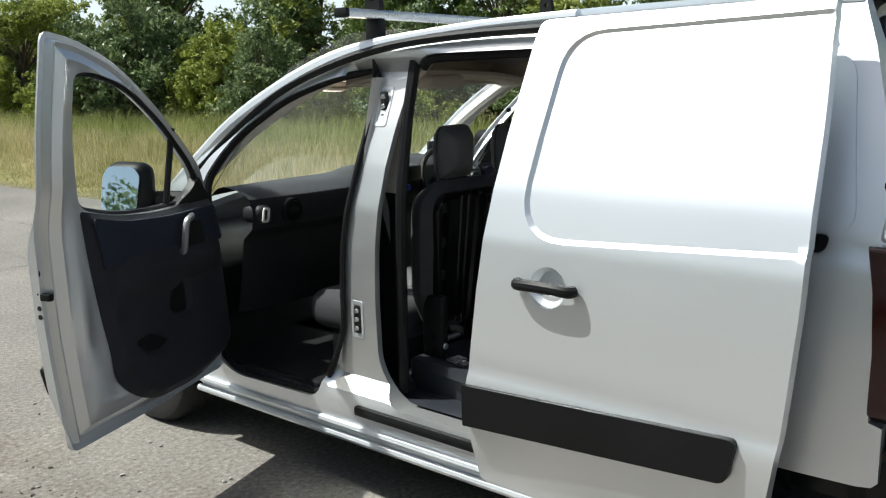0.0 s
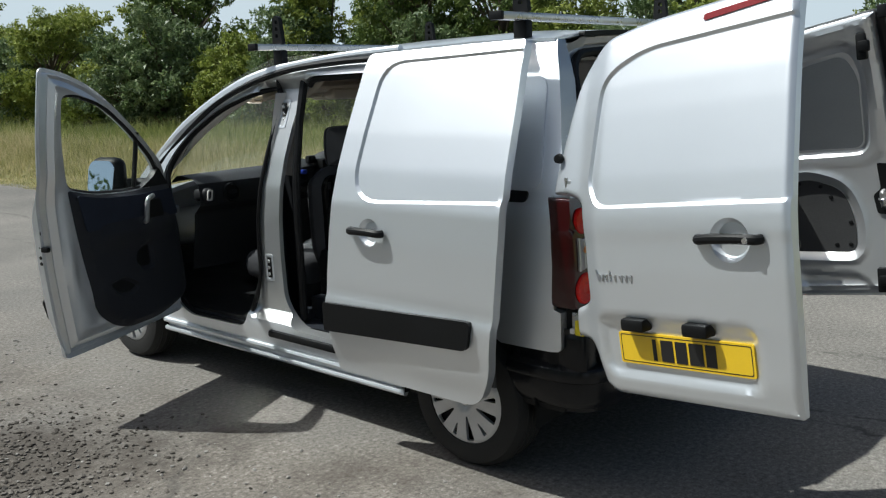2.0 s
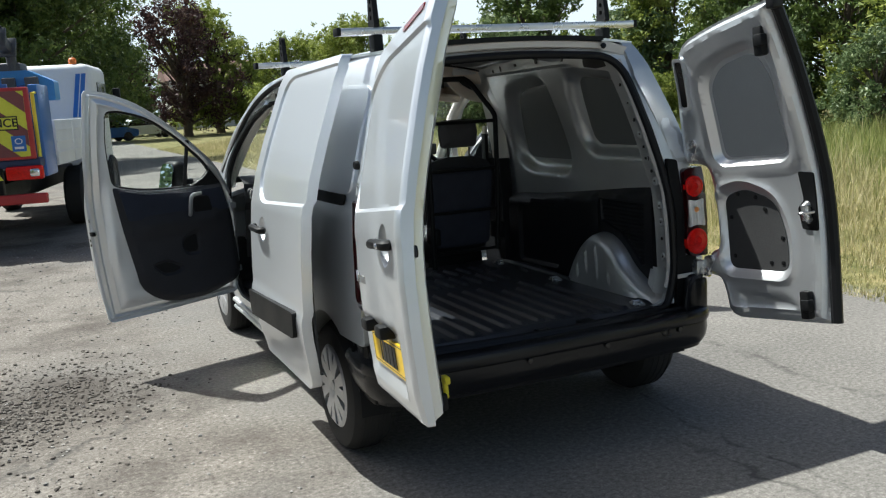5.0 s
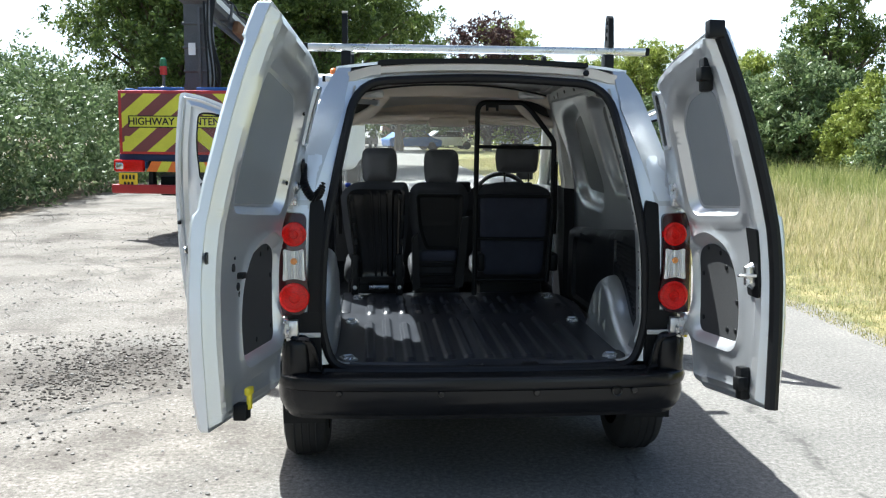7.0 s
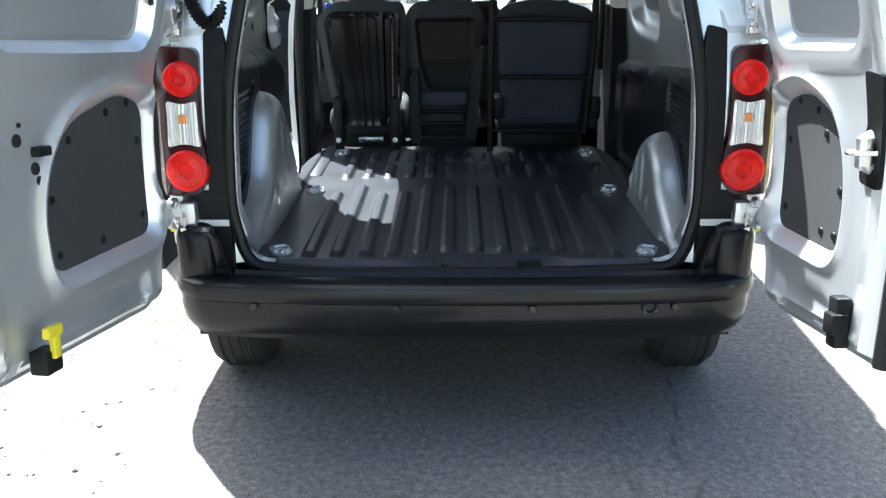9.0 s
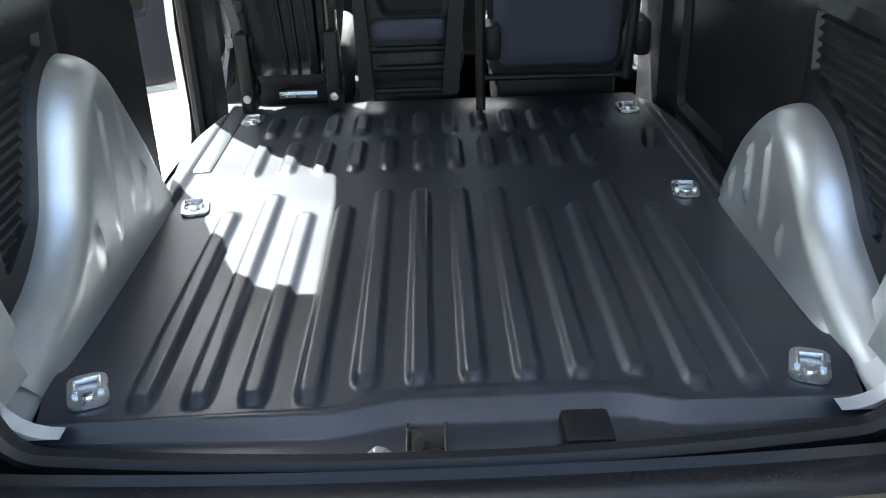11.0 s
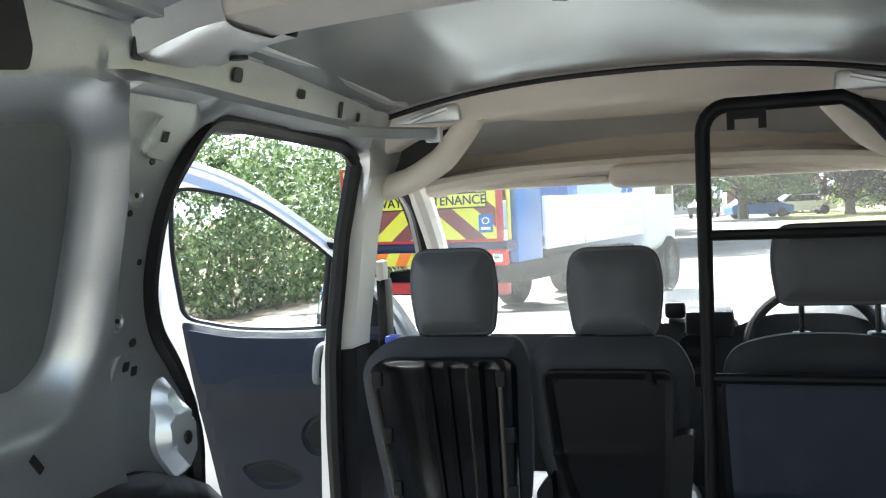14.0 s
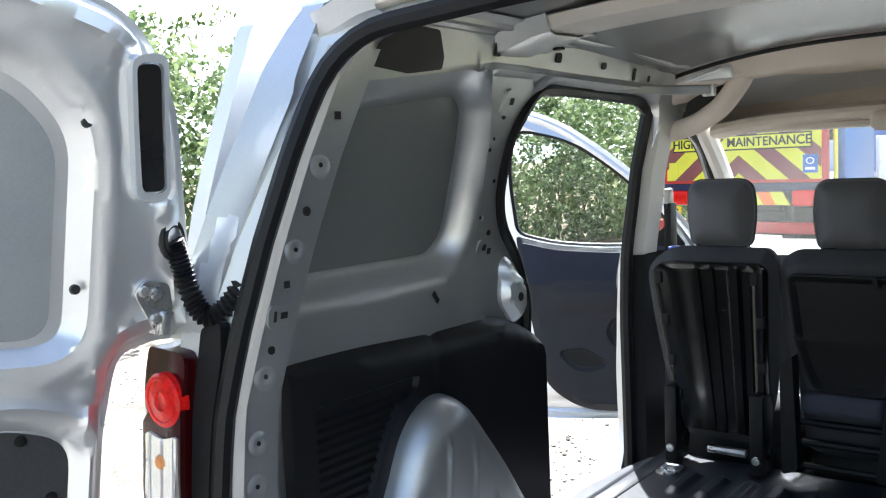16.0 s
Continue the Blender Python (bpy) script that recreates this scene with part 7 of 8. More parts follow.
    lverge = math_("MULTIPLY", math_("SUBTRACT", math_("SUBTRACT", wob, sep.outputs["X"]), 6.5), 2.0, True)
    col5 = mix_(lverge, col4, lsoil.outputs[0])
    l.new(col5, b.inputs["Base Color"])
    b.inputs["Roughness"].default_value = 0.9
    b.inputs["Specular IOR Level"].default_value = 0.25
    bp = n.new("ShaderNodeBump")
    bp.inputs["Strength"].default_value, bp.inputs["Distance"].default_value = 0.45, 0.006
    h = math_("ADD", math_("ADD", grit.outputs[0], math_("MULTIPLY", speck.outputs[0], 0.5)), math_("MULTIPLY", crack.outputs[0], -1.0))
    l.new(h, bp.inputs["Height"])
    l.new(bp.outputs[0], b.inputs["Normal"])
    return m


bm = bmesh.new()
xs = [-900, -200, -60, -20, -9, -7.5, -6, -3, 0, 3, 6, 12, 20, 60, 200, 900]
ys = [-900, -200, -60, -20, -8, -4, 0, 4, 8, 14, 20, 30, 45, 60, 200, 900]
gv = [[bm.verts.new((x, y, 0.0)) for x in xs] for y in ys]
for a, b in zip(gv, gv[1:]):
    for k in range(len(xs) - 1):
        bm.faces.new((a[k], a[k + 1], b[k + 1], b[k]))
ground = part("ground", bm, ground_material(), smooth=0)
tagged(ground, "worn grey asphalt and loose gravel with a dry grass verge", "ground", kind="structure")

# pale summer haze low round the whole horizon
def haze_material():
    m, n, l, b = nodes_of("sky_haze")
    geo = n.new("ShaderNodeNewGeometry")
    sep = n.new("ShaderNodeSeparateXYZ")
    l.new(geo.outputs["Position"], sep.inputs[0])
    up = n.new("ShaderNodeMapRange")
    up.inputs["From Min"].default_value, up.inputs["From Max"].default_value = 90.0, 260.0
    l.new(sep.outputs["Z"], up.inputs["Value"])
    em = n.new("ShaderNodeEmission")
    em.inputs[0].default_value = (0.86, 0.94, 1.0, 1)
    em.inputs[1].default_value = 0.72
    tr = n.new("ShaderNodeBsdfTransparent")
    mx = n.new("ShaderNodeMixShader")
    l.new(up.outputs[0], mx.inputs[0])
    l.new(em.outputs[0], mx.inputs[1])
    l.new(tr.outputs[0], mx.inputs[2])
    l.new(mx.outputs[0], n["Material Output"].inputs[0])
    return m


bm = bmesh.new()
ring = [[bm.verts.new((800 * math.cos(a), 800 * math.sin(a), z)) for z in (-2, 90, 260)] for a in np.linspace(0, 2 * math.pi, 96, endpoint=False)]
for i, a in enumerate(ring):
    b = ring[(i + 1) % len(ring)]
    for k in range(2):
        bm.faces.new((a[k], b[k], b[k + 1], a[k + 1]))
backdrop = part("backdrop", bm, haze_material())
tagged(backdrop, "pale bright haze of a summer sky", "sky", kind="structure")

rng = np.random.default_rng(7)


def stuff_mesh(name, verts, faces, material, label, category):
    me = bpy.data.meshes.new(name)
    me.from_pydata(verts.tolist() if hasattr(verts, "tolist") else verts, [], faces.tolist() if hasattr(faces, "tolist") else faces)
    me.materials.append(material)
    ob = new(name, me)
    return tagged(ob, label, category, kind="stuff")


# loose stones on the gravel side
def stones(count, x=None, y=None, largest=0.007):
    base = bmesh.new()
    bmesh.ops.create_icosphere(base, subdivisions=1, radius=1.0)
    bv = np.array([v.co[:] for v in base.verts])
    bf = np.array([[v.index for v in f.verts] for f in base.faces])
    base.free()
    k = count
    if x is None:
        x = -1.0 - 5.2 * rng.random(k) ** 0.8
        y = -3.5 + 17 * rng.random(k) ** 1.3
        clump = np.array([noise.noise(Vector((a * 0.7, b * 0.7, 3))) for a, b in zip(x, y)])
        keep = clump + 0.25 * rng.random(k) > -0.02
        x, y = x[keep], y[keep]
        k = len(x)
    r = 0.002 + largest * rng.random(k) ** 3
    jit = 1 + 0.35 * rng.standard_normal((k, len(bv), 1)).clip(-1, 1)
    v = bv[None] * r[:, None, None] * jit * np.array([1, 1, 0.6])
    v = v + np.stack([x, y, r * 0.3], 1)[:, None]
    f = bf[None] + (np.arange(k) * len(bv))[:, None, None]
    return v.reshape(-1, 3), f.reshape(-1, 3)


def island_material(name, stops, rough=0.8, translucent=0.0):
    """Colour by piece, with a fine second variation."""
    m, n, l, b = nodes_of(name)
    geo = n.new("ShaderNodeNewGeometry")
    nz = n.new("ShaderNodeTexNoise")
    nz.inputs["Scale"].default_value, nz.inputs["Detail"].default_value = 1.3, 4
    l.new(geo.outputs["Position"], nz.inputs["Vector"])
    add = n.new("ShaderNodeMath")
    add.operation = "MULTIPLY_ADD"
    add.inputs[1].default_value = 0.55
    l.new(geo.outputs["Random Per Island"], add.inputs[0])
    sub = n.new("ShaderNodeMath")
    sub.operation = "MULTIPLY_ADD"
    sub.inputs[1].default_value, sub.inputs[2].default_value = 1.1, -0.3
    l.new(nz.outputs[0], sub.inputs[0])
    l.new(sub.outputs[0], add.inputs[2])
    r = n.new("ShaderNodeValToRGB")
    e = r.color_ramp.elements
    while len(e) < len(stops):
        e.new(0.5)
    for k, (p, c) in enumerate(stops):
        e[k].position, e[k].color = p, (*c, 1)
    l.new(add.outputs[0], r.inputs[0])
    l.new(r.outputs[0], b.inputs["Base Color"])
    b.inputs["Roughness"].default_value = rough
    b.inputs["Specular IOR Level"].default_value = 0.3
    if translucent:
        tr = n.new("ShaderNodeBsdfTranslucent")
        l.new(r.outputs[0], tr.inputs[0])
        mx = n.new("ShaderNodeMixShader")
        mx.inputs[0].default_value = translucent
        l.new(b.outputs[0], mx.inputs[1])
        l.new(tr.outputs[0], mx.inputs[2])
        l.new(mx.outputs[0], n["Material Output"].inputs[0])
    return m


STONE = island_material("loose_stone", [(0.1, (0.15, 0.14, 0.125)), (0.5, (0.26, 0.245, 0.225)), (0.9, (0.4, 0.38, 0.35))])
sv, sf = stones(15000, largest=0.011)
stuff_mesh("gravel", sv, sf, STONE, "loose grey and brown stones on the track", "gravel")

# dark earthy stones in one worn hollow
EARTH = island_material("earthy_stone", [(0.1, (0.045, 0.038, 0.032)), (0.5, (0.095, 0.083, 0.07)), (0.9, (0.2, 0.18, 0.16))])
cx, cy = rng.normal(-2.2, 0.25, 40), rng.normal(2.0, 0.45, 40)
pick = rng.integers(0, 40, 4000)
sx = cx[pick] + 0.2 * rng.standard_normal(4000)
sy = cy[pick] + 0.26 * rng.standard_normal(4000)
sv, sf = stones(4000, sx, sy, 0.0125)
stuff_mesh("gravel", sv, sf, EARTH, "dark earthy stones in a worn hollow", "gravel")

# grass verge
GRASS = island_material("dry_grass", [(0.05, (0.15, 0.165, 0.06)), (0.35, (0.35, 0.335, 0.14)), (0.6, (0.55, 0.49, 0.27)), (0.9, (0.7, 0.6, 0.4))], 0.7, 0.35)


def blades(count, x0, x1, y0, y1, h0, h1, w, power=1.6):
    x = x0 + (x1 - x0) * rng.random(count) ** power
    y = y0 + (y1 - y0) * rng.random(count)
    clump = np.array([noise.noise(Vector((a * 0.5, b * 0.5, 9))) for a, b in zip(x, y)])
    edge = np.clip((x - x0) / 4.0, 0.1, 1)
    h = (h0 + (h1 - h0) * rng.random(count) ** 1.5) * (1 + 0.5 * clump) * edge
    a = rng.random(count) * 2 * math.pi
    lean = (0.1 + 0.45 * rng.random(count)) * h
    la = rng.random(count) * 2 * math.pi
    wx, wy = np.cos(a) * w * (0.6 + 0.8 * rng.random(count)), np.sin(a) * w
    p0 = np.stack([x - wx, y - wy, np.zeros(count)], 1)
    p1 = np.stack([x + wx, y + wy, np.zeros(count)], 1)
    mx, my = x + np.cos(la) * lean * 0.35, y + np.sin(la) * lean * 0.35
    p2 = np.stack([mx + wx * 0.8, my + wy * 0.8, h * 0.6], 1)
    p3 = np.stack([mx - wx * 0.8, my - wy * 0.8, h * 0.6], 1)
    p4 = np.stack([x + np.cos(la) * lean, y + np.sin(la) * lean, h], 1)
    v = np.stack([p0, p1, p2, p3, p4], 1).reshape(-1, 3)
    base = (np.arange(count) * 5)[:, None]
    return v, [tuple(q) for q in (base + np.array([0, 1, 2, 3])).tolist()] + [tuple(q) for q in (base + np.array([3, 2, 4])).tolist()]


MEADOW = island_material("meadow_grass", [(0.05, (0.09, 0.125, 0.03)), (0.4, (0.21, 0.255, 0.075)), (0.7, (0.38, 0.39, 0.15)), (0.93, (0.60, 0.54, 0.32)), (0.97, (0.78, 0.77, 0.7))], 0.7, 0.35)
gv1, gf1 = blades(95000, 3.3, 9.5, -6.0, 42.0, 0.13, 0.56, 0.005, 1.2)
stuff_mesh("grass", gv1, gf1, GRASS, "tall dry yellow-green grass on the verge", "grass")
gv3, gf3 = blades(95000, 6.5, 21.0, -6.0, 42.0, 0.2, 0.75, 0.006, 1.2)
stuff_mesh("grass", gv3, gf3, MEADOW, "rank green meadow grass with pale flower heads", "grass")
gv2, gf2 = blades(50000, 3.25, 6.5, -2.0, 14.0, 0.06, 0.3, 0.0035, 1.2)
stuff_mesh("grass", gv2, gf2, GRASS, "short dry grass along the road edge", "grass")

# ---- trees and hedges ----
LEAF_A = island_material("leaf_yellow_green", [(0.1, (0.085, 0.125, 0.02)), (0.5, (0.235, 0.285, 0.055)), (0.9, (0.42, 0.45, 0.12))], 0.6, 0.3)
LEAF_B = island_material("leaf_deep_green", [(0.1, (0.035, 0.062, 0.015)), (0.5, (0.098, 0.145, 0.034)), (0.9, (0.2, 0.25, 0.066))], 0.55, 0.25)
LEAF_C = island_material("leaf_grey_green", [(0.1, (0.04, 0.078, 0.028)), (0.5, (0.135, 0.19, 0.078)), (0.9, (0.29, 0.35, 0.18))], 0.42, 0.3)
LEAF_D = island_material("leaf_purple", [(0.1, (0.03, 0.018, 0.018)), (0.5, (0.07, 0.035, 0.035)), (0.9, (0.12, 0.07, 0.05))], 0.6, 0.2)
BARK = surface("bark", (0.11, 0.085, 0.06), 0.9, var=0.35, scale=4, fine=40, bump=0.8, depth=0.02)


def leaf_cloud(centres, radii, per, size, seed, slim=False):
    g = np.random.default_rng(seed)
    cs, ss = [], []
    for c, r in zip(centres, radii):
        k = max(8, int(per * r * r))
        sub = g.standard_normal((9, 3))
        sub = sub / np.linalg.norm(sub, axis=1)[:, None] * r * (0.35 + 0.75 * g.random((9, 1)))
        fine = (sub[:, None] * 1.0 + g.standard_normal((9, 4, 3)) * r * 0.22).reshape(-1, 3)
        pick = g.integers(0, len(fine), k)
        cs.append(np.array(c) + (fine[pick] + g.standard_normal((k, 3)) * r * 0.115) * np.array([1, 1, 0.85]))
        ss.append(size * (0.6 + 0.9 * g.random(k)))
    p = np.concatenate(cs)
    s = np.concatenate(ss)[:, None]
    k = len(p)
    u = g.standard_normal((k, 3))
    u /= np.linalg.norm(u, axis=1)[:, None]
    w = np.cross(u, g.standard_normal((k, 3)))
    w /= np.linalg.norm(w, axis=1)[:, None] + 1e-9
    if slim:
        v = np.stack([p - u * s, p + w * s * 0.75 - u * s * 0.2, p + u * s], 1).reshape(-1, 3)
        return v, (np.arange(k) * 3)[:, None] + np.arange(3)
    v = np.stack([p - u * s, p + w * s * 0.45, p + u * s, p - w * s * 0.45], 1).reshape(-1, 3)
    f = (np.arange(k) * 4)[:, None] + np.arange(4)
    return v, f


def tree(seed, h, r, leaf, trunk_h, per=150, size=0.11, label="", low=0.0):
    g = random.Random(seed)
    ob = thing("tree", pose(0, 0, 0), label, "tree", "trees round the road")
    bm = bmesh.new()
    tr = 0.05 + 0.022 * h
    top = Vector((g.uniform(-0.2, 0.2), g.uniform(-0.2, 0.2), h * 0.75))
    tube(bm, [(0, 0, -0.1), (0, 0, trunk_h * 0.5), top * 0.5 + Vector((g.uniform(-0.1, 0.1), 0, 0)), top], [tr * 1.3, tr, tr * 0.6, tr * 0.15], 8)
    cs, rs = [], []
    for k in range(int(22 + h * 5)):
        a = g.uniform(0, 2 * math.pi)
        z = low + 0.3 + (h - 0.5 - low) * g.random() ** 0.9
        q = (z - low) / (h - low)
        reach = r * (0.35 + 0.65 * math.sin(math.pi * min(0.9, max(0.2, q * 0.75 + 0.2)))) * g.uniform(0.3, 1.0)
        c = Vector((math.cos(a) * reach, math.sin(a) * reach, z))
        cs.append(c)
        rs.append(r * g.uniform(0.2, 0.36))
        s = Vector((0, 0, max(0.3, z * 0.55)))
        tube(bm, [s, s * 0.5 + c * 0.5 + Vector((0, 0, 0.1)), c], [tr * 0.45, tr * 0.25, tr * 0.06], 5)
    cs.append(Vector((top.x, top.y, h * 0.93)))
    rs.append(r * 0.3)
    part("trunk", bm, BARK, ob)
    v, f = leaf_cloud(cs, rs, per, size, seed, True)
    me = bpy.data.meshes.new("crown")
    me.from_pydata(v.tolist(), [], f.tolist())
    me.materials.append(leaf)
    o = new("crown", me)
    o.parent = ob
    return ob


KINDS = [
    tree(11, 5.6, 2.5, LEAF_A, 1.4, 850, 0.092, "broad yellow-green tree beyond the grass verge", 0.2),
    tree(12, 6.8, 2.4, LEAF_B, 2.0, 850, 0.095, "tall dark green tree beyond the grass verge", 0.5),
    tree(13, 4.2, 2.2, LEAF_C, 0.8, 850, 0.09, "bushy grey-green tree beyond the grass verge", 0.0),
    tree(14, 3.4, 2.1, LEAF_A, 0.6, 850, 0.086, "low yellow-green bush beyond the grass verge", 0.0),
    tree(15, 7.5, 3.2, LEAF_B, 2.4, 1100, 0.075, "large dark green tree over the road", 0.8),
    tree(16, 6.5, 2.6, LEAF_D, 2.0, 400, 0.1, "distant tree with dark purple leaves", 0.5),
]
PLACED = set()


def plant(kind, x, y, scale=1.0, turn=0.0):
    m = pose(x, y, 0, 0, 0, turn) @ Matrix.Diagonal((scale, scale, scale, 1))
    if kind not in PLACED:
        PLACED.add(kind)
        KINDS[kind].matrix_basis = m
        return
    ob = copy_thing(KINDS[kind], Matrix.Identity(4))
    ob.matrix_basis = m


tr_rng = random.Random(5)
# belt of trees beyond the right-hand verge
line = [(21, -6), (20, -1), (19.5, 4), (19, 9), (18.5, 14), (18, 19), (17, 24), (16, 29), (15, 34), (14.5, 40), (15, 46), (16, 52), (18, 58), (19, 65)]
for i, (x, y) in enumerate(line):
    for j in range(3):
        k = (0, 2, 1, 3, 0, 1, 2, 0, 3, 2)[(i * 3 + j) % 10] if i < 8 else (0, 2, 0)[j]
        plant(k, x + tr_rng.uniform(-1.2, 1.2) + j * 1.8, y + tr_rng.uniform(-2.2, 2.2), tr_rng.uniform(0.85, 1.2) * (1.0 if i < 7 else 0.9 if i < 8 else 0.84), tr_rng.uniform(0, 360))
    plant(2, x - 1.5 + tr_rng.uniform(-0.8, 0.8), y + tr_rng.uniform(-2.5, 2.5), tr_rng.uniform(0.6, 0.9), tr_rng.uniform(0, 360))
    plant(3, x - 2.2 + tr_rng.uniform(-0.8, 0.8), y + tr_rng.uniform(-2, 2), tr_rng.uniform(0.5, 0.85), tr_rng.uniform(0, 360))
# large trees behind the lorry and hedge
for x, y, k, s in ((-7.4, 29, 4, 1.15), (-5.2, 30, 4, 1.35), (-2.3, 33, 4, 1.3), (1.5, 60, 4, 1.3), (8, 62, 5, 1.4), (11, 66, 0, 1.6), (13, 52, 0, 1.0), (-7, 46, 4, 1.5), (5, 75, 2, 1.8), (17, 74, 2, 1.3), (-12, 50, 1, 1.4)):
    plant(k, x, y, s, tr_rng.uniform(0, 360))
for x, y, k, s in ((-14, -8, 4, 1.1), (-8, -22, 4, 1.2), (3, -28, 0, 1.3), (12, -20, 1, 1.2)):
    plant(k, x, y, s, tr_rng.uniform(0, 360))


# hedge along the left of the track: one long uneven run of leaves on stems
def hedge(x0, y0, y1, height, depth, per, seed, leaf, label):
    g = random.Random(seed)
    cs, rs = [], []
    y = y0
    ob = thing("hedge", pose(x0, (y0 + y1) / 2, 0), label, "hedge")
    while y < y1:
        for z, off in ((0.4, 0.0), (height * 0.45, 0.25), (height * 0.8, 0.5), (height, 0.9)):
            c = Vector((g.uniform(-0.3, 0.4) - off * depth * 0.5, y - (y0 + y1) / 2 + g.uniform(-0.5, 0.5), z * g.uniform(0.85, 1.12)))
            cs.append(c)
            rs.append(g.uniform(0.5, 0.85))
        bm = bmesh.new()
        tube(bm, [(-depth * 0.4, y - (y0 + y1) / 2, 0), (-depth * 0.3, y - (y0 + y1) / 2 + g.uniform(-0.3, 0.3), height * 0.5)], [0.025, 0.008], 5)
        part("stem", bm, BARK, ob)
        y += 0.75
    v, f = leaf_cloud(cs, rs, per, 0.055, seed)
    me = bpy.data.meshes.new("leaves")
    me.from_pydata(v.tolist(), [], f.tolist())
    me.materials.append(leaf)
    o = new("leaves", me)
    o.parent = ob
    return ob


hedge(-7.6, -6.0, 14.0, 2.5, 2.2, 1000, 31, LEAF_C, "thick mixed green hedge beside the track")
hedge(-7.4, 14.0, 30.0, 2.4, 2.2, 900, 32, LEAF_C, "sunlit green hedge beside the track")
hedge(-9.6, -6.0, 30.0, 3.0, 2.0, 450, 33, LEAF_B, "dark hedge backing the track")

# ---- lorry parked on the track ----
T_RED = surface("lorry_red", (0.42, 0.03, 0.03), 0.45, var=0.15, scale=3, fine=60)
T_MAROON = surface("chevron_maroon", (0.20, 0.06, 0.06), 0.5, var=0.15, scale=3, fine=60)
T_YELLOW = surface("chevron_yellow", (0.68, 0.66, 0.06), 0.5, var=0.12, scale=3, fine=60)
T_BLUE = surface("lorry_blue", (0.03, 0.14, 0.45), 0.4, var=0.12, scale=3, fine=60, coat=0.3)
T_WHITE = surface("lorry_white", (0.72, 0.73, 0.74), 0.5, var=0.1, scale=2, fine=60)
T_STEEL = surface("crane_steel", (0.10, 0.10, 0.105), 0.55, metal=0.4, var=0.35, scale=3, fine=60)
T_SKY = surface("lorry_light_blue", (0.07, 0.28, 0.62), 0.4, var=0.15, scale=3, fine=60, coat=0.2)
T_RUST = surface("rusty_guard", (0.17, 0.085, 0.04), 0.75, var=0.4, scale=6, fine=60)
T_NAVY = surface("bed_navy", (0.02, 0.04, 0.11), 0.5, var=0.2, scale=3, fine=60)
T_GREEN = surface("beacon_green", (0.02, 0.16, 0.08), 0.3, var=0.1, scale=4)
T_ORANGE = surface("orange_strip", (0.8, 0.2, 0.03), 0.5, var=0.1, scale=4)

lorry = thing("lorry", pose(-3.0, 9.08, 0, 0, 0, -12) @ Matrix.Diagonal((0.95, 0.95, 0.95, 1)), "highway maintenance lorry with a folded crane, parked", "lorry")


def lp(name, bm, m_, label="", parent=None):
    return part(name, bm, m_, parent or lorry, label)


bm = bmesh.new()
box(bm, -1.12, 1.12, -0.02, 0.06, 1.06, 2.26, 0.02)
board = lp("tailboard", bm, T_RED, "red-framed tailboard with yellow and maroon chevrons")
board.matrix_basis = Matrix.Translation((0, 0, 0.414)) @ Matrix.Diagonal((0.95, 1, 0.772, 1))
PANEL = [(-1.06, 1.11), (1.06, 1.11), (1.06, 2.2), (-1.06, 2.2)]
bm = bmesh.new()
slab(bm, PANEL, -0.02, -0.026, lambda u, v, d: Vector((u, d, v)), (), 0.3)
lp("chevron_panel", bm, T_YELLOW, "", board)


def clip_band(c, w, s):
    """One slanting band that meets its mirror on the centre line."""
    lo, hi, mid = 1.11, 2.2, 1.655
    a0, a1 = c, c + w
    raw = [(a0 - (lo - mid), lo), (a1 - (lo - mid), lo), (a1 - (hi - mid), hi), (a0 - (hi - mid), hi)]
    # cut to 0 <= u <= 1.06
    def cut(poly, keep, at):
        out = []
        for i in range(len(poly)):
            p, q = poly[i - 1], poly[i]
            ip, iq = keep(p), keep(q)
            if ip != iq:
                t = (at - p[0]) / (q[0] - p[0])
                out.append((at, p[1] + (q[1] - p[1]) * t))
            if iq:
                out.append(q)
        return out
    raw = cut(raw, lambda p: p[0] >= 0, 0.0)
    if raw:
        raw = cut(raw, lambda p: p[0] <= 1.06, 1.06)
    return [(s * u, v) for u, v in raw]


for s in (-1, 1):
    for c in (-1.0, -0.44, 0.12, 0.68, 1.24):
        poly = clip_band(c, 0.27, s)
        if len(poly) > 2:
            bm = bmesh.new()
            slab(bm, poly, -0.026, -0.031, lambda u, v, d: Vector((u, d, v)), (), 0.3)
            lp("chevron", bm, T_MAROON, "", board)
bm = bmesh.new()
slab(bm, [(-0.95, 1.56), (0.95, 1.56), (0.95, 1.79), (-0.95, 1.79)], -0.031, -0.035, lambda u, v, d: Vector((u, d, v)), (), 0.4)
lp("name_strip_edge", bm, INK_AND_SHADE, "", board)
bm = bmesh.new()
slab(bm, [(-0.935, 1.58), (0.935, 1.58), (0.935, 1.77), (-0.935, 1.77)], -0.035, -0.038, lambda u, v, d: Vector((u, d, v)), (), 0.4)
lp("name_strip", bm, T_YELLOW, "", board)
lettering("HIGHWAY MAINTENANCE", 0.19, INK_AND_SHADE, board, pose(0, -0.04, 1.675, 90, 0, 0), "lettering", 0.83, 0.003)
bm = bmesh.new()
slab(bm, [(0.84, 1.2), (1.02, 1.2), (1.02, 1.46), (0.84, 1.46)], -0.031, -0.035, lambda u, v, d: Vector((u, d, v)), (), 0.3)
st = lp("sticker", bm, T_BLUE, "blue badge sticker as plain shapes", board)
bm = bmesh.new()
lathe(bm, [(0.05, 0), (0.05, 0.002), (0.036, 0.002), (0.036, 0)], Matrix.Translation((0.93, -0.036, 1.37)) @ pose(0, 0, 0, 90, 0, 0), 20)
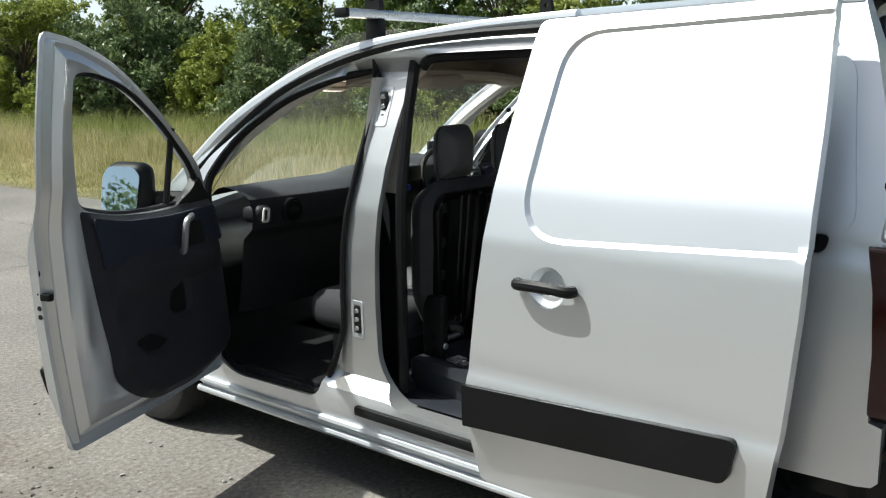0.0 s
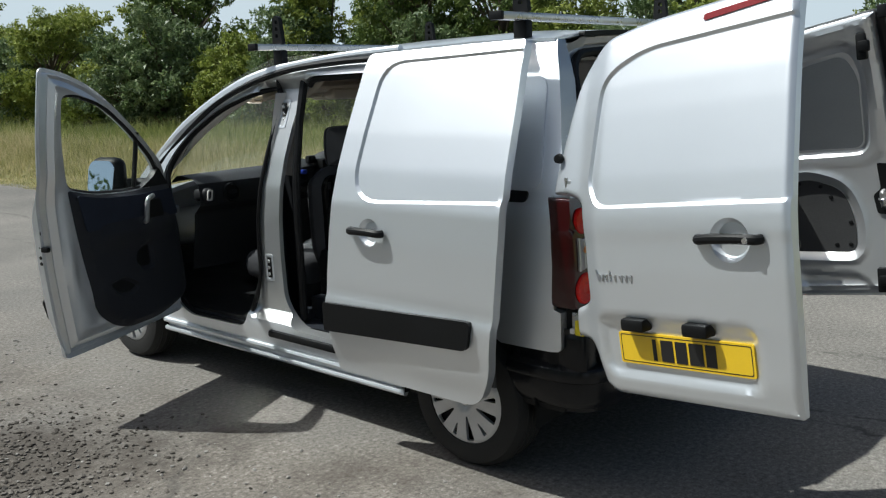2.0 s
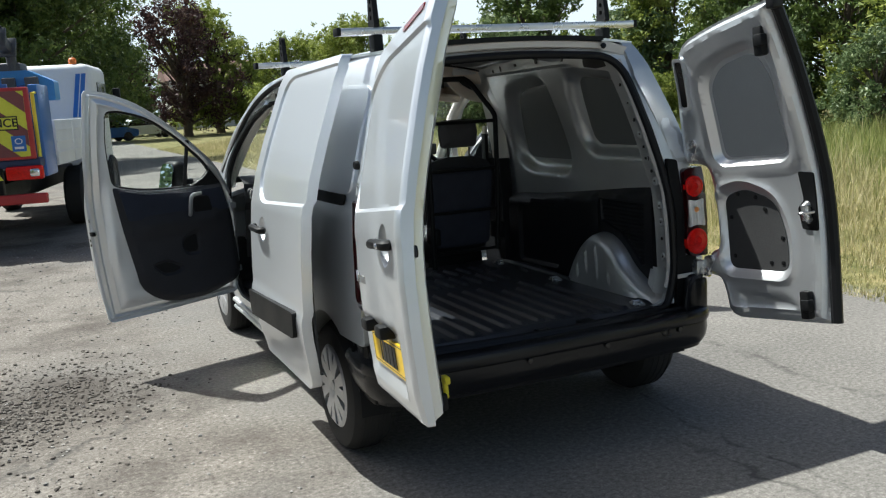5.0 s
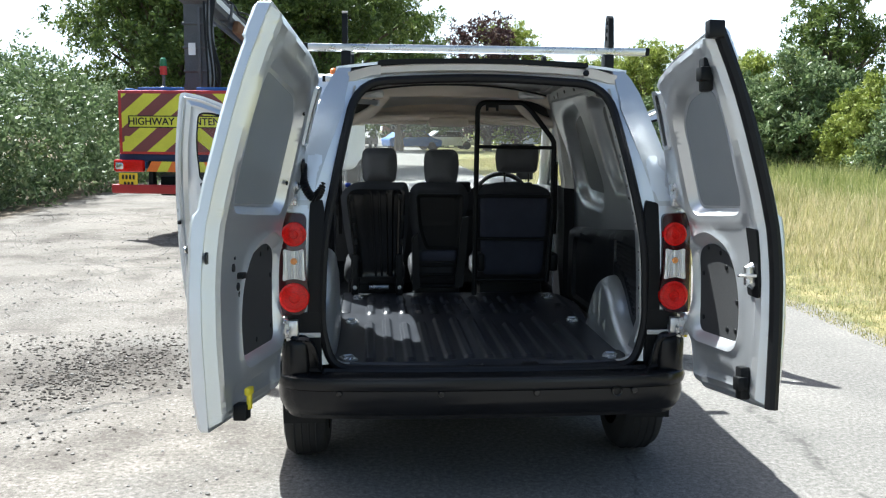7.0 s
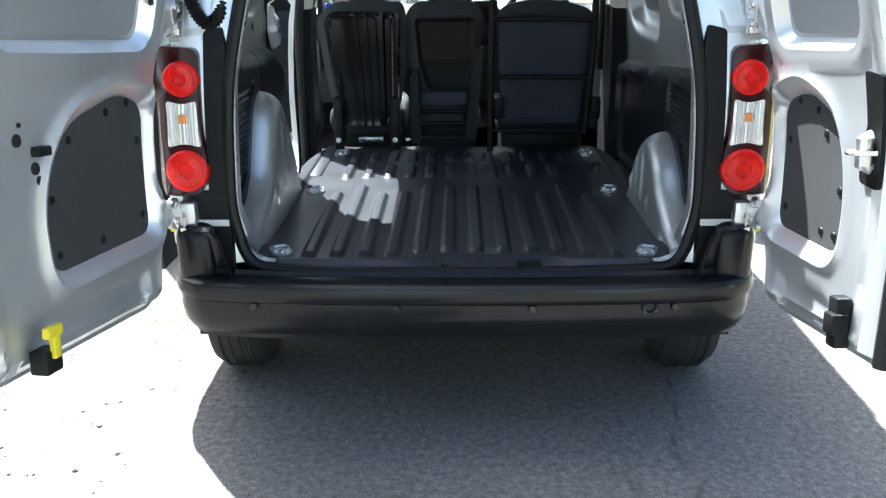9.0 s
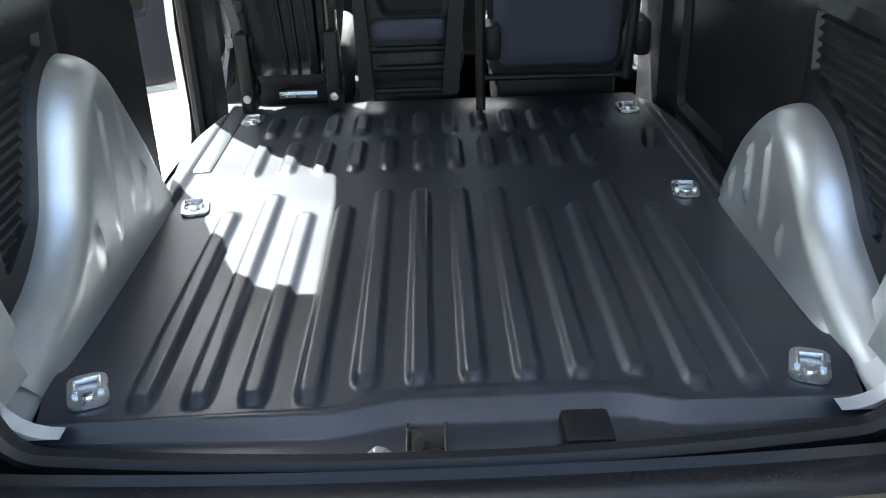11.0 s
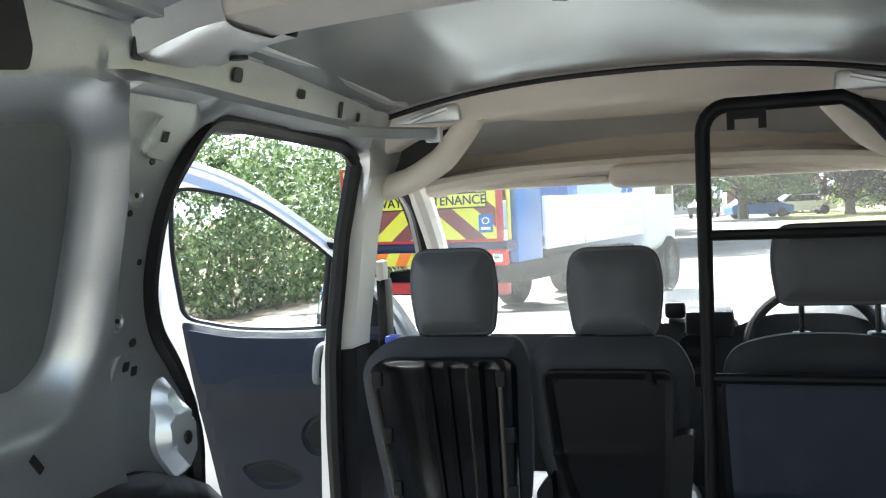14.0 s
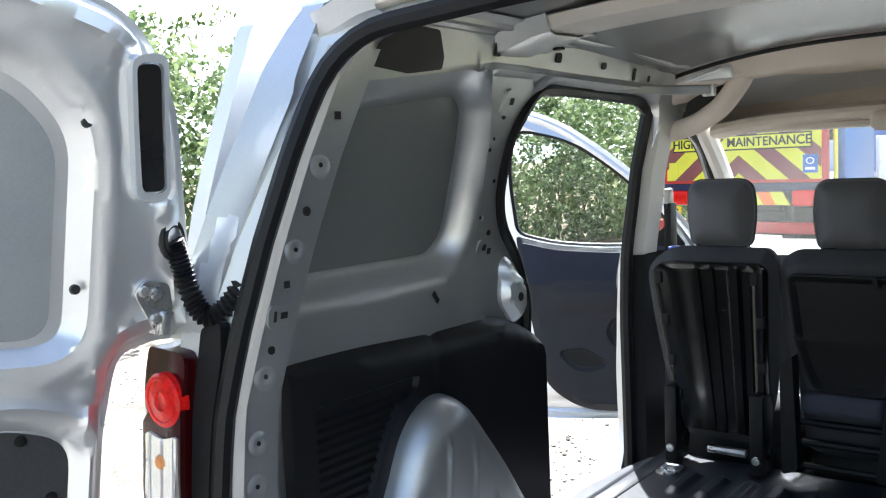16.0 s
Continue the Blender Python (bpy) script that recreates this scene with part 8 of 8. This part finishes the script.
slab(bm, [(0.87, 1.24), (0.99, 1.24), (0.99, 1.28), (0.87, 1.28)], -0.036, -0.038, lambda u, v, d: Vector((u, d, v)))
lp("sticker_mark", bm, T_WHITE, "", st)
bm = bmesh.new()
box(bm, -1.02, -0.88, -0.034, -0.031, 1.2, 1.4)
lp("warning_label", bm, T_YELLOW, "", board)
# chassis, lamps, bumper
bm = bmesh.new()
box(bm, -0.5, 0.5, 0.1, 7.4, 0.62, 0.9, 0.02)
lp("chassis", bm, BLACK)
bm = bmesh.new()
box(bm, -1.1, 1.1, 0.03, 5.2, 1.12, 1.24, 0.02)
lp("load_bed", bm, T_NAVY, "dark blue load bed edge")
bm = bmesh.new()
box(bm, -1.16, 1.16, -0.12, -0.02, 0.66, 0.79, 0.02)
lp("under_run_bar", bm, T_RED, "dark red under-run bar")
for s in (-1, 1):
    bm = bmesh.new()
    box(bm, *sorted((s * 0.68, s * 1.14)), -0.08, 0.02, 0.97, 1.15, 0.03)
    tl = lp("rear_light", bm, REFLECT_RED, "red rear light cluster")
    bm = bmesh.new()
    box(bm, *sorted((s * 0.98, s * 1.1)), -0.09, -0.07, 1.01, 1.11, 0.02)
    lp("lamp_insert", bm, REFLECTOR, "", tl)
    bm = bmesh.new()
    box(bm, *sorted((s * 0.55, s * 0.62)), -0.03, 0.1, 0.68, 1.14, 0.01)
    lp("bumper_arm", bm, BLACK)
bm = bmesh.new()
box(bm, -1.05, -0.76, -0.1, -0.08, 0.73, 0.96, 0.01)
np_ = lp("number_plate", bm, YELLOW_PLATE, "yellow number plate with plain bars")
for z in (0.765, 0.865):
    for k in range(3 + (z > 0.8)):
        x = -1.0 + k * 0.055 + (0.03 if z < 0.8 else 0)
        lp("plate_bar", box(bmesh.new(), x, x + 0.035, -0.103, -0.1, z, z + 0.065), INK_AND_SHADE, "", np_)
cols = (T_ORANGE, T_YELLOW)
for k in range(8):
    x0 = -0.64 + k * 0.16
    bm = bmesh.new()
    slab(bm, [(x0, 0.98), (x0 + 0.16, 0.98), (x0 + 0.16 + (0.08 if k < 4 else -0.08), 1.13), (x0 + (0.08 if k < 4 else -0.08), 1.13)], -0.05, -0.03, lambda u, v, d: Vector((u, d, v)))
    lp("marker_strip", bm, cols[k % 2])


def truck_wheel(x, y):
    m = Matrix.Translation((x, y, 0.48)) @ pose(0, 0, 0, 0, 90 if x > 0 else -90, 0)
    w = lp("tyre", lathe(bmesh.new(), [(0.28, -0.14), (0.44, -0.15), (0.48, -0.11), (0.48, 0.11), (0.44, 0.15), (0.3, 0.14)], m, 28), TYRE)
    lp("rim", lathe(bmesh.new(), [(0.3, 0.13), (0.27, 0.08), (0.14, 0.06), (0.12, 0.12), (0, 0.12)], m, 24), T_STEEL, "", w)


for y in (3.3, 4.6, 6.9):
    for x in (-0.95, 0.95):
        truck_wheel(x, y)
# drop sides, blue headboard, crane
for s in (-1, 1):
    for k in range(3):
        bm = bmesh.new()
        box(bm, *sorted((s * 1.08, s * 1.13)), 1.1 + 1.35 * k, 2.4 + 1.35 * k, 1.08, 1.72, 0.012)
        for zz in (1.24, 1.4, 1.56):
            box(bm, *sorted((s * 1.125, s * 1.14)), 1.12 + 1.35 * k, 2.38 + 1.35 * k, zz, zz + 0.03, 0.004)
        lp("drop_side", bm, T_WHITE, "pale aluminium drop side")
    bm = bmesh.new()
    box(bm, *sorted((s * 1.0, s * 1.12)), 0.3, 1.0, 0.98, 2.2, 0.02)
    lp("tool_locker", bm, T_BLUE, "blue tool locker")
    bm = bmesh.new()
    tube(bm, [(s * 1.08, 0.15, 1.25), (s * 1.08, 0.15, 2.08), (s * 1.08, 0.6, 2.1)], 0.025, 8)
    lp("grab_rail", bm, T_YELLOW)
    lp("top_rail", box(bmesh.new(), *sorted((s * 0.1, s * 0.8)), 0.08, 0.14, 2.155, 2.21, 0.01), T_BLUE, "blue rail on the tailboard")
at = Matrix.Translation((-0.42, 0.15, 2.15))
beacon = lp("beacon", lathe(bmesh.new(), [(0.06, 0), (0.06, 0.06), (0.022, 0.08), (0.022, 0.24), (0, 0.24)], at, 14), T_STEEL, "warning beacon on a grey stem")
lp("red_lens", lathe(bmesh.new(), [(0.045, 0.24), (0.052, 0.25), (0.052, 0.36), (0, 0.37)], at, 14), T_RED, "", beacon)
lp("green_lens", lathe(bmesh.new(), [(0.045, 0.37), (0.05, 0.38), (0.045, 0.46), (0.02, 0.49), (0, 0.49)], at, 14), T_GREEN, "", beacon)
bm = bmesh.new()
MAST_X = lambda z: -0.03 - 0.06 * (z - 1.0) / 2.7
rows = []
for z, w in ((1.0, 0.23), (2.2, 0.22), (2.3, 0.19), (3.45, 0.17), (3.5, 0.22), (3.85, 0.22), (3.95, 0.15)):
    rows.append([bm.verts.new((MAST_X(z) + i * w, 0.68 + j * w * 0.85, z)) for i, j in ((-1, -1), (1, -1), (1, 1), (-1, 1))])
for p, q in zip(rows, rows[1:]):
    for k in range(4):
        bm.faces.new((p[k], p[(k + 1) % 4], q[(k + 1) % 4], q[k]))
bm.faces.new(rows[0][::-1])
bm.faces.new(rows[-1])
crane = lp("crane_mast", bm, T_STEEL, "grimy grey crane mast")
for z in (2.45, 2.8, 3.15):
    lp("mast_band", box(bmesh.new(), MAST_X(z) - 0.2, MAST_X(z) + 0.2, 0.5, 0.86, z, z + 0.035, 0.008), T_STEEL, "", crane)
lp("mast_rib", box(bmesh.new(), -0.03, 0.02, 0.49, 0.52, 1.2, 3.4, 0.006), T_STEEL, "", crane)
for x, sway in ((0.1, 0.1), (0.14, 0.15), (0.17, 0.08), (0.08, 0.05), (0.12, 0.2)):
    bm = tube(bmesh.new(), curve([(x, 0.6, 1.9), (x + sway, 0.48, 2.4), (x + sway * 0.4, 0.48, 3.0), (x + sway * 0.9 - 0.06, 0.55, 3.6), (x - 0.08, 0.9, 3.85)], 6), 0.017, 6)
    lp("hose", bm, RUBBER, "", crane)
lp("crane_label", slab(bmesh.new(), [(-0.17, 2.7), (-0.06, 2.7), (-0.06, 2.88), (-0.17, 2.88)], 0, 0.006, lambda u, v, d: Vector((u, 0.49 - d, v))), T_WHITE, "", crane)
m = Matrix.Translation((-0.06, 0.75, 3.68)) @ pose(0, 0, 0, -19, 0, -7)
bm = bmesh.new()
box(bm, -0.1, 0.1, -0.15, 1.5, -0.13, 0.12, 0.02, m=m)
box(bm, -0.075, 0.075, 1.35, 2.5, -0.11, 0.07, 0.02, m=m)
lp("crane_boom", bm, T_STEEL, "grey crane boom folded forward", crane)
lp("boom_stripe", slab(bmesh.new(), [(0.2, -0.04), (1.4, -0.03), (1.4, 0.04), (0.2, 0.06)], 0.1, 0.106, lambda u, v, d: m @ Vector((d, u, v))), T_WHITE, "", crane)
lp("crane_ram", tube(bmesh.new(), [m @ Vector((0.0, 0.2, -0.27)), m @ Vector((0.0, 1.5, -0.18))], 0.05, 8), T_STEEL, "", crane)
lp("boom_guard", box(bmesh.new(), 0.09, 0.2, 0.9, 1.5, -0.26, -0.06, 0.03, m=m), T_RUST, "rusty brown boom guard", crane)
for y0, x0, z0, ln in ((0.0, 0.06, 0.2, 0.7), (0.4, 0.1, 0.17, 0.9), (0.9, 0.12, 0.24, 1.0), (1.3, 0.05, 0.2, 1.1), (0.2, -0.05, 0.26, 1.3), (1.0, 0.16, 0.12, 0.8)):
    lp("boom_hose", tube(bmesh.new(), curve([m @ Vector((x0 * 0.6, y0, 0.1)), m @ Vector((x0, y0 + ln * 0.5, z0)), m @ Vector((x0 * 0.6, y0 + ln, 0.06))], 6), 0.016, 6), RUBBER, "", crane)
for y0 in (0.1, 0.75, 1.4, 2.0, 2.4):
    lp("boom_clamp", box(bmesh.new(), -0.12, 0.13, y0, y0 + 0.06, -0.15, 0.15, 0.015, m=m), T_STEEL, "", crane)
tip = m @ Vector((0, 2.5, 0))
lp("boom_tip", tube(bmesh.new(), [tip + Vector((0, 0, 0.1)), tip + Vector((0, 0.05, -0.32))], [0.09, 0.07], 10), T_STEEL, "", crane)
prof = rounded([(-0.49, 2.06), (-0.49, 2.34), (-0.12, 2.53), (0.44, 2.53), (0.82, 2.34), (0.82, 2.04), (0.64, 2.04), (0.52, 2.3), (-0.17, 2.3), (-0.3, 2.08)], 0.03)
bm = slab(bmesh.new(), prof, 3.1, 3.5, lambda u, v, d: Vector((u, d, v)), (), 0.2)
lp("crane_bridge", bm, T_SKY, "light blue crane stabiliser bridge")
for x in (-0.2, 0.16, 0.5):
    lp("valve_block", box(bmesh.new(), x - 0.1, x + 0.1, 3.0, 3.12, 2.2, 2.42, 0.02), T_STEEL, "grimy hydraulic valve block")
bm = bmesh.new()
box(bm, -0.04, 0.36, 3.1, 3.6, 2.5, 2.66, 0.05)
lp("slew_ring", bm, T_STEEL)
bm = bmesh.new()
box(bm, -0.2, 0.5, 3.5, 3.9, 1.2, 2.35, 0.03)
lp("crane_base", bm, T_BLUE, "blue crane base")
bm = bmesh.new()
box(bm, -1.02, 1.02, 5.6, 7.5, 0.75, 2.74, 0.16, 4)
cab = lp("cab", bm, T_WHITE, "white lorry cab")
lp("cab_beacon", lathe(bmesh.new(), [(0.07, 0), (0.07, 0.1), (0.04, 0.13), (0, 0.13)], Matrix.Translation((0.7, 5.8, 2.73)), 14), T_ORANGE, "amber beacon", cab)
for x0, x1 in ((0.62, 0.84), (0.72, 0.94)):
    lp("cab_stripe", slab(bmesh.new(), [(x0, 1.75), (x0 + 0.08, 1.75), (x1, 2.55), (x1 - 0.08, 2.55)], 0, 0.006, lambda u, v, d: Vector((u, 5.6 - d, v))), T_BLUE, "", cab)
for s in (-1, 1):
    lp("cab_window", box(bmesh.new(), *sorted((s * 1.015, s * 1.035)), 6.2, 7.2, 1.7, 2.4, 0.008), BLACK_GLOSS, "", cab)
for s in (-1, 1):
    lp("cab_mirror", box(bmesh.new(), *sorted((s * 1.15, s * 1.3)), 7.3, 7.42, 1.8, 2.3, 0.03), BLACK, "", cab)


# ---- far end of the road ----
BRICK = surface("far_brick", (0.32, 0.17, 0.12), 0.85, var=0.2, scale=2, fine=30)
RENDER_W = surface("far_render", (0.6, 0.58, 0.54), 0.85, var=0.1, scale=1, fine=30)
ROOF_T = surface("far_roof", (0.16, 0.09, 0.07), 0.85, var=0.25, scale=2, fine=30)


def house(x, y, w, d, h, wall, turn):
    ob = thing("house", pose(x, y, 0, 0, 0, turn), "small two-storey house at the far end of the road", "house", "far houses")
    bm = bmesh.new()
    box(bm, -w / 2, w / 2, -d / 2, d / 2, 0, h, 0.03)
    part("wall", bm, wall, ob)
    bm = bmesh.new()
    vs = [bm.verts.new(p) for p in ((-w / 2 - 0.3, -d / 2 - 0.3, h), (w / 2 + 0.3, -d / 2 - 0.3, h), (w / 2 + 0.3, d / 2 + 0.3, h), (-w / 2 - 0.3, d / 2 + 0.3, h), (-w / 2 - 0.3, 0, h + 2), (w / 2 + 0.3, 0, h + 2))]
    for f in ((0, 1, 5, 4), (2, 3, 4, 5), (0, 4, 3), (1, 2, 5), (3, 2, 1, 0)):
        bm.faces.new([vs[i] for i in f])
    part("roof", bm, ROOF_T, ob, smooth=0)
    for i in range(3):
        for z in (0.9, 3.2):
            bm = bmesh.new()
            cx = -w / 2 + w * (i + 0.5) / 3
            box(bm, cx - 0.5, cx + 0.5, -d / 2 - 0.05, -d / 2 + 0.02, z, z + 1.2, 0.02)
            part("window", bm, BLACK_GLOSS, ob)
    return ob


house(-6, 92, 9, 7, 5, RENDER_W, 8)
house(5, 96, 8, 7, 5, BRICK, -4)
house(16, 98, 9, 7, 5, RENDER_W, 0)
# filling station canopy
can = thing("canopy", pose(-3.0, 78, 0), "white filling station canopy far down the road", "canopy")
bm = bmesh.new()
box(bm, -4, 4, -2.5, 2.5, 4.3, 5.0, 0.05)
part("canopy_roof", bm, T_WHITE, can)
for x in (-3, 3):
    bm = bmesh.new()
    box(bm, x - 0.15, x + 0.15, -0.15, 0.15, 0, 4.3, 0.02)
    part("post", bm, T_WHITE, can)


def far_car(x, y, turn, paint):
    ob = thing("parked_car", pose(x, y, 0, 0, 0, turn), "small parked car far down the road", "car", "far parked cars")
    bm = bmesh.new()
    slab(bm, rounded([(-2.0, 0.3), (2.0, 0.3), (2.05, 0.75), (1.3, 0.9), (0.7, 1.4), (-1.0, 1.42), (-1.7, 0.95), (-2.05, 0.85)], 0.15), -0.82, 0.82, lambda u, v, d: Vector((u, d, v)), (), 0.3)
    part("body", bm, paint, ob)
    bm = bmesh.new()
    slab(bm, rounded([(-1.45, 0.95), (1.1, 0.95), (0.62, 1.34), (-0.95, 1.36)], 0.08), -0.835, 0.835, lambda u, v, d: Vector((u, d, v)), (), 0.3)
    part("glazing", bm, BLACK_GLOSS, ob)
    for u in (-1.25, 1.25):
        for s in (-1, 1):
            m = Matrix.Translation((u, s * 0.74, 0.31)) @ pose(0, 0, 0, 90, 0, 0)
            part("wheel", lathe(bmesh.new(), [(0, -0.1), (0.2, -0.1), (0.31, -0.08), (0.31, 0.08), (0.2, 0.1), (0, 0.1)], m, 18), TYRE, ob)
    return ob


far_car(2.5, 62, 20, T_BLUE)
far_car(5.5, 66, 10, T_WHITE)
far_car(-1.0, 70, 80, T_STEEL)
